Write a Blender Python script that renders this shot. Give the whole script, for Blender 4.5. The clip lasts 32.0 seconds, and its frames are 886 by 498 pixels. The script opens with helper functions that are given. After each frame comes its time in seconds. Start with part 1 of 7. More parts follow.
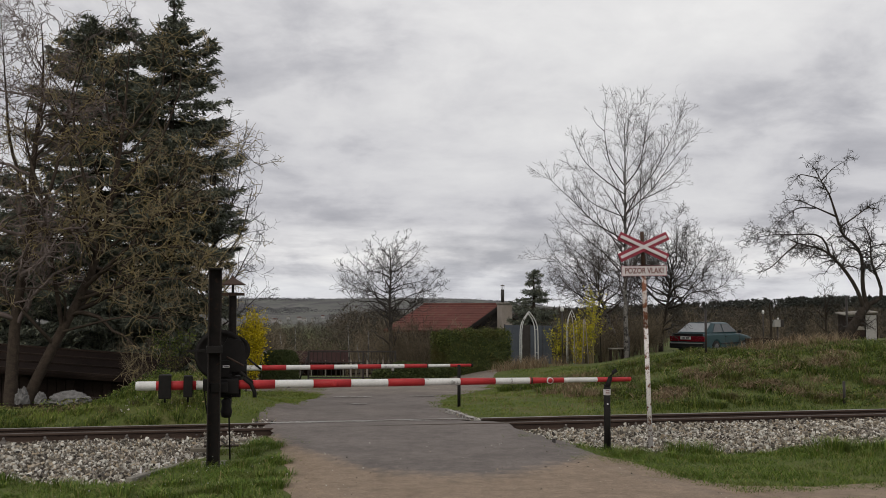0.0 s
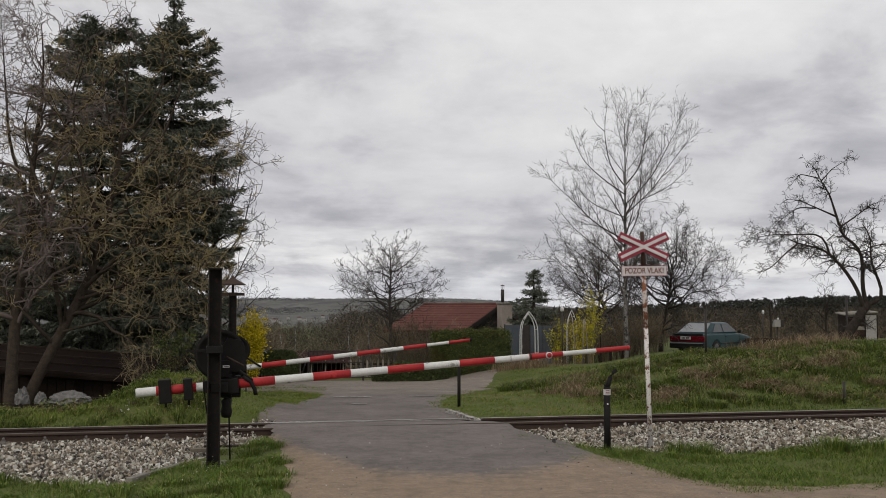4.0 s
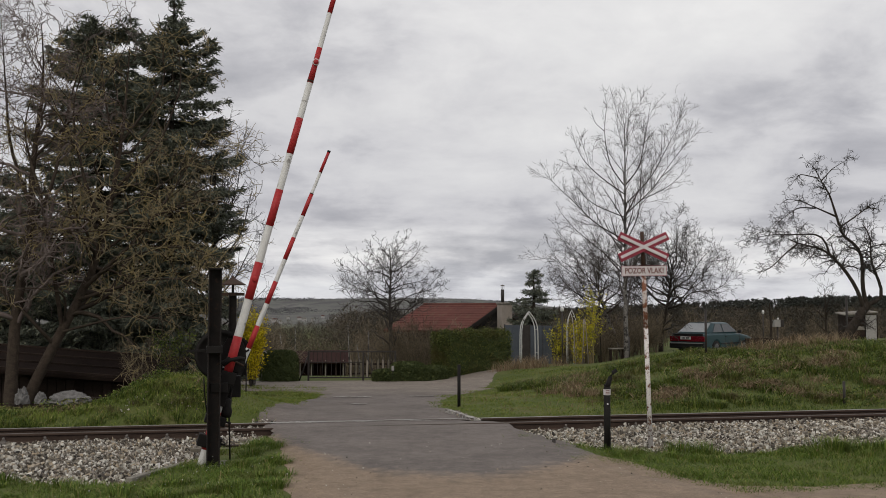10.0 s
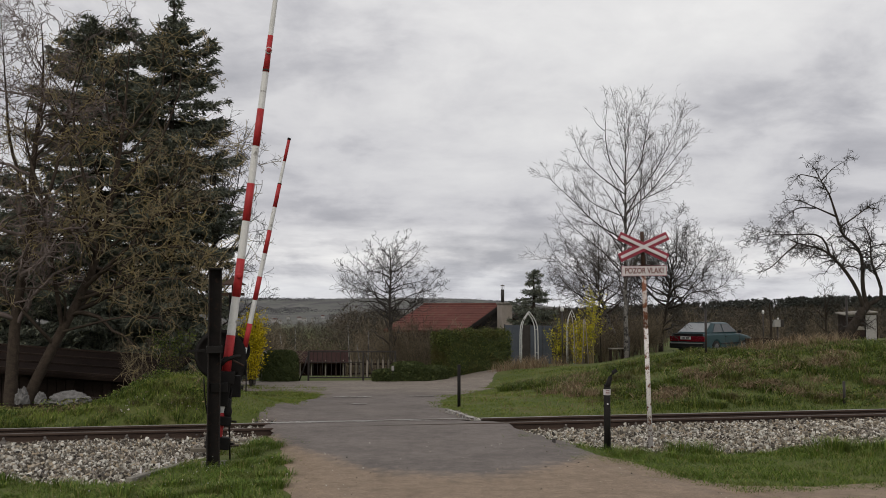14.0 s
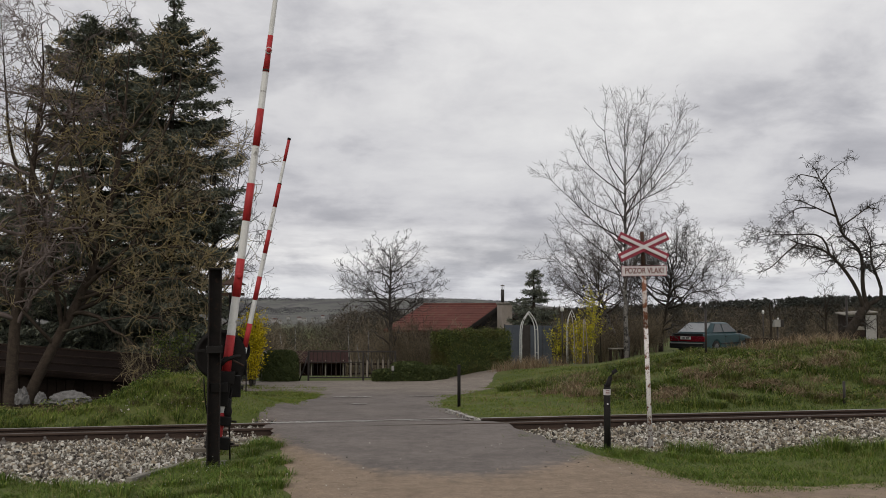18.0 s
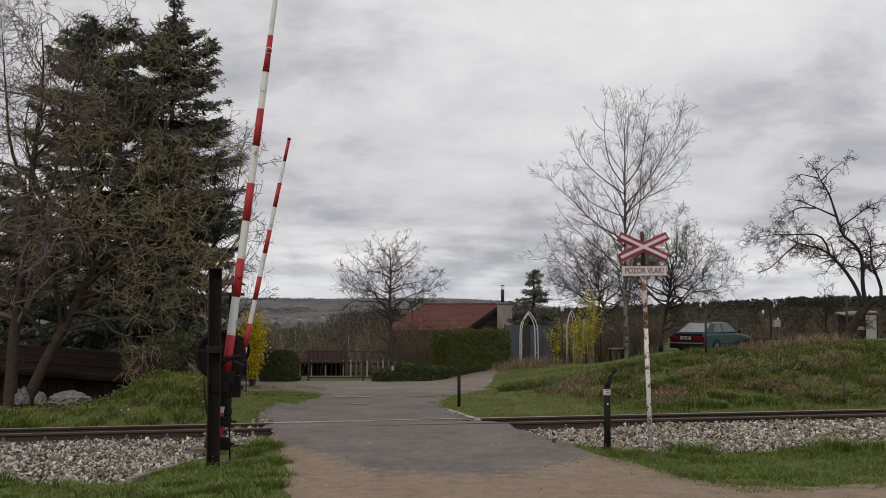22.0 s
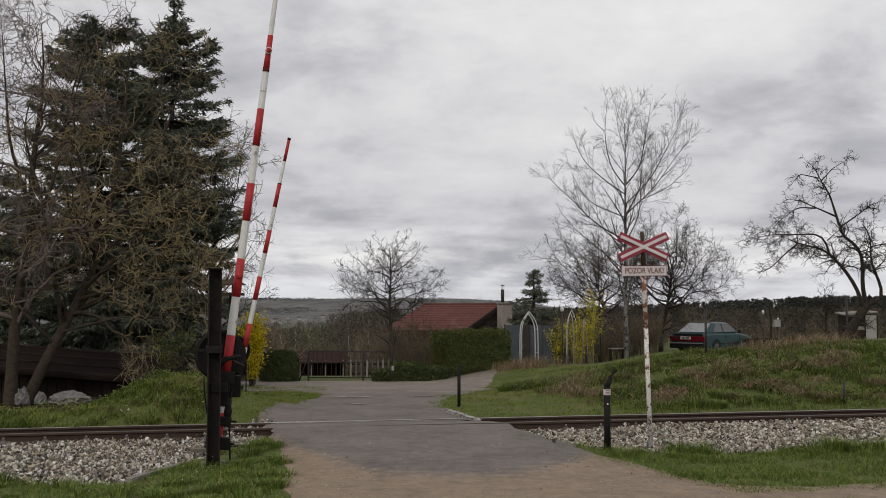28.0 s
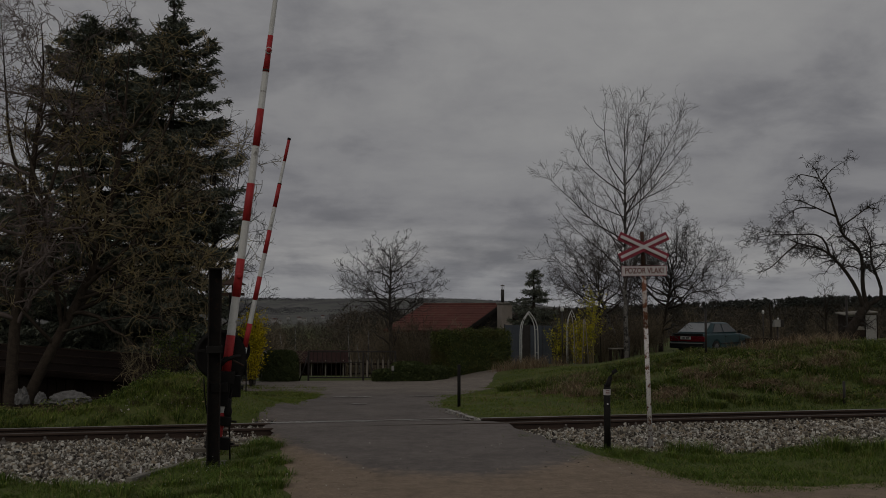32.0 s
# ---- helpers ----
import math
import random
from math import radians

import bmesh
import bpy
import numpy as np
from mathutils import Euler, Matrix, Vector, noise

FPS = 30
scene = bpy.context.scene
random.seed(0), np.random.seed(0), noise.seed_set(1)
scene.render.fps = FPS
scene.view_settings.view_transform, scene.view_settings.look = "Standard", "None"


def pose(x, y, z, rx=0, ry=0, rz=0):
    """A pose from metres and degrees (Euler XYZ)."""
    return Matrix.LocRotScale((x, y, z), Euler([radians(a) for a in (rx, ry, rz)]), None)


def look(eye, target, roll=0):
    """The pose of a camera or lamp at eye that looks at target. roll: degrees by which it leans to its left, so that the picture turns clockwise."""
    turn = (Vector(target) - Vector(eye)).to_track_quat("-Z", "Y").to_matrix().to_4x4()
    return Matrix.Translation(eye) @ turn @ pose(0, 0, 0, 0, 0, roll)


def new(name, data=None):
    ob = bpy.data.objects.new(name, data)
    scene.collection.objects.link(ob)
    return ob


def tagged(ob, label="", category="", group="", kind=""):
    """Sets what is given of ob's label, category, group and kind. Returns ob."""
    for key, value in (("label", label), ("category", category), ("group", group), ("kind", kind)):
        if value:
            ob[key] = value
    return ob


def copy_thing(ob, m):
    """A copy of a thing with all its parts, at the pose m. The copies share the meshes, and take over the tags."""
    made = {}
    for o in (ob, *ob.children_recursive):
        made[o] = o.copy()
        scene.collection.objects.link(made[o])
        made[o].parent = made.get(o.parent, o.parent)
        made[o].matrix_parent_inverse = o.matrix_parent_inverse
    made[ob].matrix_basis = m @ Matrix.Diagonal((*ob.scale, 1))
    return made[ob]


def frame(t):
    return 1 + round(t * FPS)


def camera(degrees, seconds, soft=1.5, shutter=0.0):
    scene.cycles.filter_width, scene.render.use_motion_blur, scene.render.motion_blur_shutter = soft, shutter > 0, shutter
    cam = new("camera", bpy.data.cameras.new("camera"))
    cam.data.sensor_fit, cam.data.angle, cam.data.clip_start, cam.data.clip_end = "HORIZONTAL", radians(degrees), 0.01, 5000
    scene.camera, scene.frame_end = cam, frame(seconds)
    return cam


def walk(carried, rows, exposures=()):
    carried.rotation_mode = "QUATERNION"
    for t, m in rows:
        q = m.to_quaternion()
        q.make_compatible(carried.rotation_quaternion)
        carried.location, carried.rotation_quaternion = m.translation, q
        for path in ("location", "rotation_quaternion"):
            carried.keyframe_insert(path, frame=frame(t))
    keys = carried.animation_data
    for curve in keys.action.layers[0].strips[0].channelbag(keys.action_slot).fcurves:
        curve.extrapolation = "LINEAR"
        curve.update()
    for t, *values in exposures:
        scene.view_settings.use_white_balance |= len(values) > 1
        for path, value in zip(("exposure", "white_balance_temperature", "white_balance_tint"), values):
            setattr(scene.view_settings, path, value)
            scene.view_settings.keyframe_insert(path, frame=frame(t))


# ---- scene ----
# x to the right, y away from the eye, z up; z = 0 is the top of the nearer rail.
cam = camera(47.07, 32.0, soft=0.92)
EYE = (0.0, 0.0, 1.95)
VIEW = look(EYE, (0.0, 100.0, 1.95 + 5.778))
walk(cam, [(0.0, VIEW), (32.0, VIEW)],
     exposures=[(0.0, 0.0), (31.5, 0.0), (31.6, -0.05), (31.7, -0.2), (31.8, -0.55), (31.9, -1.05), (32.0, -1.6)])

# ---------------------------------------------------------------- light
world = bpy.data.worlds.new("overcast_sky")
scene.world = world
world.use_nodes = True


def link(tree, a, b):
    tree.links.new(a, b)


def math_node(tree, op, a, b=None, c=None, clamp=False):
    n = tree.nodes.new("ShaderNodeMath")
    n.operation = op
    n.use_clamp = clamp
    for i, v in enumerate((a, b, c)):
        if v is None:
            continue
        if isinstance(v, (int, float)):
            n.inputs[i].default_value = v
        else:
            link(tree, v, n.inputs[i])
    return n.outputs[0]


def ramp_node(tree, fac, stops):
    n = tree.nodes.new("ShaderNodeValToRGB")
    el = n.color_ramp.elements
    while len(el) < len(stops):
        el.new(0.5)
    for e, (p, c) in zip(el, stops):
        e.position = p
        e.color = (*c, 1.0)
    link(tree, fac, n.inputs[0])
    return n.outputs[0]


def noise_node(tree, vec, scale, detail=4.0, rough=0.55, distort=0.0):
    n = tree.nodes.new("ShaderNodeTexNoise")
    n.inputs["Scale"].default_value = scale
    n.inputs["Detail"].default_value = detail
    n.inputs["Roughness"].default_value = rough
    n.inputs["Distortion"].default_value = distort
    if vec is not None:
        link(tree, vec, n.inputs["Vector"])
    return n.outputs[0]


def mix_color(tree, fac, a, b, blend="MIX"):
    n = tree.nodes.new("ShaderNodeMix")
    n.data_type = "RGBA"
    n.blend_type = blend
    if isinstance(fac, (int, float)):
        n.inputs[0].default_value = fac
    else:
        link(tree, fac, n.inputs[0])
    for i, v in ((6, a), (7, b)):
        if isinstance(v, tuple):
            n.inputs[i].default_value = (*v, 1.0)
        else:
            link(tree, v, n.inputs[i])
    return n.outputs[2]


def build_world():
    t = world.node_tree
    t.nodes.clear()
    out = t.nodes.new("ShaderNodeOutputWorld")
    bg = t.nodes.new("ShaderNodeBackground")
    sky = t.nodes.new("ShaderNodeTexSky")
    sky.sky_type = "NISHITA"
    sky.sun_disc = False
    sky.sun_elevation = radians(48)
    sky.sun_rotation = radians(200)
    dim = mix_color(t, 1.0, sky.outputs[0], (0.1, 0.1, 0.1), "MULTIPLY")
    coord = t.nodes.new("ShaderNodeTexCoord")
    sep = t.nodes.new("ShaderNodeSeparateXYZ")
    link(t, coord.outputs["Generated"], sep.inputs[0])
    up = math_node(t, "MAXIMUM", sep.outputs[2], 0.0)
    # a cloud sheet overhead: its rolls crowd together towards the horizon
    den = math_node(t, "ADD", up, 0.30)
    comb = t.nodes.new("ShaderNodeCombineXYZ")
    link(t, math_node(t, "DIVIDE", sep.outputs[0], den), comb.inputs[0])
    link(t, math_node(t, "DIVIDE", sep.outputs[1], den), comb.inputs[1])
    comb.inputs[2].default_value = 6.3
    big = noise_node(t, comb.outputs[0], 1.5, 3.0, 0.5, 0.2)
    mid = noise_node(t, comb.outputs[0], 4.2, 5.0, 0.55, 0.3)
    fine = noise_node(t, comb.outputs[0], 12.0, 6.0, 0.6, 0.3)
    both = math_node(t, "ADD", math_node(t, "MULTIPLY", big, 0.45), math_node(t, "MULTIPLY", mid, 0.37))
    both = math_node(t, "ADD", both, math_node(t, "ADD", math_node(t, "MULTIPLY", fine, 0.12), 0.03))
    low = t.nodes.new("ShaderNodeMapping")
    low.inputs["Scale"].default_value = (7.0, 7.0, 34.0)
    link(t, coord.outputs["Generated"], low.inputs["Vector"])
    rolls = noise_node(t, low.outputs[0], 1.0, 5.0, 0.55, 0.4)
    rolls = math_node(t, "MULTIPLY", math_node(t, "SUBTRACT", rolls, 0.48), 0.62)
    nearer = math_node(t, "MULTIPLY", math_node(t, "SUBTRACT", 0.16, up), 8.0, clamp=True)
    both = math_node(t, "ADD", both, math_node(t, "MULTIPLY", rolls, nearer))
    cloud = ramp_node(t, both, [(0.31, (0.37, 0.37, 0.40)), (0.43, (0.555, 0.548, 0.57)), (0.50, (0.705, 0.695, 0.705)), (0.56, (0.775, 0.765, 0.765)), (0.65, (0.85, 0.84, 0.83))])
    # cloud bases are darker some way above the horizon, with a clear band under them
    uneven = math_node(t, "ADD", up, math_node(t, "MULTIPLY", math_node(t, "SUBTRACT", mid, 0.5), 0.045))
    band = ramp_node(t, uneven, [(0.0, (0.98, 0.99, 1.03)), (0.022, (0.92, 0.94, 0.98)), (0.048, (1.10, 1.10, 1.10)), (0.066, (1.09, 1.09, 1.09)), (0.082, (0.86, 0.86, 0.885)),
                                 (0.13, (0.87, 0.87, 0.89)), (0.20, (0.95, 0.95, 0.955)), (0.28, (1.02, 1.02, 1.02))])
    cloud = mix_color(t, 1.0, cloud, band, "MULTIPLY")
    mixed = mix_color(t, 0.96, dim, cloud)
    link(t, mixed, bg.inputs[0])
    bg.inputs[1].default_value = 1.0
    link(t, bg.outputs[0], out.inputs[0])


build_world()

sun = new("sun", bpy.data.lights.new("sun", "SUN"))
sun.data.energy = 0.9
sun.data.angle = radians(25)
sun.data.color = (1.0, 0.9, 0.76)
sun.matrix_world = look((0, 0, 50), (18, 48, 0))

# ---------------------------------------------------------------- materials


def surface(name, dark, light, scale=6.0, rough=0.7, metal=0.0, bump=0.15, fine=40.0, wear=None, wear_at=0.62, islands=False, spec=0.3, per_object=0.0):
    """Two scales of variation, grain in the relief, and an optional worn or stained second colour."""
    m = bpy.data.materials.new(name)
    m.use_nodes = True
    t = m.node_tree
    b = t.nodes["Principled BSDF"]
    vec = t.nodes.new("ShaderNodeTexCoord").outputs["Object"]
    n1 = noise_node(t, vec, scale, 5.0, 0.6)
    n2 = noise_node(t, vec, fine, 4.0, 0.65)
    fac = math_node(t, "ADD", math_node(t, "MULTIPLY", n1, 0.6), math_node(t, "MULTIPLY", n2, 0.4))
    if islands:
        geo = t.nodes.new("ShaderNodeNewGeometry")
        fac = math_node(t, "ADD", math_node(t, "MULTIPLY", fac, 0.45), math_node(t, "MULTIPLY", geo.outputs["Random Per Island"], 0.55))
    if per_object:
        info = t.nodes.new("ShaderNodeObjectInfo")
        shift = math_node(t, "MULTIPLY", math_node(t, "SUBTRACT", info.outputs["Random"], 0.5), per_object)
        fac = math_node(t, "ADD", fac, shift)
    col = ramp_node(t, fac, [(0.3, dark), (0.7, light)])
    if wear:
        n3 = noise_node(t, vec, scale * 1.7, 8.0, 0.7)
        mask = ramp_node(t, n3, [(wear_at - 0.03, (0, 0, 0)), (wear_at + 0.03, (1, 1, 1))])
        col = mix_color(t, mask, col, wear)
    link(t, col, b.inputs["Base Color"])
    b.inputs["Metallic"].default_value = metal
    link(t, math_node(t, "ADD", math_node(t, "MULTIPLY", n2, 0.25), rough - 0.12, clamp=True), b.inputs["Roughness"])
    if spec is not None:
        b.inputs["Specular IOR Level"].default_value = spec
    if bump:
        bn = t.nodes.new("ShaderNodeBump")
        bn.inputs["Strength"].default_value = bump
        bn.inputs["Distance"].default_value = 0.02
        link(t, n2, bn.inputs["Height"])
        link(t, bn.outputs[0], b.inputs["Normal"])
    return m


def leafy(name, stops, patch=None, patch_scale=0.5, rough=0.65, patch_at=0.48):
    """Colour by blade or leaf, and by patches of the place."""
    m = bpy.data.materials.new(name)
    m.use_nodes = True
    t = m.node_tree
    b = t.nodes["Principled BSDF"]
    geo = t.nodes.new("ShaderNodeNewGeometry")
    col = ramp_node(t, geo.outputs["Random Per Island"], stops)
    if patch:
        n = noise_node(t, geo.outputs["Position"], patch_scale, 5.0, 0.62)
        mask = ramp_node(t, n, [(patch_at, (0, 0, 0)), (patch_at + 0.16, (1, 1, 1))])
        col = mix_color(t, mask, col, patch)
    link(t, col, b.inputs["Base Color"])
    b.inputs["Roughness"].default_value = rough
    b.inputs["Specular IOR Level"].default_value = 0.15
    return m


def road_material():
    m = bpy.data.materials.new("worn_asphalt")
    m.use_nodes = True
    t = m.node_tree
    b = t.nodes["Principled BSDF"]
    geo = t.nodes.new("ShaderNodeNewGeometry")
    pos = geo.outputs["Position"]
    sep = t.nodes.new("ShaderNodeSeparateXYZ")
    link(t, pos, sep.inputs[0])
    x, y = sep.outputs[0], sep.outputs[1]
    n_big = noise_node(t, pos, 0.9, 6.0, 0.6)
    n_mid = noise_node(t, pos, 5.0, 5.0, 0.65)
    n_fine = noise_node(t, pos, 70.0, 3.0, 0.7)
    asphalt = ramp_node(t, math_node(t, "ADD", math_node(t, "MULTIPLY", n_big, 0.5), math_node(t, "MULTIPLY", n_mid, 0.5)),
                        [(0.36, (0.109, 0.094, 0.086)), (0.5, (0.147, 0.127, 0.116)), (0.64, (0.192, 0.167, 0.151))])
    sand = ramp_node(t, math_node(t, "ADD", math_node(t, "MULTIPLY", n_big, 0.4), math_node(t, "MULTIPLY", n_mid, 0.6)),
                     [(0.33, (0.170, 0.126, 0.088)), (0.66, (0.30, 0.228, 0.165))])
    # sand washed over the asphalt on the near side: its edge is a shallow curve
    edge = math_node(t, "ADD", math_node(t, "MULTIPLY", math_node(t, "MULTIPLY", x, x), 0.5),
                     math_node(t, "ADD", math_node(t, "MULTIPLY", x, -0.17), 11.75))
    past = math_node(t, "SUBTRACT", edge, y)
    ragged = math_node(t, "ADD", past, math_node(t, "MULTIPLY", math_node(t, "SUBTRACT", n_mid, 0.5), 1.5))
    ragged = math_node(t, "ADD", ragged, math_node(t, "MULTIPLY", math_node(t, "SUBTRACT", n_big, 0.5), 1.2))
    mask = math_node(t, "MULTIPLY", math_node(t, "ADD", ragged, 0.6), 1.5, clamp=True)
    mask = math_node(t, "MULTIPLY", mask, 0.95)
    # gravelly and browner again on the lane beyond the crossing
    far = math_node(t, "MULTIPLY", math_node(t, "SUBTRACT", math_node(t, "ADD", y, math_node(t, "MULTIPLY", n_mid, 3.0)), 26.5), 0.25, clamp=True)
    far = math_node(t, "MULTIPLY", far, 0.75)
    gravel = ramp_node(t, math_node(t, "ADD", math_node(t, "MULTIPLY", n_big, 0.45), math_node(t, "MULTIPLY", n_mid, 0.55)), [(0.34, (0.150, 0.126, 0.105)), (0.66, (0.285, 0.245, 0.205))])
    col = mix_color(t, mask, asphalt, sand)
    col = mix_color(t, far, col, gravel)
    grit = ramp_node(t, n_fine, [(0.3, (0.68, 0.68, 0.68)), (0.7, (1.28, 1.28, 1.28))])
    col = mix_color(t, 1.0, col, grit, "MULTIPLY")
    n_blot = noise_node(t, pos, 16.0, 4.0, 0.7)
    blot = ramp_node(t, n_blot, [(0.3, (0.88, 0.88, 0.88)), (0.52, (1.0, 1.0, 1.0)), (0.72, (1.14, 1.13, 1.11))])
    col = mix_color(t, 1.0, col, blot, "MULTIPLY")
    link(t, col, b.inputs["Base Color"])
    b.inputs["Roughness"].default_value = 0.88
    b.inputs["Specular IOR Level"].default_value = 0.3
    bn = t.nodes.new("ShaderNodeBump")
    bn.inputs["Strength"].default_value = 0.35
    bn.inputs["Distance"].default_value = 0.015
    link(t, math_node(t, "ADD", n_fine, math_node(t, "MULTIPLY", n_mid, 0.35)), bn.inputs["Height"])
    link(t, bn.outputs[0], b.inputs["Normal"])
    return m


def ground_material():
    m = bpy.data.materials.new("turf_soil_and_far_haze")
    m.use_nodes = True
    t = m.node_tree
    b = t.nodes["Principled BSDF"]
    pos = t.nodes.new("ShaderNodeNewGeometry").outputs["Position"]
    n1 = noise_node(t, pos, 0.55, 6.0, 0.6)
    n2 = noise_node(t, pos, 9.0, 5.0, 0.7)
    fac = math_node(t, "ADD", math_node(t, "MULTIPLY", n1, 0.6), math_node(t, "MULTIPLY", n2, 0.4))
    near = ramp_node(t, fac, [(0.33, (0.05, 0.070, 0.017)), (0.5, (0.088, 0.108, 0.031)), (0.70, (0.135, 0.115, 0.058))])
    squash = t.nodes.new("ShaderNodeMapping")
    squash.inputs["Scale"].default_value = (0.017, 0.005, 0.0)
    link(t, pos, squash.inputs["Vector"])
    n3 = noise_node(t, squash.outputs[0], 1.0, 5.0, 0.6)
    # far field colours carry the distance haze as a bluish grey
    hazed_fields = ramp_node(t, n3, [(0.36, (0.075, 0.073, 0.076)), (0.47, (0.095, 0.092, 0.092)), (0.52, (0.120, 0.126, 0.108)), (0.55, (0.098, 0.095, 0.094)), (0.61, (0.148, 0.153, 0.132)), (0.66, (0.085, 0.082, 0.084))])
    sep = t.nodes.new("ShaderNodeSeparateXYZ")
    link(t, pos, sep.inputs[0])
    # the haze-tinted colours come in from 350 m onwards
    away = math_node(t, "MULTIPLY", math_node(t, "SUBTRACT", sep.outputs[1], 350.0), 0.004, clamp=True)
    link(t, mix_color(t, away, near, hazed_fields), b.inputs["Base Color"])
    b.inputs["Roughness"].default_value = 0.95
    b.inputs["Specular IOR Level"].default_value = 0.15
    bn = t.nodes.new("ShaderNodeBump")
    bn.inputs["Strength"].default_value = 0.6
    bn.inputs["Distance"].default_value = 0.05
    link(t, n2, bn.inputs["Height"])
    link(t, bn.outputs[0], b.inputs["Normal"])
    return m


ROAD = road_material()
GROUND = ground_material()
BLACK_STEEL = surface("blackened_steel", (0.007, 0.0062, 0.0062), (0.017, 0.015, 0.014), 9, 0.7, 0.0, 0.2, 60, wear=(0.03, 0.018, 0.013), wear_at=0.66, spec=0.18)
POST_STEEL = surface("brown_black_post_steel", (0.012, 0.010, 0.0095), (0.028, 0.0235, 0.0215), 9, 0.7, 0.0, 0.25, 60, wear=(0.04, 0.024, 0.018), wear_at=0.6, spec=0.2)
RUST_STEEL = surface("rusty_steel", (0.03, 0.018, 0.013), (0.075, 0.045, 0.032), 7, 0.75, 0.1, 0.3, 50)
RAIL_BROWN = surface("rail_steel", (0.036, 0.023, 0.018), (0.080, 0.053, 0.041), 3, 0.7, 0.2, 0.2, 45)
RAIL_HEAD = surface("polished_rail_head", (0.22, 0.21, 0.20), (0.4, 0.39, 0.37), 5, 0.42, 0.7, 0.05, 60)
# the same polished steel, painted darker to leave out the sky's reflection
RAIL_NO_SHEEN = surface("rail_head_without_sky_sheen", (0.08, 0.066, 0.057), (0.15, 0.13, 0.115), 5, 0.6, 0.2, 0.05, 60)
BED_STONE = surface("packed_dark_stone", (0.03, 0.027, 0.023), (0.09, 0.08, 0.07), 12, 0.95, 0, 0.5, 45)
RED_PAINT = surface("red_boom_paint", (0.27, 0.016, 0.021), (0.47, 0.033, 0.034), 4, 0.5, 0, 0.1, 40, wear=(0.30, 0.16, 0.15), wear_at=0.71)
WHITE_PAINT = surface("white_boom_paint", (0.50, 0.50, 0.49), (0.74, 0.74, 0.72), 4, 0.5, 0, 0.1, 40, wear=(0.26, 0.25, 0.235), wear_at=0.62)
SIGN_RED = surface("faded_red_sign", (0.21, 0.025, 0.045), (0.33, 0.05, 0.075), 8, 0.5, 0, 0.05, 50)
SIGN_WHITE = surface("aged_white_sign", (0.52, 0.49, 0.50), (0.66, 0.63, 0.63), 8, 0.5, 0, 0.05, 50, wear=(0.36, 0.27, 0.22), wear_at=0.68)
FLAKED_WHITE = surface("flaking_white_post", (0.55, 0.52, 0.50), (0.74, 0.71, 0.69), 8, 0.65, 0, 0.3, 50, wear=(0.15, 0.07, 0.042), wear_at=0.545)
RUSTED_WHITE = surface("rusting_white_post", (0.48, 0.43, 0.40), (0.68, 0.63, 0.6), 9, 0.7, 0, 0.3, 50, wear=(0.22, 0.09, 0.05), wear_at=0.47)
DIRTY_CONCRETE = surface("dirty_brown_concrete", (0.085, 0.074, 0.058), (0.19, 0.168, 0.135), 5, 0.95, 0, 0.5, 35)
CONCRETE = surface("weathered_concrete", (0.13, 0.12, 0.10), (0.27, 0.25, 0.22), 4, 0.9, 0, 0.4, 35)
BALLAST = leafy("crushed_stone", [(0.0, (0.05, 0.046, 0.044)), (0.2, (0.142, 0.123, 0.10)), (0.44, (0.28, 0.257, 0.218)), (0.58, (0.35, 0.285, 0.20)), (0.72, (0.44, 0.418, 0.368)), (1.0, (0.67, 0.65, 0.595))], rough=0.85)
BALLAST_PIECE = surface("loose_stone", (0.075, 0.066, 0.057), (0.46, 0.41, 0.36), 3, 0.85, 0, 0.3, 2.0, per_object=0.7)
SLEEPER = surface("dark_sleeper_wood", (0.035, 0.027, 0.022), (0.09, 0.07, 0.06), 6, 0.85, 0, 0.5, 40)
GREY_FIT = surface("grey_fastening", (0.10, 0.09, 0.08), (0.25, 0.23, 0.21), 12, 0.7, 0.3, 0.2, 60)
GRASS = leafy("spring_grass", [(0.0, (0.022, 0.04, 0.008)), (0.45, (0.06, 0.098, 0.017)), (0.8, (0.145, 0.185, 0.034)), (0.94, (0.20, 0.215, 0.055)), (1.0, (0.26, 0.21, 0.095))], patch=(0.125, 0.095, 0.05), patch_scale=0.9, patch_at=0.52)
LAWN = leafy("mown_lawn", [(0.0, (0.085, 0.125, 0.022)), (0.5, (0.135, 0.178, 0.033)), (0.9, (0.19, 0.225, 0.048)), (1.0, (0.30, 0.26, 0.11))], patch=(0.19, 0.18, 0.065), patch_scale=1.1, patch_at=0.54)
GRASS_NEAR = leafy("lush_verge_grass", [(0.0, (0.036, 0.066, 0.010)), (0.5, (0.092, 0.148, 0.022)), (0.86, (0.165, 0.22, 0.040)), (1.0, (0.28, 0.225, 0.105))], patch=(0.135, 0.14, 0.048), patch_scale=1.6, patch_at=0.54)
STRAW = leafy("dry_grass", [(0.0, (0.11, 0.075, 0.045)), (0.6, (0.21, 0.15, 0.09)), (1.0, (0.34, 0.27, 0.18))])
BARK_DARK = surface("dark_bark", (0.016, 0.013, 0.011), (0.06, 0.049, 0.04), 9, 0.95, 0, 1.0, 34, spec=0.15)
BARK_BROWN = surface("brown_bark", (0.028, 0.022, 0.018), (0.092, 0.071, 0.055), 7, 0.95, 0, 1.0, 30, spec=0.15)
BARK_GREY = surface("grey_twigs", (0.028, 0.024, 0.022), (0.07, 0.062, 0.056), 4, 0.9, 0, 0.4, 30)
BARK_MOSS = surface("mossy_twigs", (0.17, 0.15, 0.13), (0.33, 0.255, 0.092), 0.8, 0.9, 0, 0.4, 9)
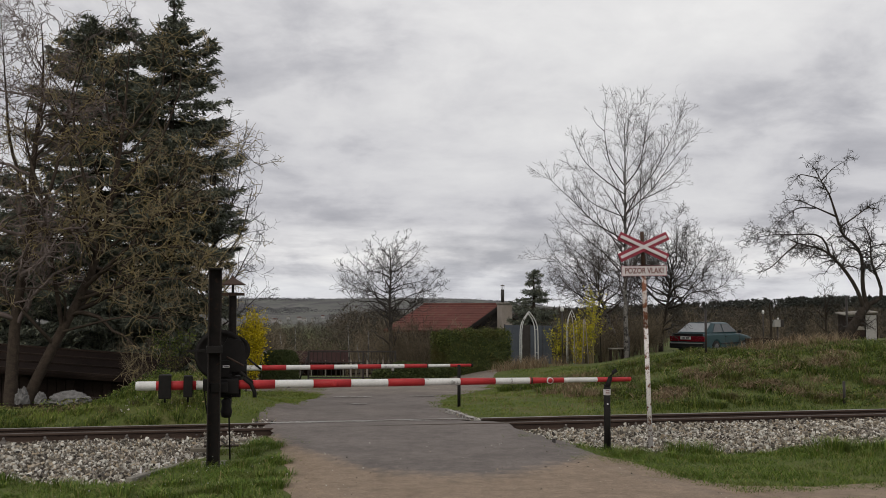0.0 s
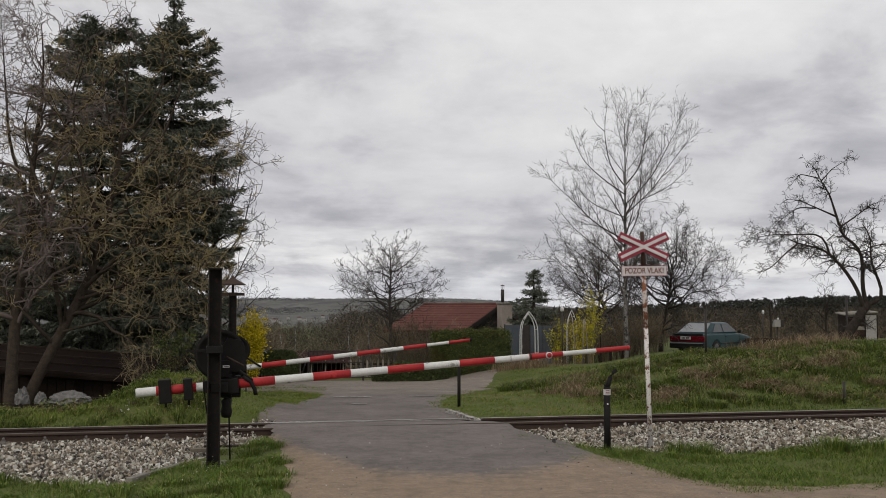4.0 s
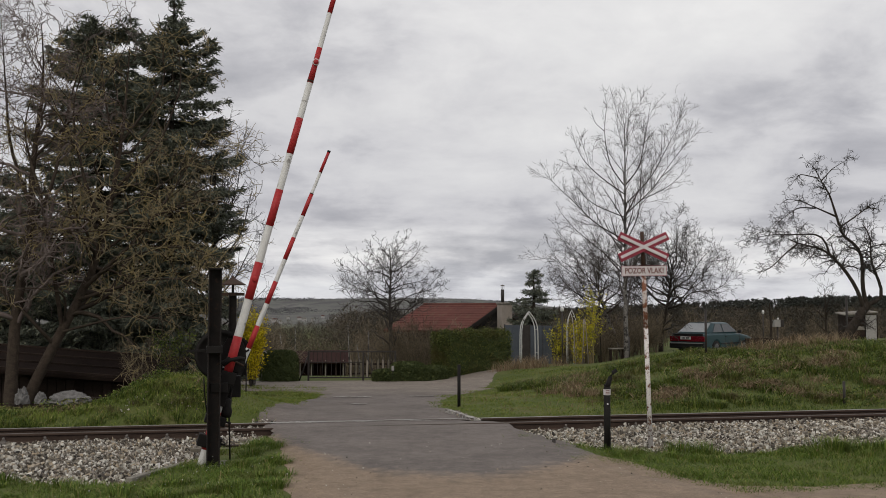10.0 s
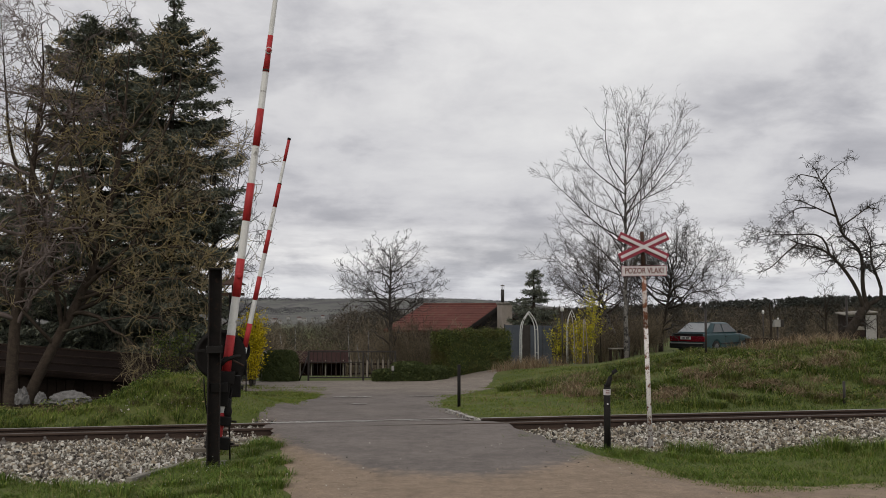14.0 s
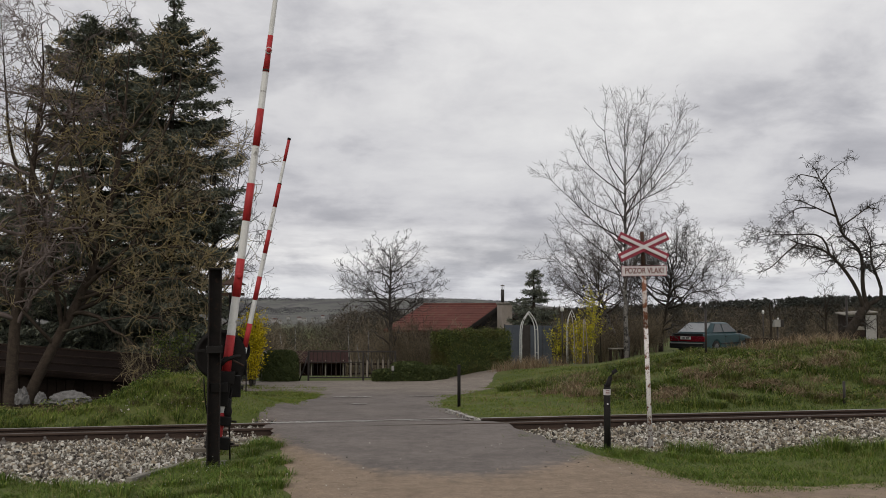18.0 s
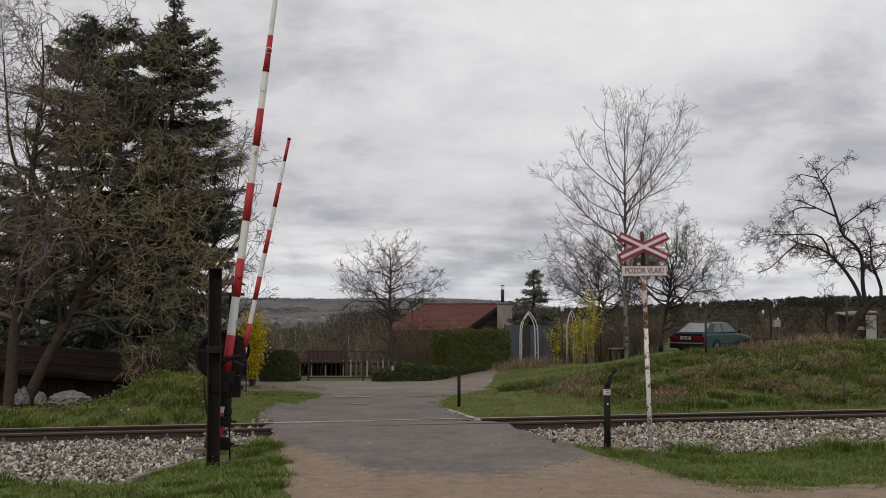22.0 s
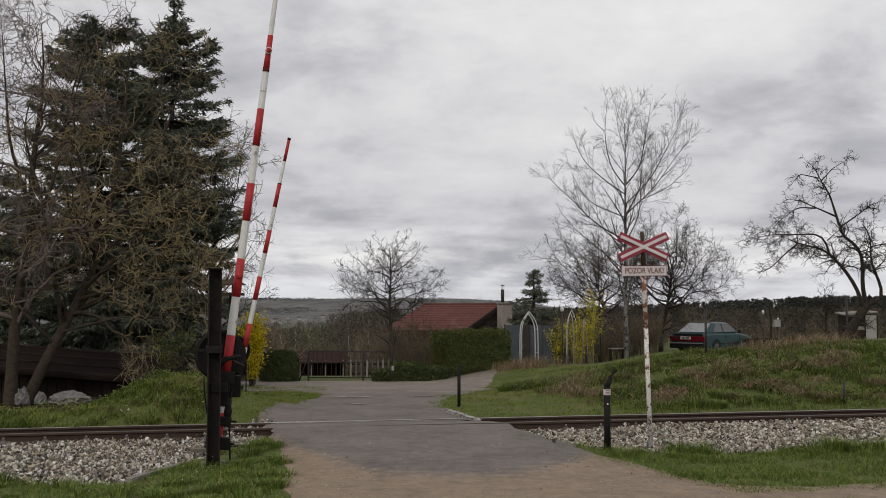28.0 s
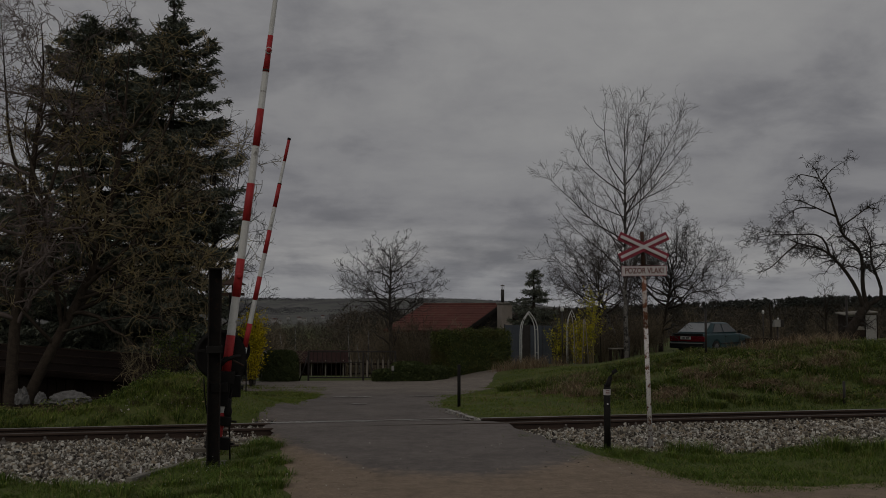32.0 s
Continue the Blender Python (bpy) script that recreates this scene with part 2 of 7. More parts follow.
BARK_BIRCH = surface("birch_bark", (0.06, 0.056, 0.052), (0.27, 0.255, 0.24), 3, 0.75, 0, 0.4, 20, wear=(0.03, 0.027, 0.025), wear_at=0.52)
BIRCH_TWIG = surface("birch_twigs", (0.048, 0.042, 0.039), (0.115, 0.10, 0.094), 4, 0.85, 0, 0.3, 30)
BARK_RED = surface("reddish_twigs", (0.10, 0.078, 0.072), (0.23, 0.185, 0.17), 4, 0.9, 0, 0.3, 30)
NEEDLES = leafy("spruce_needles", [(0.0, (0.060, 0.070, 0.058)), (0.6, (0.115, 0.128, 0.100)), (1.0, (0.20, 0.205, 0.145))], rough=0.7)
HEDGE_LEAF = leafy("hedge_leaves", [(0.0, (0.026, 0.038, 0.012)), (0.6, (0.066, 0.088, 0.024)), (1.0, (0.16, 0.17, 0.047))], patch=(0.085, 0.075, 0.026), patch_scale=1.2)
YEW_LEAF = leafy("dark_hedge_leaves", [(0.0, (0.032, 0.045, 0.016)), (0.6, (0.058, 0.076, 0.027)), (1.0, (0.105, 0.118, 0.042))])
YELLOW = leafy("forsythia_flowers", [(0.0, (0.32, 0.25, 0.008)), (0.6, (0.55, 0.44, 0.012)), (1.0, (0.68, 0.57, 0.03))])
YOUNG_LEAF = leafy("young_leaves", [(0.0, (0.16, 0.17, 0.022)), (0.5, (0.38, 0.35, 0.03)), (1.0, (0.60, 0.52, 0.045))])
ROOF_RED = surface("red_roof_tiles", (0.082, 0.034, 0.029), (0.142, 0.056, 0.046), 1.1, 0.9, 0, 0.3, 9, spec=0.1, wear=(0.12, 0.066, 0.05), wear_at=0.6)
# dirty brown felt, darkened further to hold the shade of the trees
SHADED_FELT = surface("dirty_tree_shaded_felt", (0.009, 0.0065, 0.006), (0.026, 0.018, 0.015), 2, 0.95, 0, 0.6, 14, spec=0.05)
ROOF_BROWN = surface("brown_roof_sheet", (0.022, 0.012, 0.011), (0.045, 0.024, 0.022), 2, 0.95, 0, 0.2, 20, spec=0.04)
DARK_WOOD = surface("dark_brown_boards", (0.012, 0.009, 0.008), (0.03, 0.023, 0.02), 3, 0.8, 0, 0.3, 20)
SHED_WOOD = surface("weathered_brown_boards", (0.016, 0.011, 0.009), (0.045, 0.032, 0.026), 3, 0.9, 0, 0.5, 20, spec=0.1, per_object=0.25)
MASONRY = surface("rendered_masonry", (0.22, 0.19, 0.165), (0.36, 0.32, 0.285), 2, 0.9, 0, 0.3, 20)
PANEL_BLUE = surface("blue_grey_sheet_metal", (0.048, 0.058, 0.074), (0.085, 0.098, 0.12), 2, 0.6, 0, 0.1, 20)
WHITE_METAL = surface("white_painted_tube", (0.5, 0.5, 0.5), (0.68, 0.68, 0.67), 5, 0.5, 0, 0.1, 30)
GATE_METAL = surface("dark_gate_paint", (0.022, 0.019, 0.018), (0.05, 0.043, 0.04), 6, 0.6, 0, 0.1, 40)
CAR_TEAL = surface("teal_car_paint", (0.016, 0.052, 0.060), (0.024, 0.066, 0.075), 1.2, 0.42, 0.1, 0.0, 8, spec=0.4)
CAR_DARK = surface("dark_car_trim", (0.008, 0.008, 0.009), (0.018, 0.018, 0.02), 5, 0.5, 0, 0.05, 30)
CAR_RED = surface("red_tail_lens", (0.10, 0.006, 0.012), (0.17, 0.010, 0.019), 5, 0.25, 0, 0.0, 30)
# glass with the sky's reflection painted in; also the pale bumper strip
SKY_GLASS = surface("sky_painted_glass_and_pale_trim", (0.19, 0.205, 0.212), (0.29, 0.305, 0.312), 2, 0.12, 0.0, 0.0, 8, spec=1.0)
CAR_GLASS = surface("tinted_car_glass", (0.035, 0.04, 0.043), (0.06, 0.066, 0.07), 2, 0.16, 0.0, 0.0, 8, spec=0.6)
RUBBER = surface("tyre_rubber", (0.010, 0.010, 0.010), (0.022, 0.021, 0.02), 8, 0.85, 0, 0.2, 40)
ALLOY = surface("wheel_cover", (0.07, 0.07, 0.07), (0.15, 0.15, 0.15), 8, 0.4, 0.5, 0.0, 40)
PLASTIC_WHITE = surface("white_plastic", (0.5, 0.5, 0.5), (0.68, 0.68, 0.68), 5, 0.5, 0, 0.2, 20)
SACK = surface("grey_white_sheet", (0.06, 0.057, 0.055), (0.21, 0.205, 0.20), 5, 0.6, 0, 0.6, 14)
WOODS = leafy("bare_woods", [(0.0, (0.045, 0.037, 0.029)), (0.55, (0.085, 0.069, 0.052)), (0.9, (0.108, 0.086, 0.066)), (1.0, (0.095, 0.086, 0.044))], patch=(0.026, 0.023, 0.016), patch_scale=0.2, patch_at=0.44)
CONIFERS = leafy("dark_conifers", [(0.0, (0.024, 0.027, 0.023)), (1.0, (0.050, 0.053, 0.044))])
# bluish grey base colour: distance haze painted into the far trees
HAZED_WOOD = leafy("haze_tinted_hill_wood", [(0.0, (0.050, 0.053, 0.058)), (1.0, (0.085, 0.085, 0.087))])
SCRUB = leafy("scrub_twigs", [(0.0, (0.055, 0.044, 0.032)), (0.6, (0.135, 0.108, 0.074)), (1.0, (0.25, 0.20, 0.14))])
PALE_MARK = surface("pale_worn_marking", (0.24, 0.23, 0.215), (0.50, 0.485, 0.46), 6, 0.85, 0, 0.1, 40, wear=(0.155, 0.138, 0.13), wear_at=0.52)
LETTER = surface("brown_red_lettering", (0.15, 0.07, 0.066), (0.24, 0.12, 0.112), 9, 0.6, 0, 0.0, 40)
VILLAGE_WALL = surface("white_village_render", (0.27, 0.265, 0.255), (0.42, 0.41, 0.40), 1, 0.8, 0, 0.0, 8)
HOUSE_WHITE = surface("pale_house_render", (0.24, 0.235, 0.225), (0.36, 0.35, 0.335), 1, 0.8, 0, 0.0, 8)

# ---------------------------------------------------------------- mesh helpers


def quick_mesh(name, verts, faces, smooth=False):
    """A mesh from arrays of points and of faces with one number of corners."""
    verts = np.asarray(verts, dtype=np.float32).reshape(-1, 3)
    faces = np.asarray(faces, dtype=np.int32)
    me = bpy.data.meshes.new(name)
    n, k = faces.shape
    me.vertices.add(len(verts))
    me.vertices.foreach_set("co", verts.ravel())
    me.loops.add(n * k)
    me.loops.foreach_set("vertex_index", faces.ravel())
    me.polygons.add(n)
    me.polygons.foreach_set("loop_start", np.arange(0, n * k, k, dtype=np.int32))
    me.polygons.foreach_set("use_smooth", np.full(n, smooth, dtype=bool))
    me.update(calc_edges=True)
    return me


def part(name, bm, material, parent=None, label="", at=None):
    """One mesh object from a bmesh or a mesh, under a thing or a part."""
    if isinstance(bm, bmesh.types.BMesh):
        me = bpy.data.meshes.new(name)
        bm.to_mesh(me)
        bm.free()
    else:
        me = bm
    if material is not None and not me.materials:
        me.materials.append(material)
    ob = new(name, me)
    if parent is not None:
        ob.parent = parent
    if at is not None:
        ob.matrix_basis = at
    if label:
        ob["label"] = label
    return ob


def thing(name, m, label, category, group="", kind=""):
    ob = new(name)
    ob.empty_display_size = 0.2
    ob.matrix_basis = m
    return tagged(ob, label, category, group, kind)


def box(*boxes, bevel=0.0):
    """Boxes (cx, cy, cz, sx, sy, sz) joined in one bmesh, edges rounded."""
    bm = bmesh.new()
    for cx, cy, cz, sx, sy, sz in boxes:
        bmesh.ops.create_cube(bm, size=1.0, matrix=Matrix.Translation((cx, cy, cz)) @ Matrix.Diagonal((sx, sy, sz, 1)))
    if bevel:
        bmesh.ops.bevel(bm, geom=list(bm.edges), offset=bevel, segments=2, affect="EDGES", profile=0.5)
    return bm


def rod(points, radii, sides=10, cap=True, bm=None):
    """A tapered tube along points."""
    bm = bm or bmesh.new()
    if isinstance(radii, (int, float)):
        radii = [radii] * len(points)
    pts = [Vector(p) for p in points]
    rings = []
    for i, p in enumerate(pts):
        t = (pts[min(i + 1, len(pts) - 1)] - pts[max(i - 1, 0)]).normalized()
        ref = Vector((0, 0, 1)) if abs(t.z) < 0.9 else Vector((1, 0, 0))
        u = t.cross(ref).normalized()
        v = t.cross(u)
        rings.append([bm.verts.new(p + (u * math.cos(a) + v * math.sin(a)) * radii[i]) for a in (2 * math.pi * k / sides for k in range(sides))])
    for a, b in zip(rings, rings[1:]):
        for k in range(sides):
            f = bm.faces.new((a[k], a[(k + 1) % sides], b[(k + 1) % sides], b[k]))
            f.smooth = True
    if cap:
        bm.faces.new(rings[0][::-1])
        bm.faces.new(rings[-1])
    bmesh.ops.recalc_face_normals(bm, faces=list(bm.faces))
    return bm


def lathe(profile, sides=24, bm=None):
    """Turned round z from (radius, height) pairs."""
    bm = bm or bmesh.new()
    rings = [[bm.verts.new((r * math.cos(2 * math.pi * k / sides), r * math.sin(2 * math.pi * k / sides), h)) for k in range(sides)] for r, h in profile]
    for a, b in zip(rings, rings[1:]):
        for k in range(sides):
            f = bm.faces.new((a[k], a[(k + 1) % sides], b[(k + 1) % sides], b[k]))
            f.smooth = True
    bm.faces.new(rings[0][::-1])
    bm.faces.new(rings[-1])
    bmesh.ops.recalc_face_normals(bm, faces=list(bm.faces))
    return bm


def turned(bm, m):
    bmesh.ops.transform(bm, matrix=m, verts=list(bm.verts))
    return bm


def prism(outline, depth, axis="y", bevel=0.0):
    """An outline of (a, b) pairs, pushed through by depth. axis y: outline in x-z; axis x: in y-z."""
    bm = bmesh.new()
    half = depth / 2
    if axis == "y":
        lo = [bm.verts.new((a, -half, b)) for a, b in outline]
        hi = [bm.verts.new((a, half, b)) for a, b in outline]
    else:
        lo = [bm.verts.new((-half, a, b)) for a, b in outline]
        hi = [bm.verts.new((half, a, b)) for a, b in outline]
    bm.faces.new(lo)
    bm.faces.new(hi[::-1])
    for i in range(len(outline)):
        j = (i + 1) % len(outline)
        bm.faces.new((lo[i], hi[i], hi[j], lo[j]))
    bmesh.ops.recalc_face_normals(bm, faces=list(bm.faces))
    if bevel:
        bmesh.ops.bevel(bm, geom=list(bm.edges), offset=bevel, segments=2, affect="EDGES", profile=0.5)
    return bm


# ---------------------------------------------------------------- ground
TRACK_TAN = 0.159
TRACK_COS = 0.9876
TRACK_SIN = 0.157
TRACK_ANGLE = 9.04


def smooth(a, b, v):
    t = np.clip((v - a) / (b - a), 0.0, 1.0)
    return t * t * (3 - 2 * t)


def across(x, y):
    """Metres beyond the middle of the track."""
    return (y - 18.0 - TRACK_TAN * x) * TRACK_COS


def wobble(x, y, f, s=0.0):
    return (np.sin(x * f * 1.3 + y * f * 0.7 + s) + np.sin(y * f * 1.7 - x * f * 0.6 + 2.1 * s) + np.sin((x + y) * f * 2.3 + 1.3 + s) * 0.5) / 2.5


def ballast_end(x):
    """How far towards the eye the ballast reaches from the middle of the track."""
    return np.interp(x, (-11, -5.2, -4.1, -3.75, -3.39, -3.1, -2.7, 1.0, 1.5, 1.75, 2.24, 3.1, 4.5, 6.5, 14), (-4.65, -4.7, -5.1, -5.05, -3.9, -3.2, -1.6, -0.9, -2.3, -2.9, -3.65, -3.85, -3.8, -3.6, -3.5))


def road_level(x, y):
    s = across(x, y)
    z = -0.006 - 0.094 * smooth(-0.65, 0.8, s)
    z = z - 0.024 * np.clip(y - 19.5, 0, 14.5)
    # the lane climbs a little as it turns off past the hedge
    return z + 0.32 * smooth(-1.0, 2.4, x) * smooth(29.0, 34.5, y) * (1 - smooth(3.2, 6.0, x)) * (1 - smooth(40, 60, y))


def road_middle(y):
    return np.interp(y, (0, 10, 14, 17.3, 21, 25, 40), (1.0, 0.5, -0.2, -0.95, -1.45, -1.4, -1.0))


def ground_level(x, y):
    x, y = np.asarray(x, dtype=float), np.asarray(y, dtype=float)
    s = across(x, y)
    off = np.abs(x - road_middle(y))
    z = road_level(x, y) - 0.022
    # lower verges before the track
    verge = smooth(2.0, 4.5, off) * (1 - smooth(-3.6, -1.0, s)) * smooth(9.5, 12.0, y)
    z = z - 0.10 * verge + 0.03 * verge * wobble(x, y, 1.6)
    # the bed under the ballast
    end = ballast_end(x)
    bed = smooth(end - 0.15, end + 0.25, s) * (1 - smooth(1.3, 2.1, s)) * smooth(1.5, 2.3, off)
    z = z * (1 - bed) - 0.36 * bed
    # grassy bank beyond the track
    side = smooth(-0.6, 6.5, x - 0.10 * (y - 21))
    rise = smooth(2.3, 7.6, s)
    height = 0.32 + 0.43 * smooth(0.6, 5.8, x) + 0.24 * smooth(8, 13, x)
    back = 1 - 0.75 * smooth(10.0, 26.0, s)
    z = z + side * rise * height * back + side * rise * (0.07 * wobble(x, y, 1.1, 0.7) + 0.085 * wobble(x, y, 2.9, 0.2) + 0.05 * wobble(x, y, 6.1, 1.7)) * (1 - smooth(9, 14, s))
    right = smooth(4.0, 9.0, x)
    z = z + right * 0.024 * np.clip(y - 19.5, 0, 14.5)
    # mound and hollow beyond the track
    z = z + (0.74 + 0.08 * wobble(x, y, 3.1)) * np.exp(-((x + 5.3) / 1.35) ** 2 - ((y - 20.6) / 1.5) ** 2)
    z = z + 0.12 * np.exp(-((x + 4.3) / 0.9) ** 2 - ((y - 22.0) / 1.6) ** 2)
    z = z - 1.0 * smooth(-6.2, -8.5, x) * smooth(20.5, 24.0, y) * (1 - smooth(40, 60, y))
    # the land falls away behind the gardens, and rises to the hills
    fall = np.clip(y - 36.5, 0, 75)
    z = z - (1 - right * (1 - smooth(60, 90, y))) * 0.09 * fall
    far = smooth(900, 2600, y)
    ridge = 21 + 7 * wobble(x, y, 0.0021) + 5 * wobble(x, y, 0.005, 1.0)
    ridge = ridge * (1 - 0.95 * smooth(0.02, 0.14, x / np.maximum(y, 1.0)))
    z = z * (1 - far) + ridge * far
    rightwood = smooth(20, 110, x) * smooth(120, 260, y) * (1 - smooth(500, 1500, y))
    z = z + rightwood * 1.0
    return z


def graded(lo, hi, step, ends, growth=1.055):
    mid = list(np.arange(lo, hi + 1e-6, step))
    d, up = step, []
    v = hi
    while v < ends[1]:
        d *= growth
        v += d
        up.append(v)
    d, down = step, []
    v = lo
    while v > ends[0]:
        d *= growth
        v -= d
        down.append(v)
    return np.array(down[::-1] + mid + up)


def build_ground():
    xs = graded(-14, 18, 0.25, (-3800, 3800))
    ys = graded(8, 44, 0.25, (-600, 4200))
    gx, gy = np.meshgrid(xs, ys)
    gz = ground_level(gx, gy)
    v = np.stack([gx, gy, gz], -1).reshape(-1, 3)
    w = len(xs)
    i = np.arange((len(ys) - 1) * w).reshape(len(ys) - 1, w)[:, :-1].ravel()
    f = np.stack([i, i + 1, i + 1 + w, i + w], -1)
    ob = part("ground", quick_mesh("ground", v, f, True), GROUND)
    tagged(ob, "uneven grassy ground falling to a valley and haze-tinted far hills", "ground", kind="structure")


build_ground()


def sheet(name, rows, nx, lift, material, label, category, rough=1.0, on_ground=False):
    """A sheet laid on the road's level between pairs of edge points."""
    v, n = [], len(rows)
    fine = []
    for (l0, r0), (l1, r1) in zip(rows, rows[1:]):
        steps = max(2, int(max(math.dist(l0, l1), math.dist(r0, r1)) / 0.14))
        for k in range(steps):
            u = k / steps
            fine.append(((l0[0] + (l1[0] - l0[0]) * u, l0[1] + (l1[1] - l0[1]) * u), (r0[0] + (r1[0] - r0[0]) * u, r0[1] + (r1[1] - r0[1]) * u)))
    fine.append(rows[-1])
    for k, (l, r) in enumerate(fine):
        rim = 0.07 / max(0.5, math.dist(l, r))
        for j in range(nx + 1):
            # the two outermost columns follow the ragged edge, and the last dips into the ground
            u = 0.0 if j == 0 else 1.0 if j == nx else rim + (1 - 2 * rim) * (j - 1) / (nx - 2)
            x, y = l[0] + (r[0] - l[0]) * u, l[1] + (r[1] - l[1]) * u
            if j in (0, 1, nx - 1, nx):
                side = 0 if j < 2 else nx
                x += rough * (0.05 * math.sin(y * 3.1 + side) + 0.03 * math.sin(y * 7.7) + 0.02 * math.sin(y * 17.3 + 2 * side))
            z = float(ground_level(x, y)) + 0.022 if on_ground else float(road_level(x, y))
            v.append((x, y, z + lift - (0.05 if j in (0, nx) else 0.0)))
    i = np.arange((len(fine) - 1) * (nx + 1)).reshape(len(fine) - 1, nx + 1)[:, :-1].ravel()
    f = np.stack([i, i + 1, i + nx + 2, i + nx + 1], -1)
    ob = part(name, quick_mesh(name, v, f, True), material)
    return tagged(ob, label, category, kind="structure")


road = sheet("road", [((-1.0, -6.0), (3.2, -6.0)), ((-1.25, 9.0), (3.2, 9.0)), ((-1.4, 10.5), (3.2, 10.7)), ((-1.62, 12.0), (2.4, 12.0)),
                      ((-2.0, 13.8), (1.85, 13.9)), ((-2.35, 15.2), (1.6, 15.3)), ((-3.02, 17.2), (1.12, 17.4)), ((-3.05, 18.4), (0.5, 18.6)), ((-3.42, 19.8), (0.1, 19.95)),
                      ((-3.26, 21.0), (-0.22, 21.2)), ((-3.09, 23.5), (-0.35, 23.5)), ((-2.98, 25.5), (-0.2, 25.5)), ((-2.95, 26.6), (0.2, 26.6)), ((-3.6, 27.3), (0.5, 27.3)),
                      ((-5.0, 28.5), (0.95, 28.5)), ((-8.5, 29.2), (1.15, 29.2)), ((-9.0, 31.5), (1.7, 31.5)), ((-6.3, 33.2), (2.2, 33.2)), ((-0.4, 34.0), (2.3, 34.5)), ((1.6, 37.0), (2.6, 37.0))],
             16, 0.0, ROAD, "worn grey asphalt lane with sand washed over it", "road")
shoulder = sheet("shoulder", [((-1.25, -6.0), (3.2, -6.0)), ((-1.5, 9.0), (3.35, 9.0)), ((-1.65, 10.5), (4.1, 10.95)), ((-1.88, 12.0), (2.9, 12.1)),
                              ((-2.22, 13.8), (2.12, 13.95)), ((-2.5, 15.2), (1.78, 15.3)), ((-3.02, 16.6), (1.28, 16.9)), ((-3.5, 19.3), (0.4, 19.3)),
                              ((-3.5, 21.0), (0.1, 21.2)), ((-3.28, 23.5), (-0.05, 23.5)), ((-3.14, 25.5), (0.2, 25.5)), ((-3.12, 26.6), (0.6, 26.6)), ((-4.2, 27.6), (1.0, 27.6)), ((-9.0, 29.0), (1.5, 29.0))],
                 18, -0.010, ROAD, "trodden sandy soil along the road's edges", "road edge", 0.8, True)
lane = sheet("lane", [((2.8, -6.0), (30.0, -6.0)), ((2.8, 8.6), (30.0, 14.0)), ((2.8, 10.6), (30.0, 20.6)), ((2.8, 11.3), (30.0, 21.5))],
             40, -0.004, ROAD, "sandy lane running off beside the track", "road", 0.0, True)

# ---------------------------------------------------------------- track
TRACK = pose(0, 18.0, 0, 0, -0.28, TRACK_ANGLE)   # local x along the rails, local y across


def rail_bm(x0, x1, top):
    """A flat-bottomed rail, along x."""
    half = [(0.0, 0.0), (0.030, 0.0), (0.036, -0.008), (0.036, -0.030), (0.009, -0.045), (0.009, -0.115), (0.020, -0.128), (0.0625, -0.138), (0.0625, -0.149)]
    outline = [(-a, top + b) for a, b in half[:0:-1]] + [(a, top + b) for a, b in half[1:]]
    bm = prism(outline, x1 - x0, axis="x")
    return turned(bm, Matrix.Translation(((x0 + x1) / 2, 0, 0)))


def build_track():
    for k, (off, top) in enumerate(((-0.7535, 0.0), (0.7535, -0.083))):
        t = thing("rail", TRACK @ pose(0, off, 0), "long brown steel rail with a polished running edge", "rail", "rails of the track", "structure")
        part("rail_body", rail_bm(-60, 60, top), RAIL_BROWN, t)
        # sky sheen by colour: the farther head pale, the nearer one dark
        part("running_surface", box((0, 0, top + 0.003, 120, 0.056, 0.006), bevel=0.002), RAIL_HEAD if k else RAIL_NO_SHEEN, t, "polished steel running surface")
    # sleepers with their fastenings, clear of the road
    bm = box((0, 0, 0, 0.26, 2.5, 0.16), bevel=0.015)
    sleeper_mesh = bpy.data.meshes.new("sleeper")
    bm.to_mesh(sleeper_mesh)
    bm.free()
    sleeper_mesh.materials.append(SLEEPER)
    fit = box((0, 0, 0.010, 0.17, 0.13, 0.022), (0, 0, 0.032, 0.07, 0.075, 0.034), bevel=0.005)
    lathe([(0.021, 0.045), (0.021, 0.09), (0.013, 0.096)], 6, fit)
    fit_mesh = bpy.data.meshes.new("fastening")
    fit.to_mesh(fit_mesh)
    fit.free()
    fit_mesh.materials.append(GREY_FIT)
    for i in range(-22, 34):
        x = i * 0.62 + (0.35 if i < 0 else 0.12)
        wx = x * TRACK_COS
        if -3.6 < wx < 1.5:
            continue
        s = part("sleeper", sleeper_mesh, None, None, "", TRACK @ pose(x, 0, -0.245))
        tagged(s, "dark timber sleeper bedded in the ballast", "sleeper", "sleepers of the track")
        for y, top in ((-0.87, -0.135), (-0.64, -0.19), (0.64, -0.275), (0.87, -0.275)):
            part("fastening", fit_mesh, None, s, "", pose(0, y, 0.245 + top))


build_track()


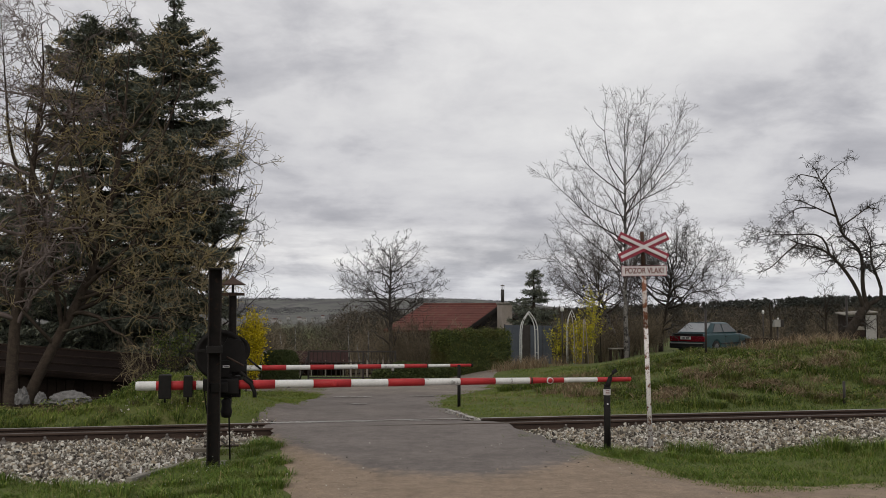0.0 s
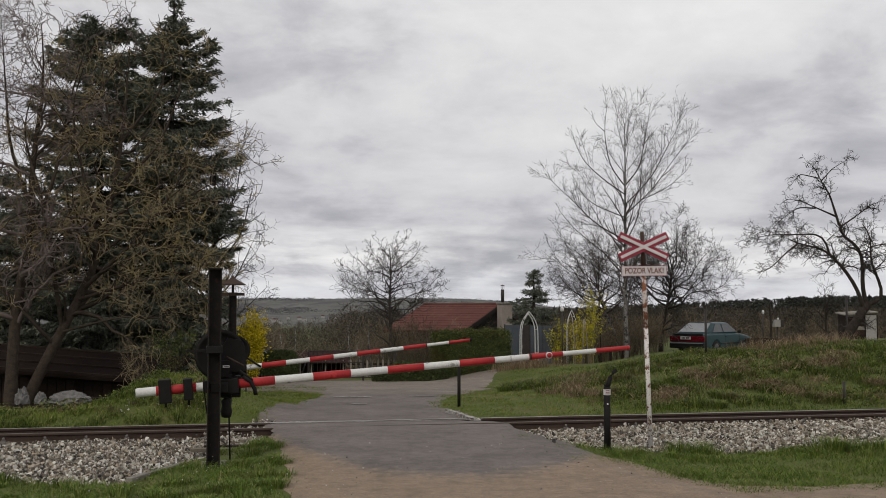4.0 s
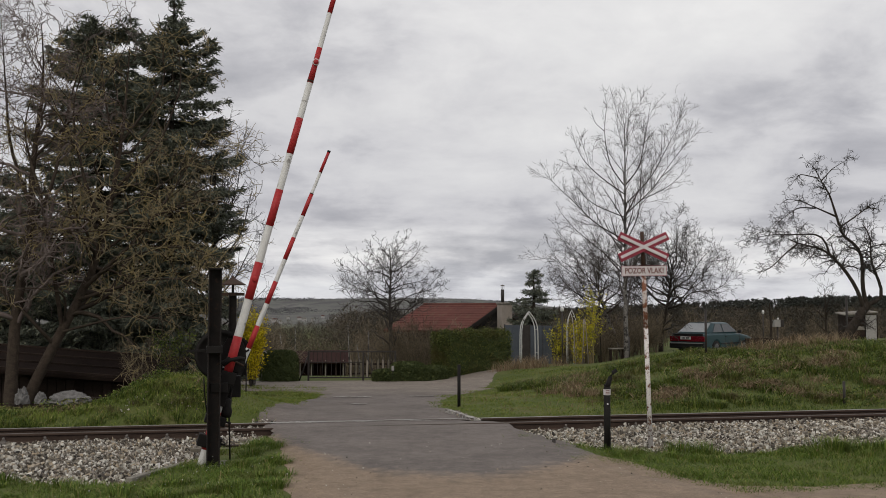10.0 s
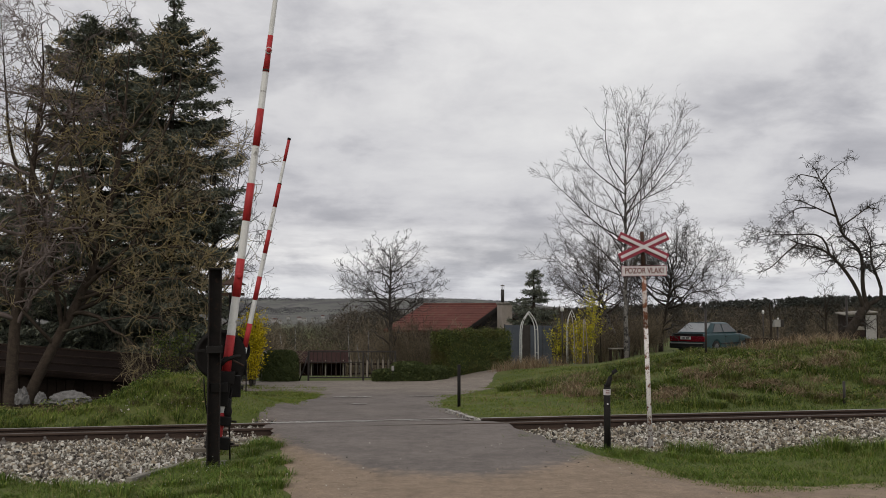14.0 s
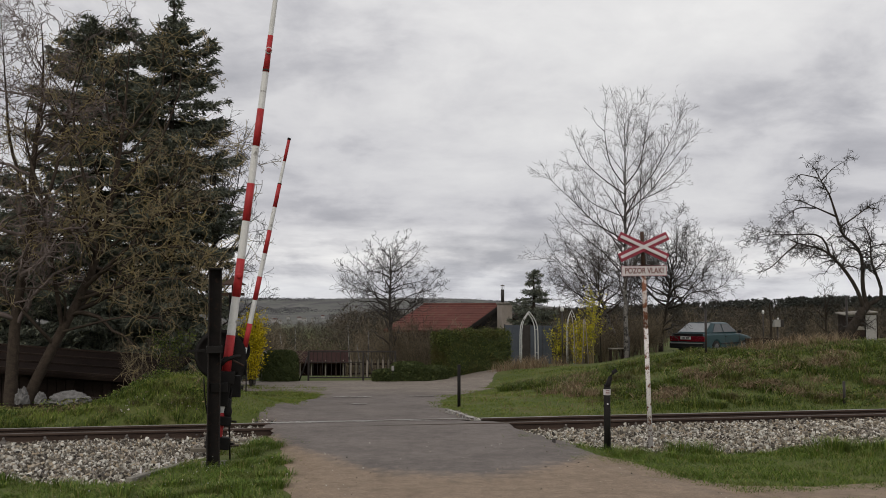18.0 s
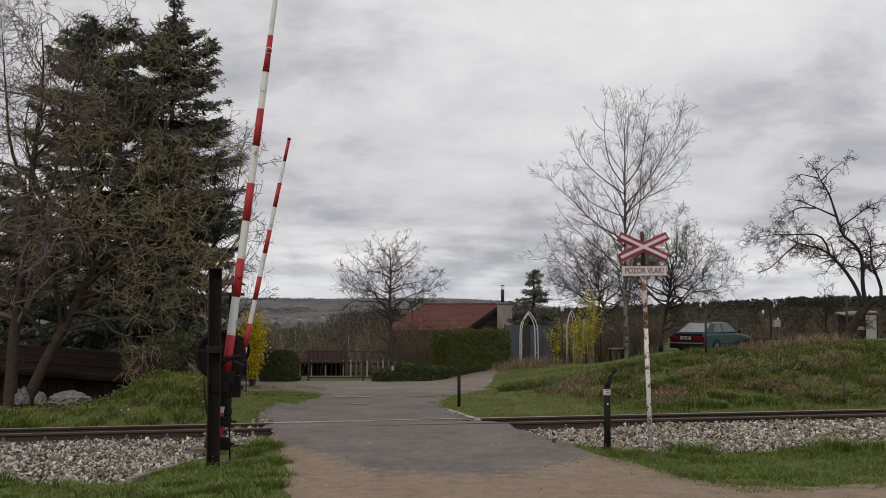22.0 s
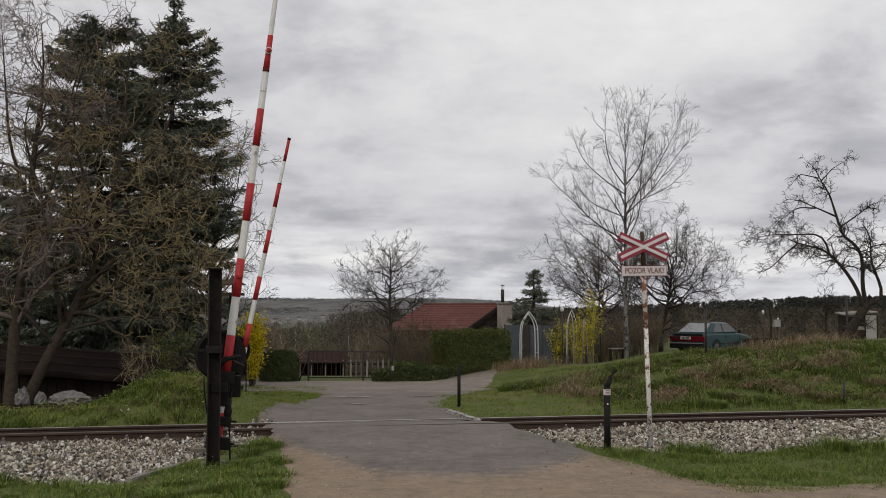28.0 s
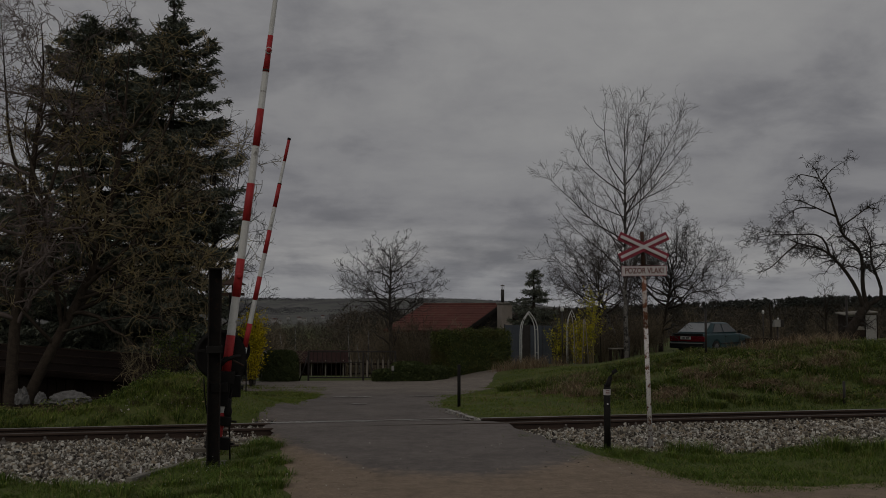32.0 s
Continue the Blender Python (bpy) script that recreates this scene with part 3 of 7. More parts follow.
def stones(name, spots, sizes, material, rng):
    """Irregular broken stones, joined."""
    base = np.array([(i, j, k) for i in (-1, 1) for j in (-1, 1) for k in (-1, 1)]) * 0.66
    tri = np.array([(0, 1, 3), (0, 3, 2), (4, 6, 7), (4, 7, 5), (0, 4, 5), (0, 5, 1), (2, 3, 7), (2, 7, 6), (0, 2, 6), (0, 6, 4), (1, 5, 7), (1, 7, 3)])
    n = len(spots)
    v = np.repeat(base[None], n, 0) * (1 + rng.normal(0, 0.16, (n, 8, 1))) + rng.normal(0, 0.16, (n, 8, 3))
    # broken faces: each stone is cut flat on a few sides
    for _ in range(3):
        d = rng.normal(size=(n, 1, 3))
        d = d / np.linalg.norm(d, axis=2, keepdims=True)
        over = np.maximum((v * d).sum(2, keepdims=True) - rng.uniform(0.3, 0.6, (n, 1, 1)), 0.0)
        v = v - d * over
    v = v * (sizes[:, None, None] * rng.uniform(0.38, 1.6, (n, 1, 3)))
    q = rng.normal(size=(n, 3, 3))
    r, _ = np.linalg.qr(q)
    v = np.einsum("nij,nkj->nki", r, v) + spots[:, None, :]
    f = (tri[None] + 8 * np.arange(n)[:, None, None]).reshape(-1, 3)
    return quick_mesh(name, v, f, False)


def build_ballast():
    rng = np.random.default_rng(11)
    n = 80000
    along = rng.uniform(-10.5, 13.5, n)
    s = np.where(rng.random(n) < 0.95, rng.uniform(-4.9, -0.75, n), rng.uniform(-0.7, 2.0, n))
    x = along * TRACK_COS - s * TRACK_SIN
    y = 18.0 + along * TRACK_SIN + s * TRACK_COS
    left = x < -1
    ragged = ballast_end(x) + 0.25 * wobble(x, y, 2.1)
    lo = np.interp(y, (12, 14, 16, 17.2, 18.5, 20), (-1.8, -2.15, -2.6, -3.05, -3.0, -2.8))
    hi = np.interp(y, (12, 14.6, 16, 17.4, 18.6, 20), (2.4, 1.75, 1.45, 1.1, 0.5, 0.1))
    keep = (s > ragged) & ((x < lo) | (x > hi))
    x, y, s = x[keep], y[keep], s[keep]
    top = np.where(s < -0.7, -0.135 + 0.02 * (s + 0.8) + 0.005 * x + 0.05 * smooth(1.5, 4.5, x), -0.29)
    top = top + 0.03 * wobble(x, y, 1.9) - 0.035 * smooth(-1.25, -0.95, s) * (s < -0.7)
    spots = np.stack([x, y, top + rng.normal(0, 0.024, len(x))], -1)
    ob = part("ballast", stones("ballast", spots, rng.uniform(0.014, 0.031, len(x)), BALLAST, rng), BALLAST)
    tagged(ob, "grey and tan crushed stone ballast along the track", "ballast", kind="stuff")
    # loose heap at the road's far corner
    n = 110
    u = rng.random(n)
    x = 0.14 + 0.55 * u + rng.normal(0, 0.05, n)
    y = 20.4 - 2.1 * u + rng.normal(0, 0.12, n)
    spots = np.stack([x, y, road_level(x, y) + rng.uniform(0.0, 0.03, n)], -1)
    ob = part("stone_heap", stones("stone_heap", spots, rng.uniform(0.016, 0.036, n), BALLAST, rng), BALLAST)
    tagged(ob, "pale loose stones heaped along the edge of the road", "stones", kind="stuff")

    n = 240
    x = np.minimum(rng.normal(-3.3, 0.2, n), -2.98 - 0.1 * rng.random(n))
    y = rng.uniform(15.6, 19.6, n)
    spots = np.stack([x, y, road_level(x, y) - 0.09 + rng.uniform(0.0, 0.06, n)], -1)
    near_rail = np.abs(np.abs(across(x, y)) - 0.7535) < 0.09
    spots, sizes = spots[~near_rail], rng.uniform(0.013, 0.032, n)[~near_rail]
    xs, ys = rng.uniform(-6.0, -4.2, 45), rng.uniform(18.9, 19.6, 45)
    spots = np.concatenate([spots, np.stack([xs, ys, ground_level(xs, ys) + 0.01], -1)])
    sizes = np.concatenate([sizes, rng.uniform(0.012, 0.028, 45)])
    ob = part("stone_spill", stones("stone_spill", spots, sizes, BALLAST, rng), BALLAST)
    tagged(ob, "loose stones spilled between rail and asphalt", "stones", kind="stuff")


build_ballast()


def lawn_kerb():
    t = thing("lawn_kerb", pose(0.36, 19.4, float(road_level(0.36, 19.4)), 0, 0, -74), "pale worn concrete kerb along the lawn's corner", "kerb")
    for k in range(4):
        part("kerb_stone", turned(box((0, 0, 0.0, 0.52, 0.085, 0.09), bevel=0.012), pose(-0.80 + 0.53 * k, 0.012 * math.sin(k * 2.0), 0.004 * k, 0, 0.8 * math.sin(k * 1.7), 1.5 * math.sin(k * 3.1))), PALE_MARK, t)


lawn_kerb()


def build_bed():
    """The ballast's own body under the loose stones."""
    for name, a0, a1 in (("ballast_bed", -60.0, -3.25), ("ballast_bed", 1.95, 60.0)):
        bm = prism([(-4.7, -0.62), (-4.4, -0.25), (-0.9, -0.17), (-0.65, -0.30), (0.6, -0.34), (1.2, -0.28), (2.2, -0.5)], a1 - a0, axis="x")
        turned(bm, TRACK @ Matrix.Translation(((a0 + a1) / 2, 0, 0)))
        tagged(part(name, bm, BED_STONE), "bed of packed grey crushed stone under the rails", "track bed", kind="structure")


build_bed()

# ---------------------------------------------------------------- barriers


def boom(parent, butt, tip, bands, r_butt, r_tip, joint, label, dark_cap=True):
    """The striped boom, along local x from the pivot: white tube with red bands."""
    def rad(x):
        r = r_butt + (r_tip - r_butt) * max(0.0, x) / tip
        return r - (0.006 if x > joint else 0.0)
    pts, rr = [], []
    for x in (butt, butt + 0.02, 0.0, joint - 0.01, joint + 0.01, tip - 0.02, tip):
        pts.append((x, 0, 0))
        rr.append(rad(x) * (0.86 if x in (butt, tip) else 1.0))
    arm = part("boom", rod(pts, rr, 16), WHITE_PAINT, parent, label)
    for a, b in bands:
        part("red_band", rod([(a, 0, 0), ((a + b) / 2, 0, 0), (b, 0, 0)], [rad(a + 0.001) + 0.0025, rad((a + b) / 2) + 0.0025, rad(b - 0.001) + 0.0025], 16), RED_PAINT, arm, "faded red painted band")
    part("coupling", rod([(joint - 0.012, 0, 0), (joint + 0.012, 0, 0)], rad(joint - 0.02) + 0.003, 16), RUST_STEEL, arm)
    part("end_cap", rod([(tip - 0.03, 0, 0), (tip + 0.012, 0, 0)], rad(tip) + (0.007 if dark_cap else 0.003), 14), BLACK_STEEL if dark_cap else RED_PAINT, arm, "dark end cap" if dark_cap else "")
    return arm


def counterweight(arm, x, wide, high):
    w = part("counterweight", box((x, 0, -0.01, wide, 0.2, high), bevel=0.012), BLACK_STEEL, arm, "black cast counterweight")
    return w


def channel_post(h, wide, deep):
    """A rolled channel standing upright: web to the back, two flanges."""
    t = 0.014
    return box((0, deep / 2 - t / 2, h / 2, wide, t, h), (-wide / 2 + t / 2, -t / 2, h / 2, t, deep - t, h), (wide / 2 - t / 2, -t / 2, h / 2, t, deep - t, h), bevel=0.003)


def spoked_disc(radius, thick):
    """A cable wheel with a grooved rim and a dished web, axis along y."""
    bm = lathe([(0.03, -thick), (0.05, -thick), (0.055, -thick * 0.3), (radius * 0.8, -thick * 0.25), (radius * 0.84, -thick / 2), (radius, -thick / 2), (radius - 0.02, 0.0), (radius, thick / 2),
                (radius * 0.84, thick / 2), (radius * 0.8, thick * 0.25), (0.055, thick * 0.3), (0.05, thick), (0.03, thick)], 32)
    return turned(bm, Matrix.Rotation(math.pi / 2, 4, "X"))


def near_barrier():
    # local frame: x along the closed boom, y away from the eye, origin on the ground under the pivot
    t = thing("crossing_barrier", pose(-2.826, 13.226, 0.0, 0, 0, 13.72), "black steel crossing barrier with a long red and white boom", "barrier", "crossing barriers")
    part("post", turned(channel_post(2.50, 0.165, 0.15), pose(-0.135, -0.21, -0.06)), POST_STEEL, t, "tall black channel-section post")
    part("post_cap", box((-0.135, -0.21, 2.445, 0.18, 0.165, 0.02), bevel=0.004), BLACK_STEEL, t)
    part("clamp", box((-0.135, -0.2, 1.42, 0.2, 0.19, 0.09), (-0.33, -0.14, 1.40, 0.3, 0.03, 0.035), bevel=0.006), BLACK_STEEL, t)
    part("cable_wheel", turned(spoked_disc(0.33, 0.09), pose(-0.05, 0.19, 1.335)), BLACK_STEEL, t, "large black cable wheel")
    part("wheel_guard", turned(prism([(0.0, -0.14), (0.26, -0.14), (0.30, 0.05), (0.24, 0.26), (0.06, 0.30), (-0.06, 0.1)], 0.05), pose(-0.02, 0.09, 1.26)), BLACK_STEEL, t)
    part("pivot_housing", box((0.0, 0.11, 0.955, 0.20, 0.14, 0.26), (0.02, 0.12, 1.08, 0.14, 0.10, 0.18), bevel=0.012), BLACK_STEEL, t)
    part("gear_box", box((0.08, 0.20, 0.92, 0.27, 0.16, 0.28), (0.05, 0.20, 0.74, 0.10, 0.12, 0.12), bevel=0.012), BLACK_STEEL, t, "black winding gear housing")
    part("shaft", turned(rod([(0, -0.16, 0), (0, 0.30, 0)], 0.032, 14), pose(0, 0, 0.955)), BLACK_STEEL, t)
    part("bearing_bracket", box((-0.07, -0.05, 0.93, 0.22, 0.26, 0.12), (-0.02, 0.06, 1.16, 0.16, 0.10, 0.22), bevel=0.008), BLACK_STEEL, t)
    part("name_plate", box((0.02, -0.01, 1.19, 0.085, 0.012, 0.03), bevel=0.002), SIGN_WHITE, t, "small pale plate")
    part("plate_bar", box((0.02, -0.018, 1.19, 0.06, 0.004, 0.008)), CAR_DARK, t)
    part("pull_weight", turned(lathe([(0.02, -0.13), (0.06, -0.12), (0.075, -0.05), (0.06, 0.02), (0.07, 0.09), (0.03, 0.13)], 16), pose(0.03, 0.02, 0.66)), BLACK_STEEL, t, "black iron weight on the pull rod")
    part("base_slab", box((-0.05, 0.02, -0.10, 0.46, 0.46, 0.11), bevel=0.02), CONCRETE, t, "weathered concrete footing")
    part("tie_rod", rod([(-0.26, -0.05, 1.06), (-0.25, -0.05, 0.85), (-0.19, -0.06, 0.45)], 0.009, 8), BLACK_STEEL, t)
    part("pull_rod", rod([(0.10, 0.02, 0.90), (0.06, 0.02, 0.7), (0.085, 0.02, -0.08)], 0.011, 8), BLACK_STEEL, t)
    part("lever", rod([(0.02, -0.06, 1.32), (0.24, -0.07, 1.20)], 0.012, 8), RUST_STEEL, t, "rusty lever")
    r0 = 0.6456
    bands = [(-0.85, -0.355), (0.16, r0)] + [(r0 + 0.5 * k, min(5.64, r0 + 0.5 * (k + 1))) for k in (1, 3, 5, 7, 9)]
    arm = boom(t, -1.10, 5.645, bands, 0.058, 0.036, 4.17, "long red and white striped barrier boom", False)
    counterweight(arm, -0.74, 0.155, 0.30)
    counterweight(arm, -0.455, 0.115, 0.27)
    for x in (-0.74, -0.455):
        part("weight_bolt", rod([(x, 0, -0.15), (x, 0, -0.215)], 0.014, 8), BLACK_STEEL, arm)
    part("boom_cradle", box((-0.06, 0.0, 0.0, 0.42, 0.15, 0.15), (0.10, 0, -0.02, 0.16, 0.17, 0.19), bevel=0.012), BLACK_STEEL, arm, "black cradle clamped round the boom")
    part("boom_hook", rod([(0.24, -0.075, 0.09), (0.33, -0.08, 0.02), (0.38, -0.08, -0.09), (0.385, -0.08, -0.16)], 0.026, 8), BLACK_STEEL, arm)
    part("hook_strap", rod([(0.20, -0.06, 0.17), (0.36, -0.08, 0.03)], 0.016, 8), BLACK_STEEL, arm)
    ring = bmesh.new()
    turned(lathe([(0.03, -0.012), (0.046, -0.012), (0.046, 0.012), (0.03, 0.012)], 20, ring), pose(4.43, -0.048, 0, 90))
    part("reflector_ring", ring, SIGN_WHITE, arm, "faded white ring of the round reflector")
    part("reflector", turned(lathe([(0.001, -0.016), (0.034, -0.014), (0.034, 0.014), (0.001, 0.016)], 20), pose(4.43, -0.052, 0, 90)), RED_PAINT, arm, "round red reflector")
    part("lamp_bracket", turned(lathe([(0.012, -0.02), (0.04, -0.016), (0.04, 0.016), (0.012, 0.02)], 14), pose(1.42, -0.058, -0.004, 90)), RED_PAINT, arm)
    return t, arm


def far_barrier():
    t = thing("crossing_barrier", pose(-4.214, 21.264, -0.29, 0, 0, 10.75), "black crossing barrier with bell and red and white boom", "barrier", "crossing barriers")
    part("post", turned(channel_post(2.56, 0.16, 0.14), pose(-0.17, -0.10, 0.0)), POST_STEEL, t, "black channel-section post")
    part("bell_bracket", box((-0.16, -0.10, 2.52, 0.46, 0.07, 0.06), bevel=0.006), RUST_STEEL, t, "rusty bracket")
    part("bell_stem", rod([(-0.17, -0.1, 2.55), (-0.17, -0.1, 2.75)], 0.028, 10), BLACK_STEEL, t)
    part("bell", turned(lathe([(0.27, 0.0), (0.265, 0.015), (0.2, 0.05), (0.09, 0.115), (0.03, 0.16), (0.02, 0.2)], 24), pose(-0.17, -0.1, 2.71)), RUST_STEEL, t, "rust-brown mushroom-shaped warning bell")
    part("cable_wheel", turned(spoked_disc(0.30, 0.08), pose(-0.1, 0.12, 1.35)), BLACK_STEEL, t)
    part("pivot_housing", box((0.0, 0.09, 0.98, 0.26, 0.16, 0.30), (-0.10, 0.0, 1.22, 0.24, 0.20, 0.3), bevel=0.012), BLACK_STEEL, t)
    part("shaft", turned(rod([(0, -0.14, 0), (0, 0.26, 0)], 0.03, 14), pose(0, 0, 0.986)), BLACK_STEEL, t)
    part("base_slab", box((-0.05, 0.0, 0.03, 0.8, 0.7, 0.14), bevel=0.02), CONCRETE, t, "weathered concrete footing")
    part("pull_rod", rod([(0.12, -0.02, 0.95), (0.12, -0.02, 0.05)], 0.012, 8), BLACK_STEEL, t)
    r0 = 0.443
    bands = [(r0 + 0.5 * k, min(4.93, r0 + 0.5 * (k + 1))) for k in (0, 2, 4, 6, 8)]
    arm = boom(t, -0.72, 4.94, bands, 0.056, 0.036, 3.95, "red and white striped barrier boom")
    counterweight(arm, -0.6, 0.14, 0.28)
    counterweight(arm, -0.40, 0.11, 0.26)
    part("boom_cradle", box((-0.05, 0.0, 0.0, 0.36, 0.15, 0.15), bevel=0.012), BLACK_STEEL, arm, "black cradle clamped round the boom")
    part("boom_hook", rod([(0.16, -0.07, 0.20), (0.32, -0.075, 0.06), (0.42, -0.08, -0.02)], 0.02, 8), BLACK_STEEL, arm)
    return t, arm


NEAR, NEAR_BOOM = near_barrier()
FAR, FAR_BOOM = far_barrier()


def rail_strips():
    """Pale worn filling on both sides of the farther rail in the crossing."""
    for off in (0.70, 0.815):
        bm = bmesh.new()
        row = []
        for k in range(29):
            x = -3.0 + k * 0.13
            for d in (-0.05 + 0.012 * math.sin(x * 5.1), 0.05 + 0.012 * math.sin(x * 7.3)):
                px, py = x * TRACK_COS - (off + d) * TRACK_SIN, 18.0 + x * TRACK_SIN + (off + d) * TRACK_COS
                row.append(bm.verts.new((px, py, float(road_level(px, py)) + 0.006 + 0.002 * math.sin(x * 9))))
        for k in range(28):
            bm.faces.new((row[2 * k], row[2 * k + 2], row[2 * k + 3], row[2 * k + 1]))
        bmesh.ops.recalc_face_normals(bm, faces=list(bm.faces))
        part("rail_strip", bm, PALE_MARK, road, "pale worn strip beside the rail")


rail_strips()



def boom_rest(x, y, z, high, fork, ring, label):
    t = thing("boom_rest", pose(x, y, z), label, "post", "boom rest posts")
    part("tube", rod([(0, 0, -0.1), (0, 0, high)], 0.047 if ring else 0.036, 14), BLACK_STEEL, t)
    if fork:
        part("fork", rod([(0, 0, high - 0.02), (0.025, 0, high + 0.06), (0.05, 0, high + 0.13), (0.09, 0, high + 0.20), (0.14, 0, high + 0.235)], [0.043, 0.034, 0.031, 0.029, 0.026], 10), BLACK_STEEL, t)
        part("fork_prong", rod([(-0.025, 0.02, high - 0.02), (-0.025, 0.02, high + 0.035)], 0.014, 8), BLACK_STEEL, t)
    if ring:
        part("label_band", rod([(0, 0, high - 0.115), (0, 0, high - 0.035)], 0.051, 16, False), SIGN_WHITE, t, "dirty pale sticker band")
        for k in range(3):
            part("label_bar", box((0.0, -0.051, high - 0.052 - 0.022 * k, 0.055, 0.004, 0.009)), LETTER, t)
        part("screw", turned(lathe([(0.002, -0.006), (0.012, -0.004), (0.012, 0.004), (0.002, 0.006)], 10), pose(0, -0.049, high - 0.24, 90)), SIGN_WHITE, t)
    return t


boom_rest(2.31, 14.42, -0.06, 0.90, True, True, "black steel boom rest post with forked top")
boom_rest(0.345, 22.1, -0.20, 0.92, False, False, "plain thin black steel boom rest post")

# ---------------------------------------------------------------- crossing sign


def text_mesh(words, size, material):
    cu = bpy.data.curves.new("lettering", "FONT")
    cu.body = words
    cu.size = size
    cu.align_x, cu.align_y = "CENTER", "CENTER"
    cu.extrude = 0.002
    cu.offset = 0.0025
    ob = bpy.data.objects.new("lettering", cu)
    me = bpy.data.meshes.new_from_object(ob)
    bpy.data.objects.remove(ob)
    me.materials.clear()
    me.materials.append(material)
    return me


def crossing_sign():
    t = thing("crossing_sign", pose(3.035, 15.0, -0.09, 0, -1.7, 0), "rusty white post with red and white crossbuck and warning plate", "sign")
    part("post", rod([(0, 0, -0.1), (0, 0, 1.75)], 0.034, 16), FLAKED_WHITE, t, "flaking white paint over rust")
    part("post_upper", rod([(0, 0, 1.74), (0, 0, 2.62)], 0.0335, 16), RUSTED_WHITE, t, "rust showing through white paint")
    part("post_head", rod([(0, 0, 2.60), (0, 0, 3.16)], 0.031, 16), RUST_STEEL, t, "rust-brown bare steel")
    for k, turn in enumerate((25, -25)):
        m = pose(0.0, -0.055 - 0.022 * k, 2.935) @ pose(0, 0, 0, 0, turn, 0) @ pose(0, 0, 0, 0, 1.7, 0)
        a = part("crossbuck_arm", box((0, 0, 0, 0.785, 0.018, 0.13), bevel=0.004), SIGN_RED, t, "faded red board with a white middle stripe", m)
        part("white_stripe", box((0, -0.011 - (0.0 if k else 0.011), 0, 0.735, 0.008 if k else 0.031, 0.043), bevel=0.002), SIGN_WHITE, a, "aged white stripe")
    p = part("warning_plate", box((0, 0, 0, 0.665, 0.016, 0.15), bevel=0.004), SIGN_WHITE, t, "dirty white enamel plate with red edge", pose(0.0, -0.05, 2.582, 0, 1.2, 0))
    part("plate_edge", box((0, -0.0085, 0.072, 0.665, 0.004, 0.006), (0, -0.0085, -0.072, 0.665, 0.004, 0.006), (-0.329, -0.0085, 0, 0.006, 0.004, 0.138), (0.329, -0.0085, 0, 0.006, 0.004, 0.138)), SIGN_RED, p)
    part("lettering", text_mesh("POZOR VLAK!", 0.116, LETTER), None, p, "", pose(0.0, -0.011, 0.0, 90) @ Matrix.Diagonal((0.78, 1.0, 1.0, 1.0)))
    for z in (2.935, 2.582):
        part("clamp", box((0, 0.0, z, 0.11, 0.1, 0.03), bevel=0.006), RUST_STEEL, t)
    return t


crossing_sign()

# ---------------------------------------------------------------- trees


def unit(v):
    return v / np.maximum(np.linalg.norm(v, axis=-1, keepdims=True), 1e-9)


def tubes(groups):
    """Groups of (points N x n x 3, radii N x n, sides) as one mesh's points and faces."""
    vs, fs, base = [], [], 0
    for pts, rad, k in groups:
        n, m = rad.shape
        tan = unit(np.gradient(pts, axis=1))
        lead = unit(pts[:, -1] - pts[:, 0])
        ref = np.where(np.abs(lead[:, 2:3]) < 0.8, np.array([[0, 0, 1.0]]), np.array([[1.0, 0, 0]]))
        u = unit(np.cross(tan, ref[:, None, :]))
        w = np.cross(tan, u)
        a = 2 * np.pi * np.arange(k) / k
        ring = pts[:, :, None] + rad[:, :, None, None] * (u[:, :, None] * np.cos(a)[:, None] + w[:, :, None] * np.sin(a)[:, None])
        vs.append(ring.reshape(-1, 3))
        i = base + (np.arange(n)[:, None, None] * m + np.arange(m - 1)[None, :, None]) * k
        j = np.arange(k)[None, None]
        j2 = (j + 1) % k
        fs.append(np.stack([i + j, i + j2, i + k + j2, i + k + j], -1).reshape(-1, 4))
        base += n * m * k
    return np.concatenate(vs), np.concatenate(fs)


def resample(points, n):
    p = np.asarray(points, dtype=float)
    d = np.concatenate([[0], np.cumsum(np.linalg.norm(np.diff(p, axis=0), axis=1))])
    s = np.linspace(0, d[-1], n)
    q = np.stack([np.interp(s, d, p[:, i]) for i in range(3)], -1)
    q[1:-1] = 0.25 * q[:-2] + 0.5 * q[1:-1] + 0.25 * q[2:]
    return q


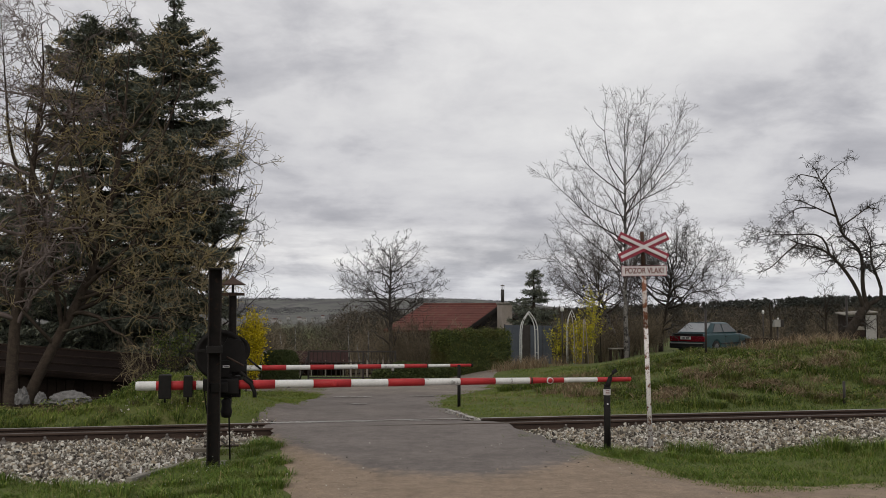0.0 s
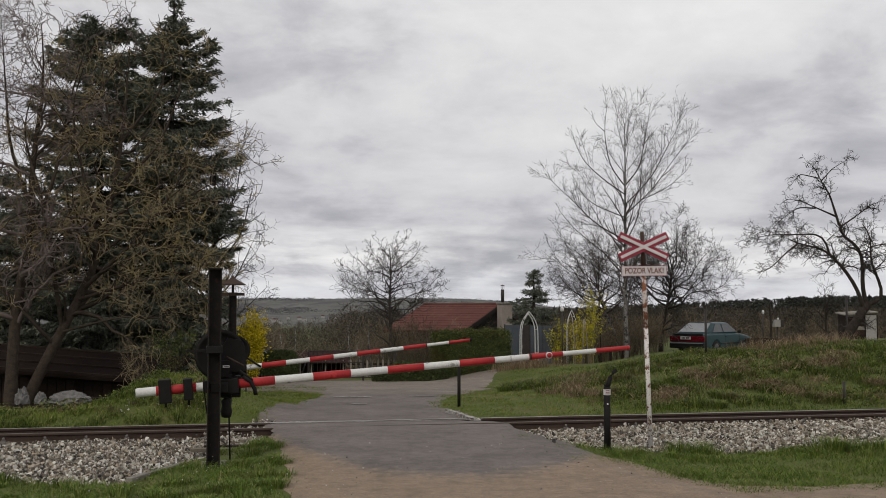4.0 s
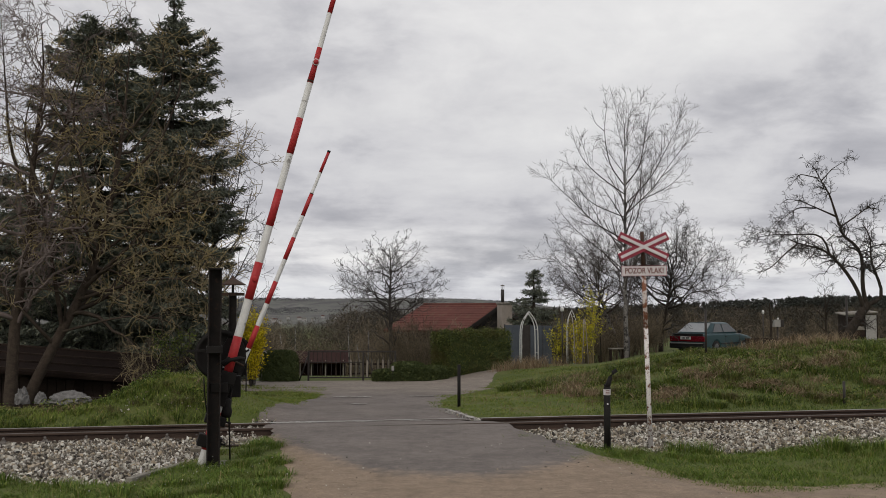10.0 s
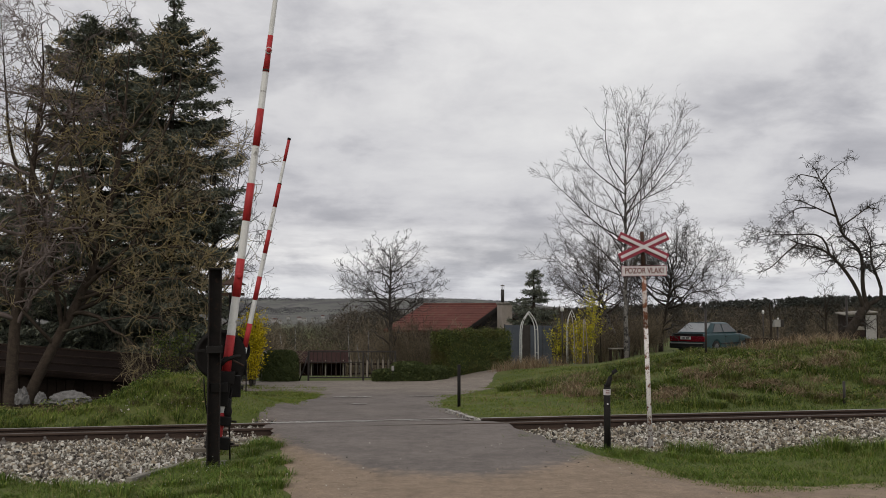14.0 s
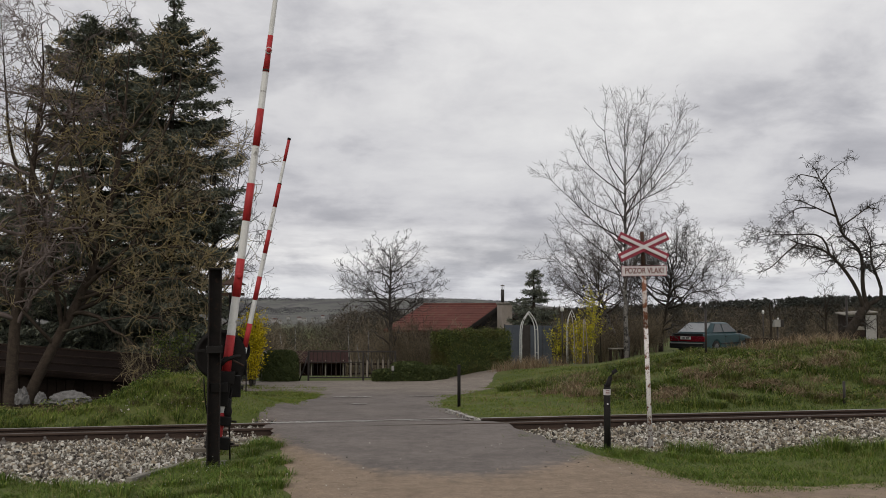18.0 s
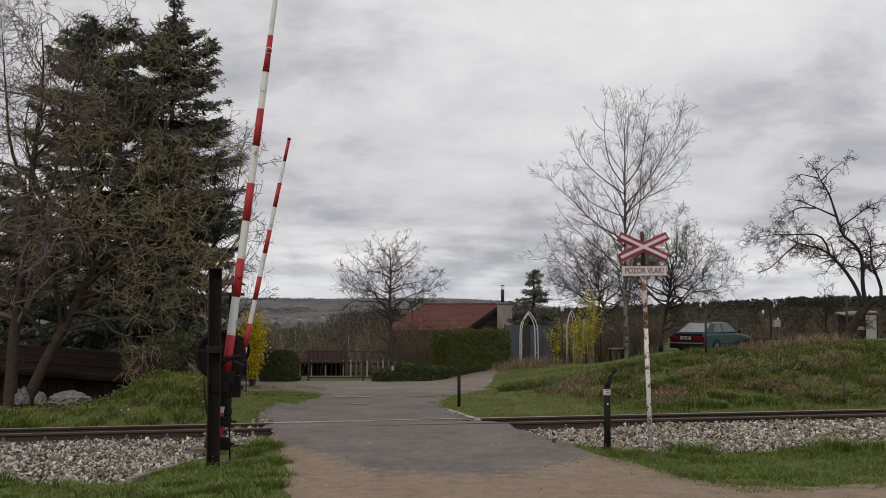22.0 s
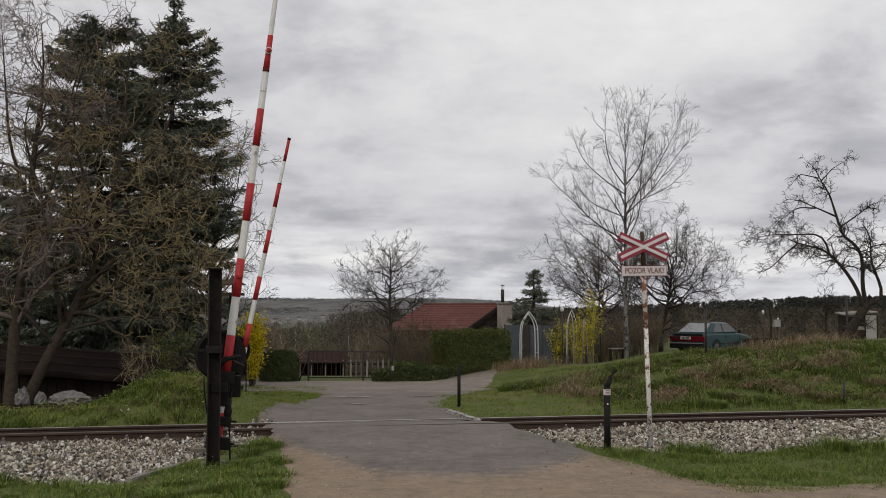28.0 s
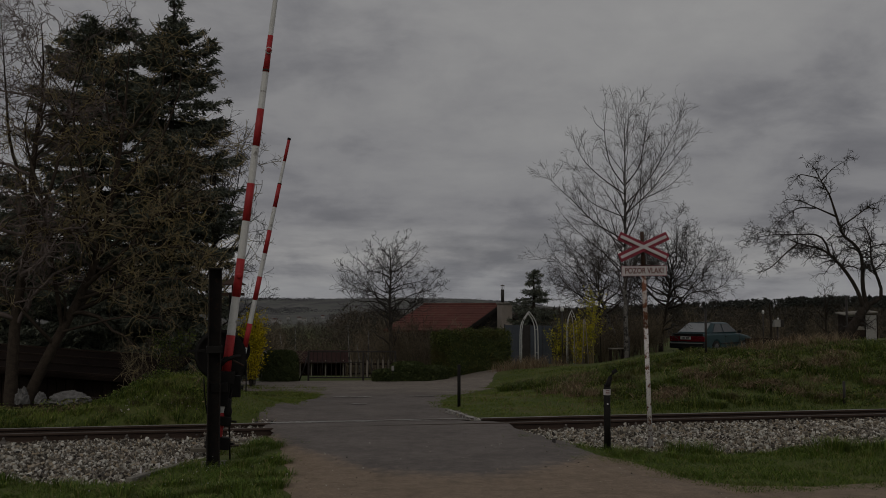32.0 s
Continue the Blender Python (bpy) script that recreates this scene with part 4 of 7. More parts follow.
def branch_out(rng, limbs, levels, smallest=0.004):
    """limbs: list of (points, r_start, r_end). levels: dicts with per (children a metre), start, lean (degrees, spread),
    length (share of parent, spread), up, wiggle, thin, sides, steps."""
    n = 12
    pts = np.stack([resample(p, n) for p, _, _ in limbs])
    rad = np.stack([np.linspace(a, b * 0.45, n) for _, a, b in limbs])
    rad[1:] *= 0.66
    out = [(pts, rad, 8)]
    for lv in levels:
        m = pts.shape[1]
        length = np.linalg.norm(np.diff(pts, axis=1), axis=2).sum(1)
        count = rng.poisson(np.clip(length * lv["per"], 0.6, 60))
        own = np.repeat(np.arange(len(pts)), count)
        if len(own) == 0:
            break
        pos = lv["start"] + (1 - lv["start"]) * rng.random(len(own)) ** lv.get("skew", 0.9)
        f = np.clip(pos * (m - 1), 0, m - 1.001)
        i = f.astype(int)
        w = (f - i)[:, None]
        p0 = pts[own, i] * (1 - w) + pts[own, i + 1] * w
        r0 = rad[own, i] * (1 - w[:, 0]) + rad[own, i + 1] * w[:, 0]
        t = unit(pts[own, i + 1] - pts[own, i])
        side = unit(np.cross(t, rng.normal(size=t.shape)))
        ang = np.radians(rng.normal(lv["lean"][0], lv["lean"][1], len(own)))[:, None]
        d = t * np.cos(ang) + side * np.sin(ang)
        ln = length[own] * rng.normal(lv["length"][0], lv["length"][1], len(own)).clip(0.08, 2) * (1.15 - 0.6 * pos)
        ln = np.clip(ln, lv.get("least", 0.1), lv.get("most", 9.0))
        k = lv["steps"]
        path = [p0]
        for _ in range(k - 1):
            d = unit(d + rng.normal(0, lv["wiggle"], d.shape) + np.array([0, 0, lv["up"]]))
            path.append(path[-1] + d * (ln / (k - 1))[:, None])
        pts = np.stack(path, 1)
        rs = np.maximum(np.minimum(r0 * lv["thin"], ln * 0.03 + 0.004), smallest)
        rad = rs[:, None] * np.linspace(1, 0.3, k)[None]
        rad = np.maximum(rad, smallest * 0.75)
        out.append((pts, rad, lv["sides"]))
    return out


def tree_thing(name, at, label, category, groups, split, bark, twig, group=""):
    """trunk: the first split groups; crown: the rest."""
    t = thing(name, pose(*at), label, category, group)
    pts, rad, k = groups[0]
    v, f = tubes([(pts[:1], rad[:1], k)])
    part("trunk", quick_mesh("trunk", v, f, True), bark, t)
    v, f = tubes([(pts[1:], rad[1:], k)] + list(groups[1:split]))
    part("branch_frame", quick_mesh("branch_frame", v, f, True), BARK_DARK if bark is BARK_BIRCH else bark, t)
    v, f = tubes(groups[split:])
    part("crown", quick_mesh("crown", v, f, True), twig, t)
    return t


def birch():
    """Returns the tree, which sways a little."""
    rng = np.random.default_rng(5)
    limbs = [([(0, 0, -0.3), (-0.03, 0, 2.4), (0.0, 0, 4.84), (0.0, 0, 6.7), (0.02, 0, 8.1), (0.0, 0, 9.2)], 0.10, 0.02),
             ([(-0.02, 0, 6.75), (-0.51, 0.2, 7.5), (-0.70, 0.2, 8.5), (-0.74, 0.1, 9.0), (-0.63, 0, 10.2)], 0.06, 0.012),
             ([(-0.74, 0.1, 8.9), (-1.1, 0, 9.2), (-1.25, 0, 9.7)], 0.03, 0.01),
             ([(0, 0, 6.4), (-0.86, -0.3, 6.95), (-1.56, -0.2, 7.65), (-1.88, -0.1, 8.36), (-1.95, 0, 8.8)], 0.06, 0.012),
             ([(0, 0, 4.6), (-1.1, 0.3, 5.3), (-2.0, 0.2, 6.25), (-2.7, 0.1, 6.87), (-3.0, 0, 7.2)], 0.065, 0.012),
             ([(0, 0, 5.5), (-1.0, 0.5, 6.0), (-1.5, 0.6, 6.4), (-1.9, 0.5, 7.2)], 0.05, 0.01),
             ([(0, 0, 3.4), (-1.2, -0.3, 4.4), (-1.9, -0.2, 5.0), (-2.5, 0, 5.8)], 0.05, 0.01),
             ([(0, 0, 2.4), (-1.3, 0.2, 3.0), (-2.4, 0.1, 3.6), (-2.9, 0, 4.5)], 0.045, 0.01),
             ([(0, 0, 2.9), (-1.0, -0.5, 3.4), (-2.0, -0.5, 4.2), (-2.6, -0.3, 5.0)], 0.045, 0.01),
             ([(0, 0, 2.0), (-1.0, 0.4, 2.3), (-1.9, 0.5, 2.7), (-2.7, 0.4, 3.2)], 0.04, 0.01),
             ([(0, 0, 2.6), (0.9, -0.4, 3.2), (1.4, -0.3, 4.3)], 0.04, 0.01),
             ([(-0.9, 0.3, -0.2), (-0.98, 0.3, 3.0), (-0.98, 0.3, 6.0), (-1.25, 0.3, 7.0)], 0.055, 0.012),
             ([(0, 0, 6.75), (0.59, 0.2, 7.46), (0.82, 0.1, 8.75), (1.0, 0, 10.0)], 0.06, 0.012),
             ([(0, 0, 6.0), (0.94, -0.2, 7.0), (1.64, -0.1, 8.36), (2.03, 0, 9.06), (2.2, 0, 9.6)], 0.055, 0.01),
             ([(0, 0, 5.6), (1.1, 0.3, 6.64), (1.95, 0.2, 7.9), (2.45, 0, 8.6)], 0.055, 0.01),
             ([(0.6, 0.2, 6.2), (1.56, 0.4, 6.64), (2.0, 0.3, 7.0), (2.4, 0.2, 7.4)], 0.04, 0.01),
             ([(0.0, 0, 4.5), (0.5, -0.2, 5.6), (0.59, -0.2, 7.6), (0.7, -0.1, 8.6)], 0.05, 0.01),
             ([(0, 0, 3.2), (0.8, 0.4, 4.2), (1.2, 0.3, 5.4)], 0.04, 0.01)]
    levels = [dict(per=4.2, start=0.2, lean=(36, 11), length=(0.31, 0.10), up=0.07, wiggle=0.09, thin=0.6, sides=4, steps=6, most=1.6),
              dict(per=5.0, start=0.12, lean=(38, 13), length=(0.44, 0.13), up=0.03, wiggle=0.14, thin=0.5, sides=3, steps=5, least=0.25, most=0.9),
              dict(per=6.0, start=0.1, lean=(36, 14), length=(0.5, 0.15), up=0.01, wiggle=0.18, thin=0.6, sides=3, steps=4, least=0.16, most=0.45)]
    limbs = [([(x, y, z * 0.965) for x, y, z in p], a * (1.0 if k == 0 else 0.66), b) for k, (p, a, b) in enumerate(limbs)]
    g = branch_out(rng, limbs, levels, 0.0040)
    return tree_thing("birch_tree", (6.83, 38.0, 0.02), "tall bare birch with pale trunk behind the bank", "tree", g, 1, BARK_BIRCH, BIRCH_TWIG)


def dome_limbs(rng, trunk, centre, radii, n, thick, low=-0.3):
    """The trunk, and crooked limbs that leave it one above another and end on a dome."""
    limbs = [trunk]
    stem = np.array(trunk[0], dtype=float)
    for i in range(n):
        u = (i + 0.5) / n
        a = i * 2.4 + rng.uniform(-0.3, 0.3)
        el = math.asin(min(0.97, low + (1 - low) * u))
        end = np.array(centre) + np.array(radii) * np.array([math.cos(el) * math.cos(a), math.cos(el) * math.sin(a), math.sin(el)]) * rng.uniform(0.72, 0.98)
        k = 0.5 + 0.42 * u * rng.uniform(0.6, 1.0)
        z = stem[0, 2] + k * (stem[-1, 2] - stem[0, 2])
        start = np.array([np.interp(z, stem[:, 2], stem[:, 0]), np.interp(z, stem[:, 2], stem[:, 1]), z])
        d = end - start
        bend = 0.11 * np.linalg.norm(d)
        path = [start]
        for h, v in ((0.2, 0.10), (0.44, 0.27), (0.67, 0.52), (0.86, 0.78)):
            path.append(start + d * np.array([h, h, v]) + rng.normal(0, bend * 0.8, 3))
        limbs.append(([tuple(p) for p in path] + [tuple(end)], thick * (1.05 - 0.45 * u), 0.014))
    return limbs


def round_tree():
    rng = np.random.default_rng(8)
    trunk = ([(0, 0, -0.3), (0.05, 0, 1.0), (0.3, 0, 1.9), (0.45, 0, 3.0), (0.6, 0, 4.0)], 0.11, 0.04)
    limbs = dome_limbs(rng, trunk, (0.35, 0, 3.3), (2.65, 2.3, 2.9), 20, 0.066, 0.0)
    limbs.append(([(-0.55, 0.2, -0.3), (-0.5, 0.2, 1.2), (-0.7, 0.2, 2.4), (-0.5, 0.1, 3.6), (-0.7, 0, 4.8)], 0.09, 0.02))
    levels = [dict(per=5.0, start=0.25, lean=(52, 13), length=(0.40, 0.12), up=0.03, wiggle=0.30, thin=0.55, sides=4, steps=6, most=1.4),
              dict(per=5.6, start=0.15, lean=(50, 15), length=(0.5, 0.14), up=0.03, wiggle=0.32, thin=0.55, sides=3, steps=5, least=0.25, most=0.8),
              dict(per=6.6, start=0.1, lean=(48, 15), length=(0.5, 0.15), up=0.04, wiggle=0.36, thin=0.6, sides=3, steps=4, least=0.14, most=0.4)]
    g = branch_out(rng, limbs, levels, 0.0056)
    tree_thing("bare_fruit_tree", (8.95, 42.0, 0.05), "wide bare round-crowned fruit tree with dense twigs", "tree", g, 1, BARK_DARK, BARK_GREY)


def spreading_tree():
    rng = np.random.default_rng(29)
    trunk = ([(0, 0, -0.3), (-0.25, 0, 0.7), (-0.75, 0, 1.75), (-1.0, 0, 2.7), (-1.25, 0, 3.8)], 0.10, 0.035)
    limbs = dome_limbs(rng, trunk, (-1.35, 0, 3.6), (2.3, 1.9, 1.9), 20, 0.05, -0.3)
    levels = [dict(per=4.6, start=0.25, lean=(52, 13), length=(0.40, 0.12), up=0.03, wiggle=0.30, thin=0.55, sides=4, steps=6, most=1.2),
              dict(per=5.4, start=0.15, lean=(50, 15), length=(0.5, 0.14), up=0.03, wiggle=0.32, thin=0.55, sides=3, steps=5, least=0.25, most=0.7),
              dict(per=6.0, start=0.1, lean=(48, 15), length=(0.5, 0.15), up=0.04, wiggle=0.36, thin=0.6, sides=3, steps=4, least=0.14, most=0.36)]
    g = branch_out(rng, limbs, levels, 0.0050)
    tree_thing("bare_fruit_tree", (7.6, 43.0, float(ground_level(7.6, 43.0))), "bare fruit tree with a pale leaning trunk and spreading crown", "tree", g, 1, BARK_BIRCH, BIRCH_TWIG)


def middle_tree():
    rng = np.random.default_rng(21)
    trunk = ([(0, 0, -0.5), (0.02, 0, 1.4), (-0.06, 0, 2.6), (0.02, 0, 3.6), (-0.05, 0, 4.6)], 0.095, 0.03)
    limbs = dome_limbs(rng, trunk, (-0.02, 0, 3.5), (2.1, 1.7, 1.72), 26, 0.04, -0.38)
    levels = [dict(per=4.4, start=0.25, lean=(50, 13), length=(0.4, 0.1), up=0.03, wiggle=0.26, thin=0.55, sides=4, steps=6, most=1.0),
              dict(per=5.8, start=0.15, lean=(52, 15), length=(0.5, 0.12), up=0.03, wiggle=0.34, thin=0.6, sides=3, steps=5, least=0.2, most=0.6),
              dict(per=6.5, start=0.1, lean=(50, 15), length=(0.5, 0.12), up=0.04, wiggle=0.36, thin=0.65, sides=3, steps=4, least=0.12, most=0.3)]
    g = branch_out(rng, limbs, levels, 0.0058)
    tree_thing("bare_fruit_tree", (-1.95, 38.0, -0.42), "young bare fruit tree with a rounded crown by the hedge", "tree", g, 1, BARK_GREY, BARK_GREY)


def leaning_tree():
    rng = np.random.default_rng(33)
    limbs = [([(-0.1, 0, -0.3), (0.2, 0, 0.35), (0.6, 0, 0.95), (0.85, 0, 1.3)], 0.19, 0.3),
             ([(0.7, 0, 1.1), (0.5, 0, 1.75), (0.14, 0, 2.35), (-0.17, 0.1, 2.76), (-0.45, 0.1, 3.05), (-0.9, 0, 3.2), (-1.46, 0, 3.27), (-1.78, 0, 3.46)], 0.12, 0.05),
             ([(-0.39, 0.1, 3.0), (-0.48, 0.1, 3.4), (-0.64, 0.2, 3.65), (-1.46, 0.1, 3.6), (-2.47, 0, 3.6), (-3.1, 0, 3.4)], 0.06, 0.02),
             ([(-1.5, 0, 3.27), (-1.96, -0.2, 2.95), (-2.47, -0.2, 2.45), (-2.9, -0.1, 2.3)], 0.05, 0.02),
             ([(-1.46, 0, 3.27), (-1.5, 0, 3.65), (-1.24, 0, 3.93)], 0.035, 0.015),
             ([(0.8, 0, 1.2), (0.66, 0, 1.8), (0.68, 0, 2.35), (0.71, 0, 2.76), (0.55, 0, 3.2), (-0.08, 0, 3.65), (-0.04, 0, 3.96)], 0.125, 0.13),
             ([(-0.06, 0, 3.9), (-0.17, 0, 4.28), (-0.39, 0, 5.03), (-0.7, 0, 5.47), (-0.83, 0, 5.85), (-1.1, 0, 6.1)], 0.075, 0.02),
             ([(-0.64, 0, 5.4), (-0.26, 0, 5.82), (0.36, 0, 6.2)], 0.035, 0.012),
             ([(-0.15, 0, 4.2), (-0.77, 0.2, 4.53), (-1.33, 0.1, 4.75), (-1.84, 0, 4.8)], 0.05, 0.015),
             ([(-0.77, 0.2, 4.5), (-1.33, 0.3, 4.55), (-2.0, 0.1, 4.1), (-2.3, 0, 3.8)], 0.04, 0.015),
             ([(-0.72, 0, 5.5), (-1.33, 0.1, 5.66), (-1.7, 0, 5.2)], 0.035, 0.012),
             ([(-0.04, 0, 3.84), (0.5, 0.1, 4.2), (1.1, 0, 4.65), (1.5, 0, 4.75)], 0.045, 0.015),
             ([(0.85, 0, 1.25), (1.35, 0, 1.45), (1.25, 0, 2.0), (1.09, 0, 2.35), (0.93, 0, 2.76), (1.0, 0, 3.33), (0.93, 0, 3.7), (0.71, 0, 3.96)], 0.11, 0.05),
             ([(-0.45, 0.1, 3.4), (-0.14, 0, 3.7)], 0.03, 0.02),
             ([(1.0, 0, 3.2), (1.5, 0, 3.3), (1.8, 0, 2.8)], 0.03, 0.015)]
    levels = [dict(per=9.5, start=0.40, lean=(60, 18), length=(0.3, 0.08), up=-0.01, wiggle=0.36, thin=0.5, sides=4, steps=6, least=0.4, most=1.0),
              dict(per=8.0, start=0.12, lean=(58, 18), length=(0.5, 0.14), up=0.02, wiggle=0.42, thin=0.6, sides=3, steps=5, least=0.16, most=0.5),
              dict(per=7.5, start=0.1, lean=(48, 16), length=(0.55, 0.15), up=0.02, wiggle=0.28, thin=0.65, sides=3, steps=4, least=0.1, most=0.26)]
    g = branch_out(rng, limbs, levels, 0.0062)
    tree_thing("old_fruit_tree", (13.35, 34.0, 0.80), "old leaning bare fruit tree with crooked dark limbs", "tree", g, 1, BARK_DARK, BARK_GREY)


def mossy_tree():
    rng = np.random.default_rng(44)
    limbs = [([(-0.8, 0, -0.8), (-0.22, 0, 0.7), (0.52, 0, 2.2), (1.26, 0.1, 3.6), (1.65, 0, 5.2), (1.95, 0, 7.2), (2.05, 0, 9.2)], 0.17, 0.02),
             ([(2.2, 0, 6.2), (1.6, -0.3, 7.6), (1.3, -0.2, 9.4)], 0.06, 0.015),
             ([(2.3, 0, 6.8), (3.0, -0.2, 8.2), (2.9, -0.2, 9.6)], 0.05, 0.015),
             ([(0.2, -0.6, 5.2), (-0.4, -0.4, 7.0), (-0.1, -0.2, 8.8)], 0.06, 0.015),
             ([(1.25, 0, 2.2), (0.5, -0.6, 3.6), (0.2, -0.6, 5.2), (-0.3, -0.4, 6.6)], 0.10, 0.02),
             ([(1.6, 0, 3.2), (2.6, -0.7, 4.4), (3.4, -0.6, 5.6), (4.0, -0.4, 6.8)], 0.09, 0.02),
             ([(1.5, 0, 2.9), (2.7, -0.5, 3.4), (3.8, -0.6, 3.4), (4.6, -0.4, 2.9)], 0.07, 0.015),
             ([(1.9, 0, 4.6), (1.2, -0.7, 5.8), (0.8, -0.5, 7.6), (1.1, -0.2, 9.0)], 0.08, 0.02),
             ([(2.1, 0, 5.6), (3.0, -0.6, 6.6), (3.5, -0.4, 8.2), (3.3, -0.3, 9.2)], 0.07, 0.015),
             ([(1.0, 0, 1.8), (0.0, -0.6, 2.4), (-0.9, -0.6, 3.4), (-1.4, -0.3, 4.8)], 0.08, 0.015),
             ([(1.75, 0, 4.0), (3.0, -0.5, 5.0), (4.3, -0.3, 5.4), (5.1, -0.1, 5.0)], 0.06, 0.012),
             ([(1.3, 0, 2.3), (0.9, -0.8, 3.1), (-0.3, -0.9, 3.2), (-1.3, -0.6, 2.6)], 0.05, 0.012),
             ([(1.6, 0, 3.4), (2.4, -0.9, 3.9), (3.4, -1.0, 4.2), (4.4, -0.8, 4.0), (4.9, -0.7, 3.5)], 0.05, 0.012),
             ([(1.2, 0, 2.1), (2.2, -0.8, 2.5), (3.2, -0.9, 2.5), (4.0, -0.8, 2.0), (4.4, -0.7, 1.5)], 0.05, 0.012),
             ([(1.9, 0, 4.8), (2.8, -0.8, 5.4), (3.9, -0.8, 6.2), (4.6, -0.6, 6.3)], 0.05, 0.012),
             ([(1.7, 0, 4.0), (0.9, -0.9, 4.6), (0.1, -1.0, 4.5), (-0.7, -0.8, 4.0)], 0.05, 0.012)]
    stem = np.array(limbs[0][0])
    limbs = limbs[:1] + [([(float(np.interp(p[0][2], stem[:, 2], stem[:, 0])) if p[0][1] == 0 else p[0][0], *p[0][1:])] + p[1:], a, b) for p, a, b in limbs[1:]]
    levels = [dict(per=3.2, start=0.30, lean=(58, 16), length=(0.42, 0.12), up=0.02, wiggle=0.28, thin=0.6, sides=4, steps=9, most=2.2),
              dict(per=3.6, start=0.1, lean=(60, 18), length=(0.5, 0.14), up=0.01, wiggle=0.34, thin=0.62, sides=3, steps=7, least=0.35, most=1.1),
              dict(per=3.6, start=0.12, lean=(60, 20), length=(0.45, 0.15), up=0.01, wiggle=0.38, thin=0.7, sides=3, steps=5, least=0.14, most=0.45)]
    g = branch_out(rng, limbs, levels, 0.0088)
    tree_thing("mossy_bare_tree", (-9.85, 25.0, -0.75), "big bare leaning tree with mossy yellow-green twigs", "tree", g, 2, BARK_BROWN, BARK_MOSS)


def edge_tree():
    rng = np.random.default_rng(55)
    limbs = [([(0, 0, -0.8), (0.1, 0, 1.6), (0.15, 0, 3.0), (0.55, 0, 4.6), (0.35, 0, 6.2), (0.75, 0, 7.8), (0.6, 0, 9.6)], 0.19, 0.02),
             ([(0.15, 0, 2.6), (-0.9, -0.2, 4.2), (-1.4, 0, 6.4), (-1.6, 0, 8.6)], 0.10, 0.02),
             ([(0.3, 0, 4.2), (1.1, -0.3, 5.6), (1.3, 0, 7.6), (1.8, 0, 9.4)], 0.09, 0.02),
             ([(0.4, 0, 5.2), (-0.2, 0.2, 6.6), (-0.4, 0, 9.8)], 0.08, 0.02),
             ([(0.4, 0, 6.2), (1.5, 0.1, 7.4), (2.4, 0, 8.4), (2.9, 0, 9.6)], 0.06, 0.015),
             ([(0.25, 0, 3.6), (1.2, -0.4, 4.2), (2.0, -0.4, 4.2)], 0.05, 0.012)]
    levels = [dict(per=3.6, start=0.24, lean=(58, 16), length=(0.36, 0.12), up=0.03, wiggle=0.34, thin=0.6, sides=4, steps=9, most=2.2),
              dict(per=5.0, start=0.12, lean=(58, 18), length=(0.46, 0.14), up=0.01, wiggle=0.44, thin=0.6, sides=3, steps=6, least=0.25, most=1.0),
              dict(per=5.6, start=0.1, lean=(58, 18), length=(0.5, 0.15), up=0.01, wiggle=0.46, thin=0.6, sides=3, steps=4, least=0.12, most=0.4)]
    g = branch_out(rng, limbs, levels, 0.0084)
    tree_thing("bare_tree", (-10.45, 24.6, -0.7), "tall bare tree with grey trunk and reddish twigs", "tree", g, 1, BARK_BROWN, BARK_RED)
    # a finer tree behind the spruces
    rng = np.random.default_rng(56)
    limbs = [([(0, 0, -0.5), (0.1, 0, 2.5), (0.0, 0, 5.0), (0.1, 0, 7.4)], 0.12, 0.02),
             ([(0, 0, 2.4), (0.9, 0, 3.4), (1.5, 0, 4.6)], 0.05, 0.012), ([(0, 0, 3.4), (1.0, 0, 4.6), (1.4, 0, 6.2)], 0.05, 0.012),
             ([(0, 0, 1.6), (1.0, 0, 2.2), (1.9, 0, 3.0)], 0.04, 0.012), ([(0, 0, 4.4), (0.8, 0, 5.8), (1.0, 0, 7.4)], 0.04, 0.012),
             ([(0, 0, 2.4), (-0.9, 0, 3.4), (-1.4, 0, 5.2)], 0.05, 0.012)]
    levels = [dict(per=3.8, start=0.2, lean=(46, 14), length=(0.42, 0.12), up=0.03, wiggle=0.2, thin=0.6, sides=3, steps=6, most=1.6),
              dict(per=6.4, start=0.12, lean=(52, 16), length=(0.4, 0.14), up=0.0, wiggle=0.4, thin=0.6, sides=3, steps=5, least=0.2, most=0.9),
              dict(per=5.9, start=0.1, lean=(40, 16), length=(0.5, 0.15), up=0.0, wiggle=0.24, thin=0.65, sides=3, steps=4, least=0.15, most=0.4)]
    limbs = [([(x * 0.88, y, z) for x, y, z in p], a, c) for p, a, c in limbs]
    g = branch_out(rng, limbs, levels, 0.0056)
    tree_thing("bare_tree", (-7.0, 30.9, -0.4), "slender bare tree with fine pale grey twigs", "tree", g, 1, BARK_GREY, BARK_GREY)


def needles_mesh(rng, tips, out_dir, size):
    """Little sprays of needle tufts at points, along directions."""
    n = len(tips)
    k = 13
    t = np.repeat(out_dir, k, 0) + rng.normal(0, 0.5, (n * k, 3))
    t = unit(t)
    p = np.repeat(tips, k, 0) + rng.normal(0, 0.06, (n * k, 3)) * np.array([1, 1, 0.55])
    ln = size * rng.uniform(0.6, 1.3, (n * k, 1))
    w = unit(np.cross(t, rng.normal(size=t.shape))) * (ln * 0.15)
    v = np.stack([p - w, p + w, p + t * ln + np.array([0, 0, -0.02])], 1)
    f = np.arange(n * k * 3).reshape(-1, 3)
    return v.reshape(-1, 3), f


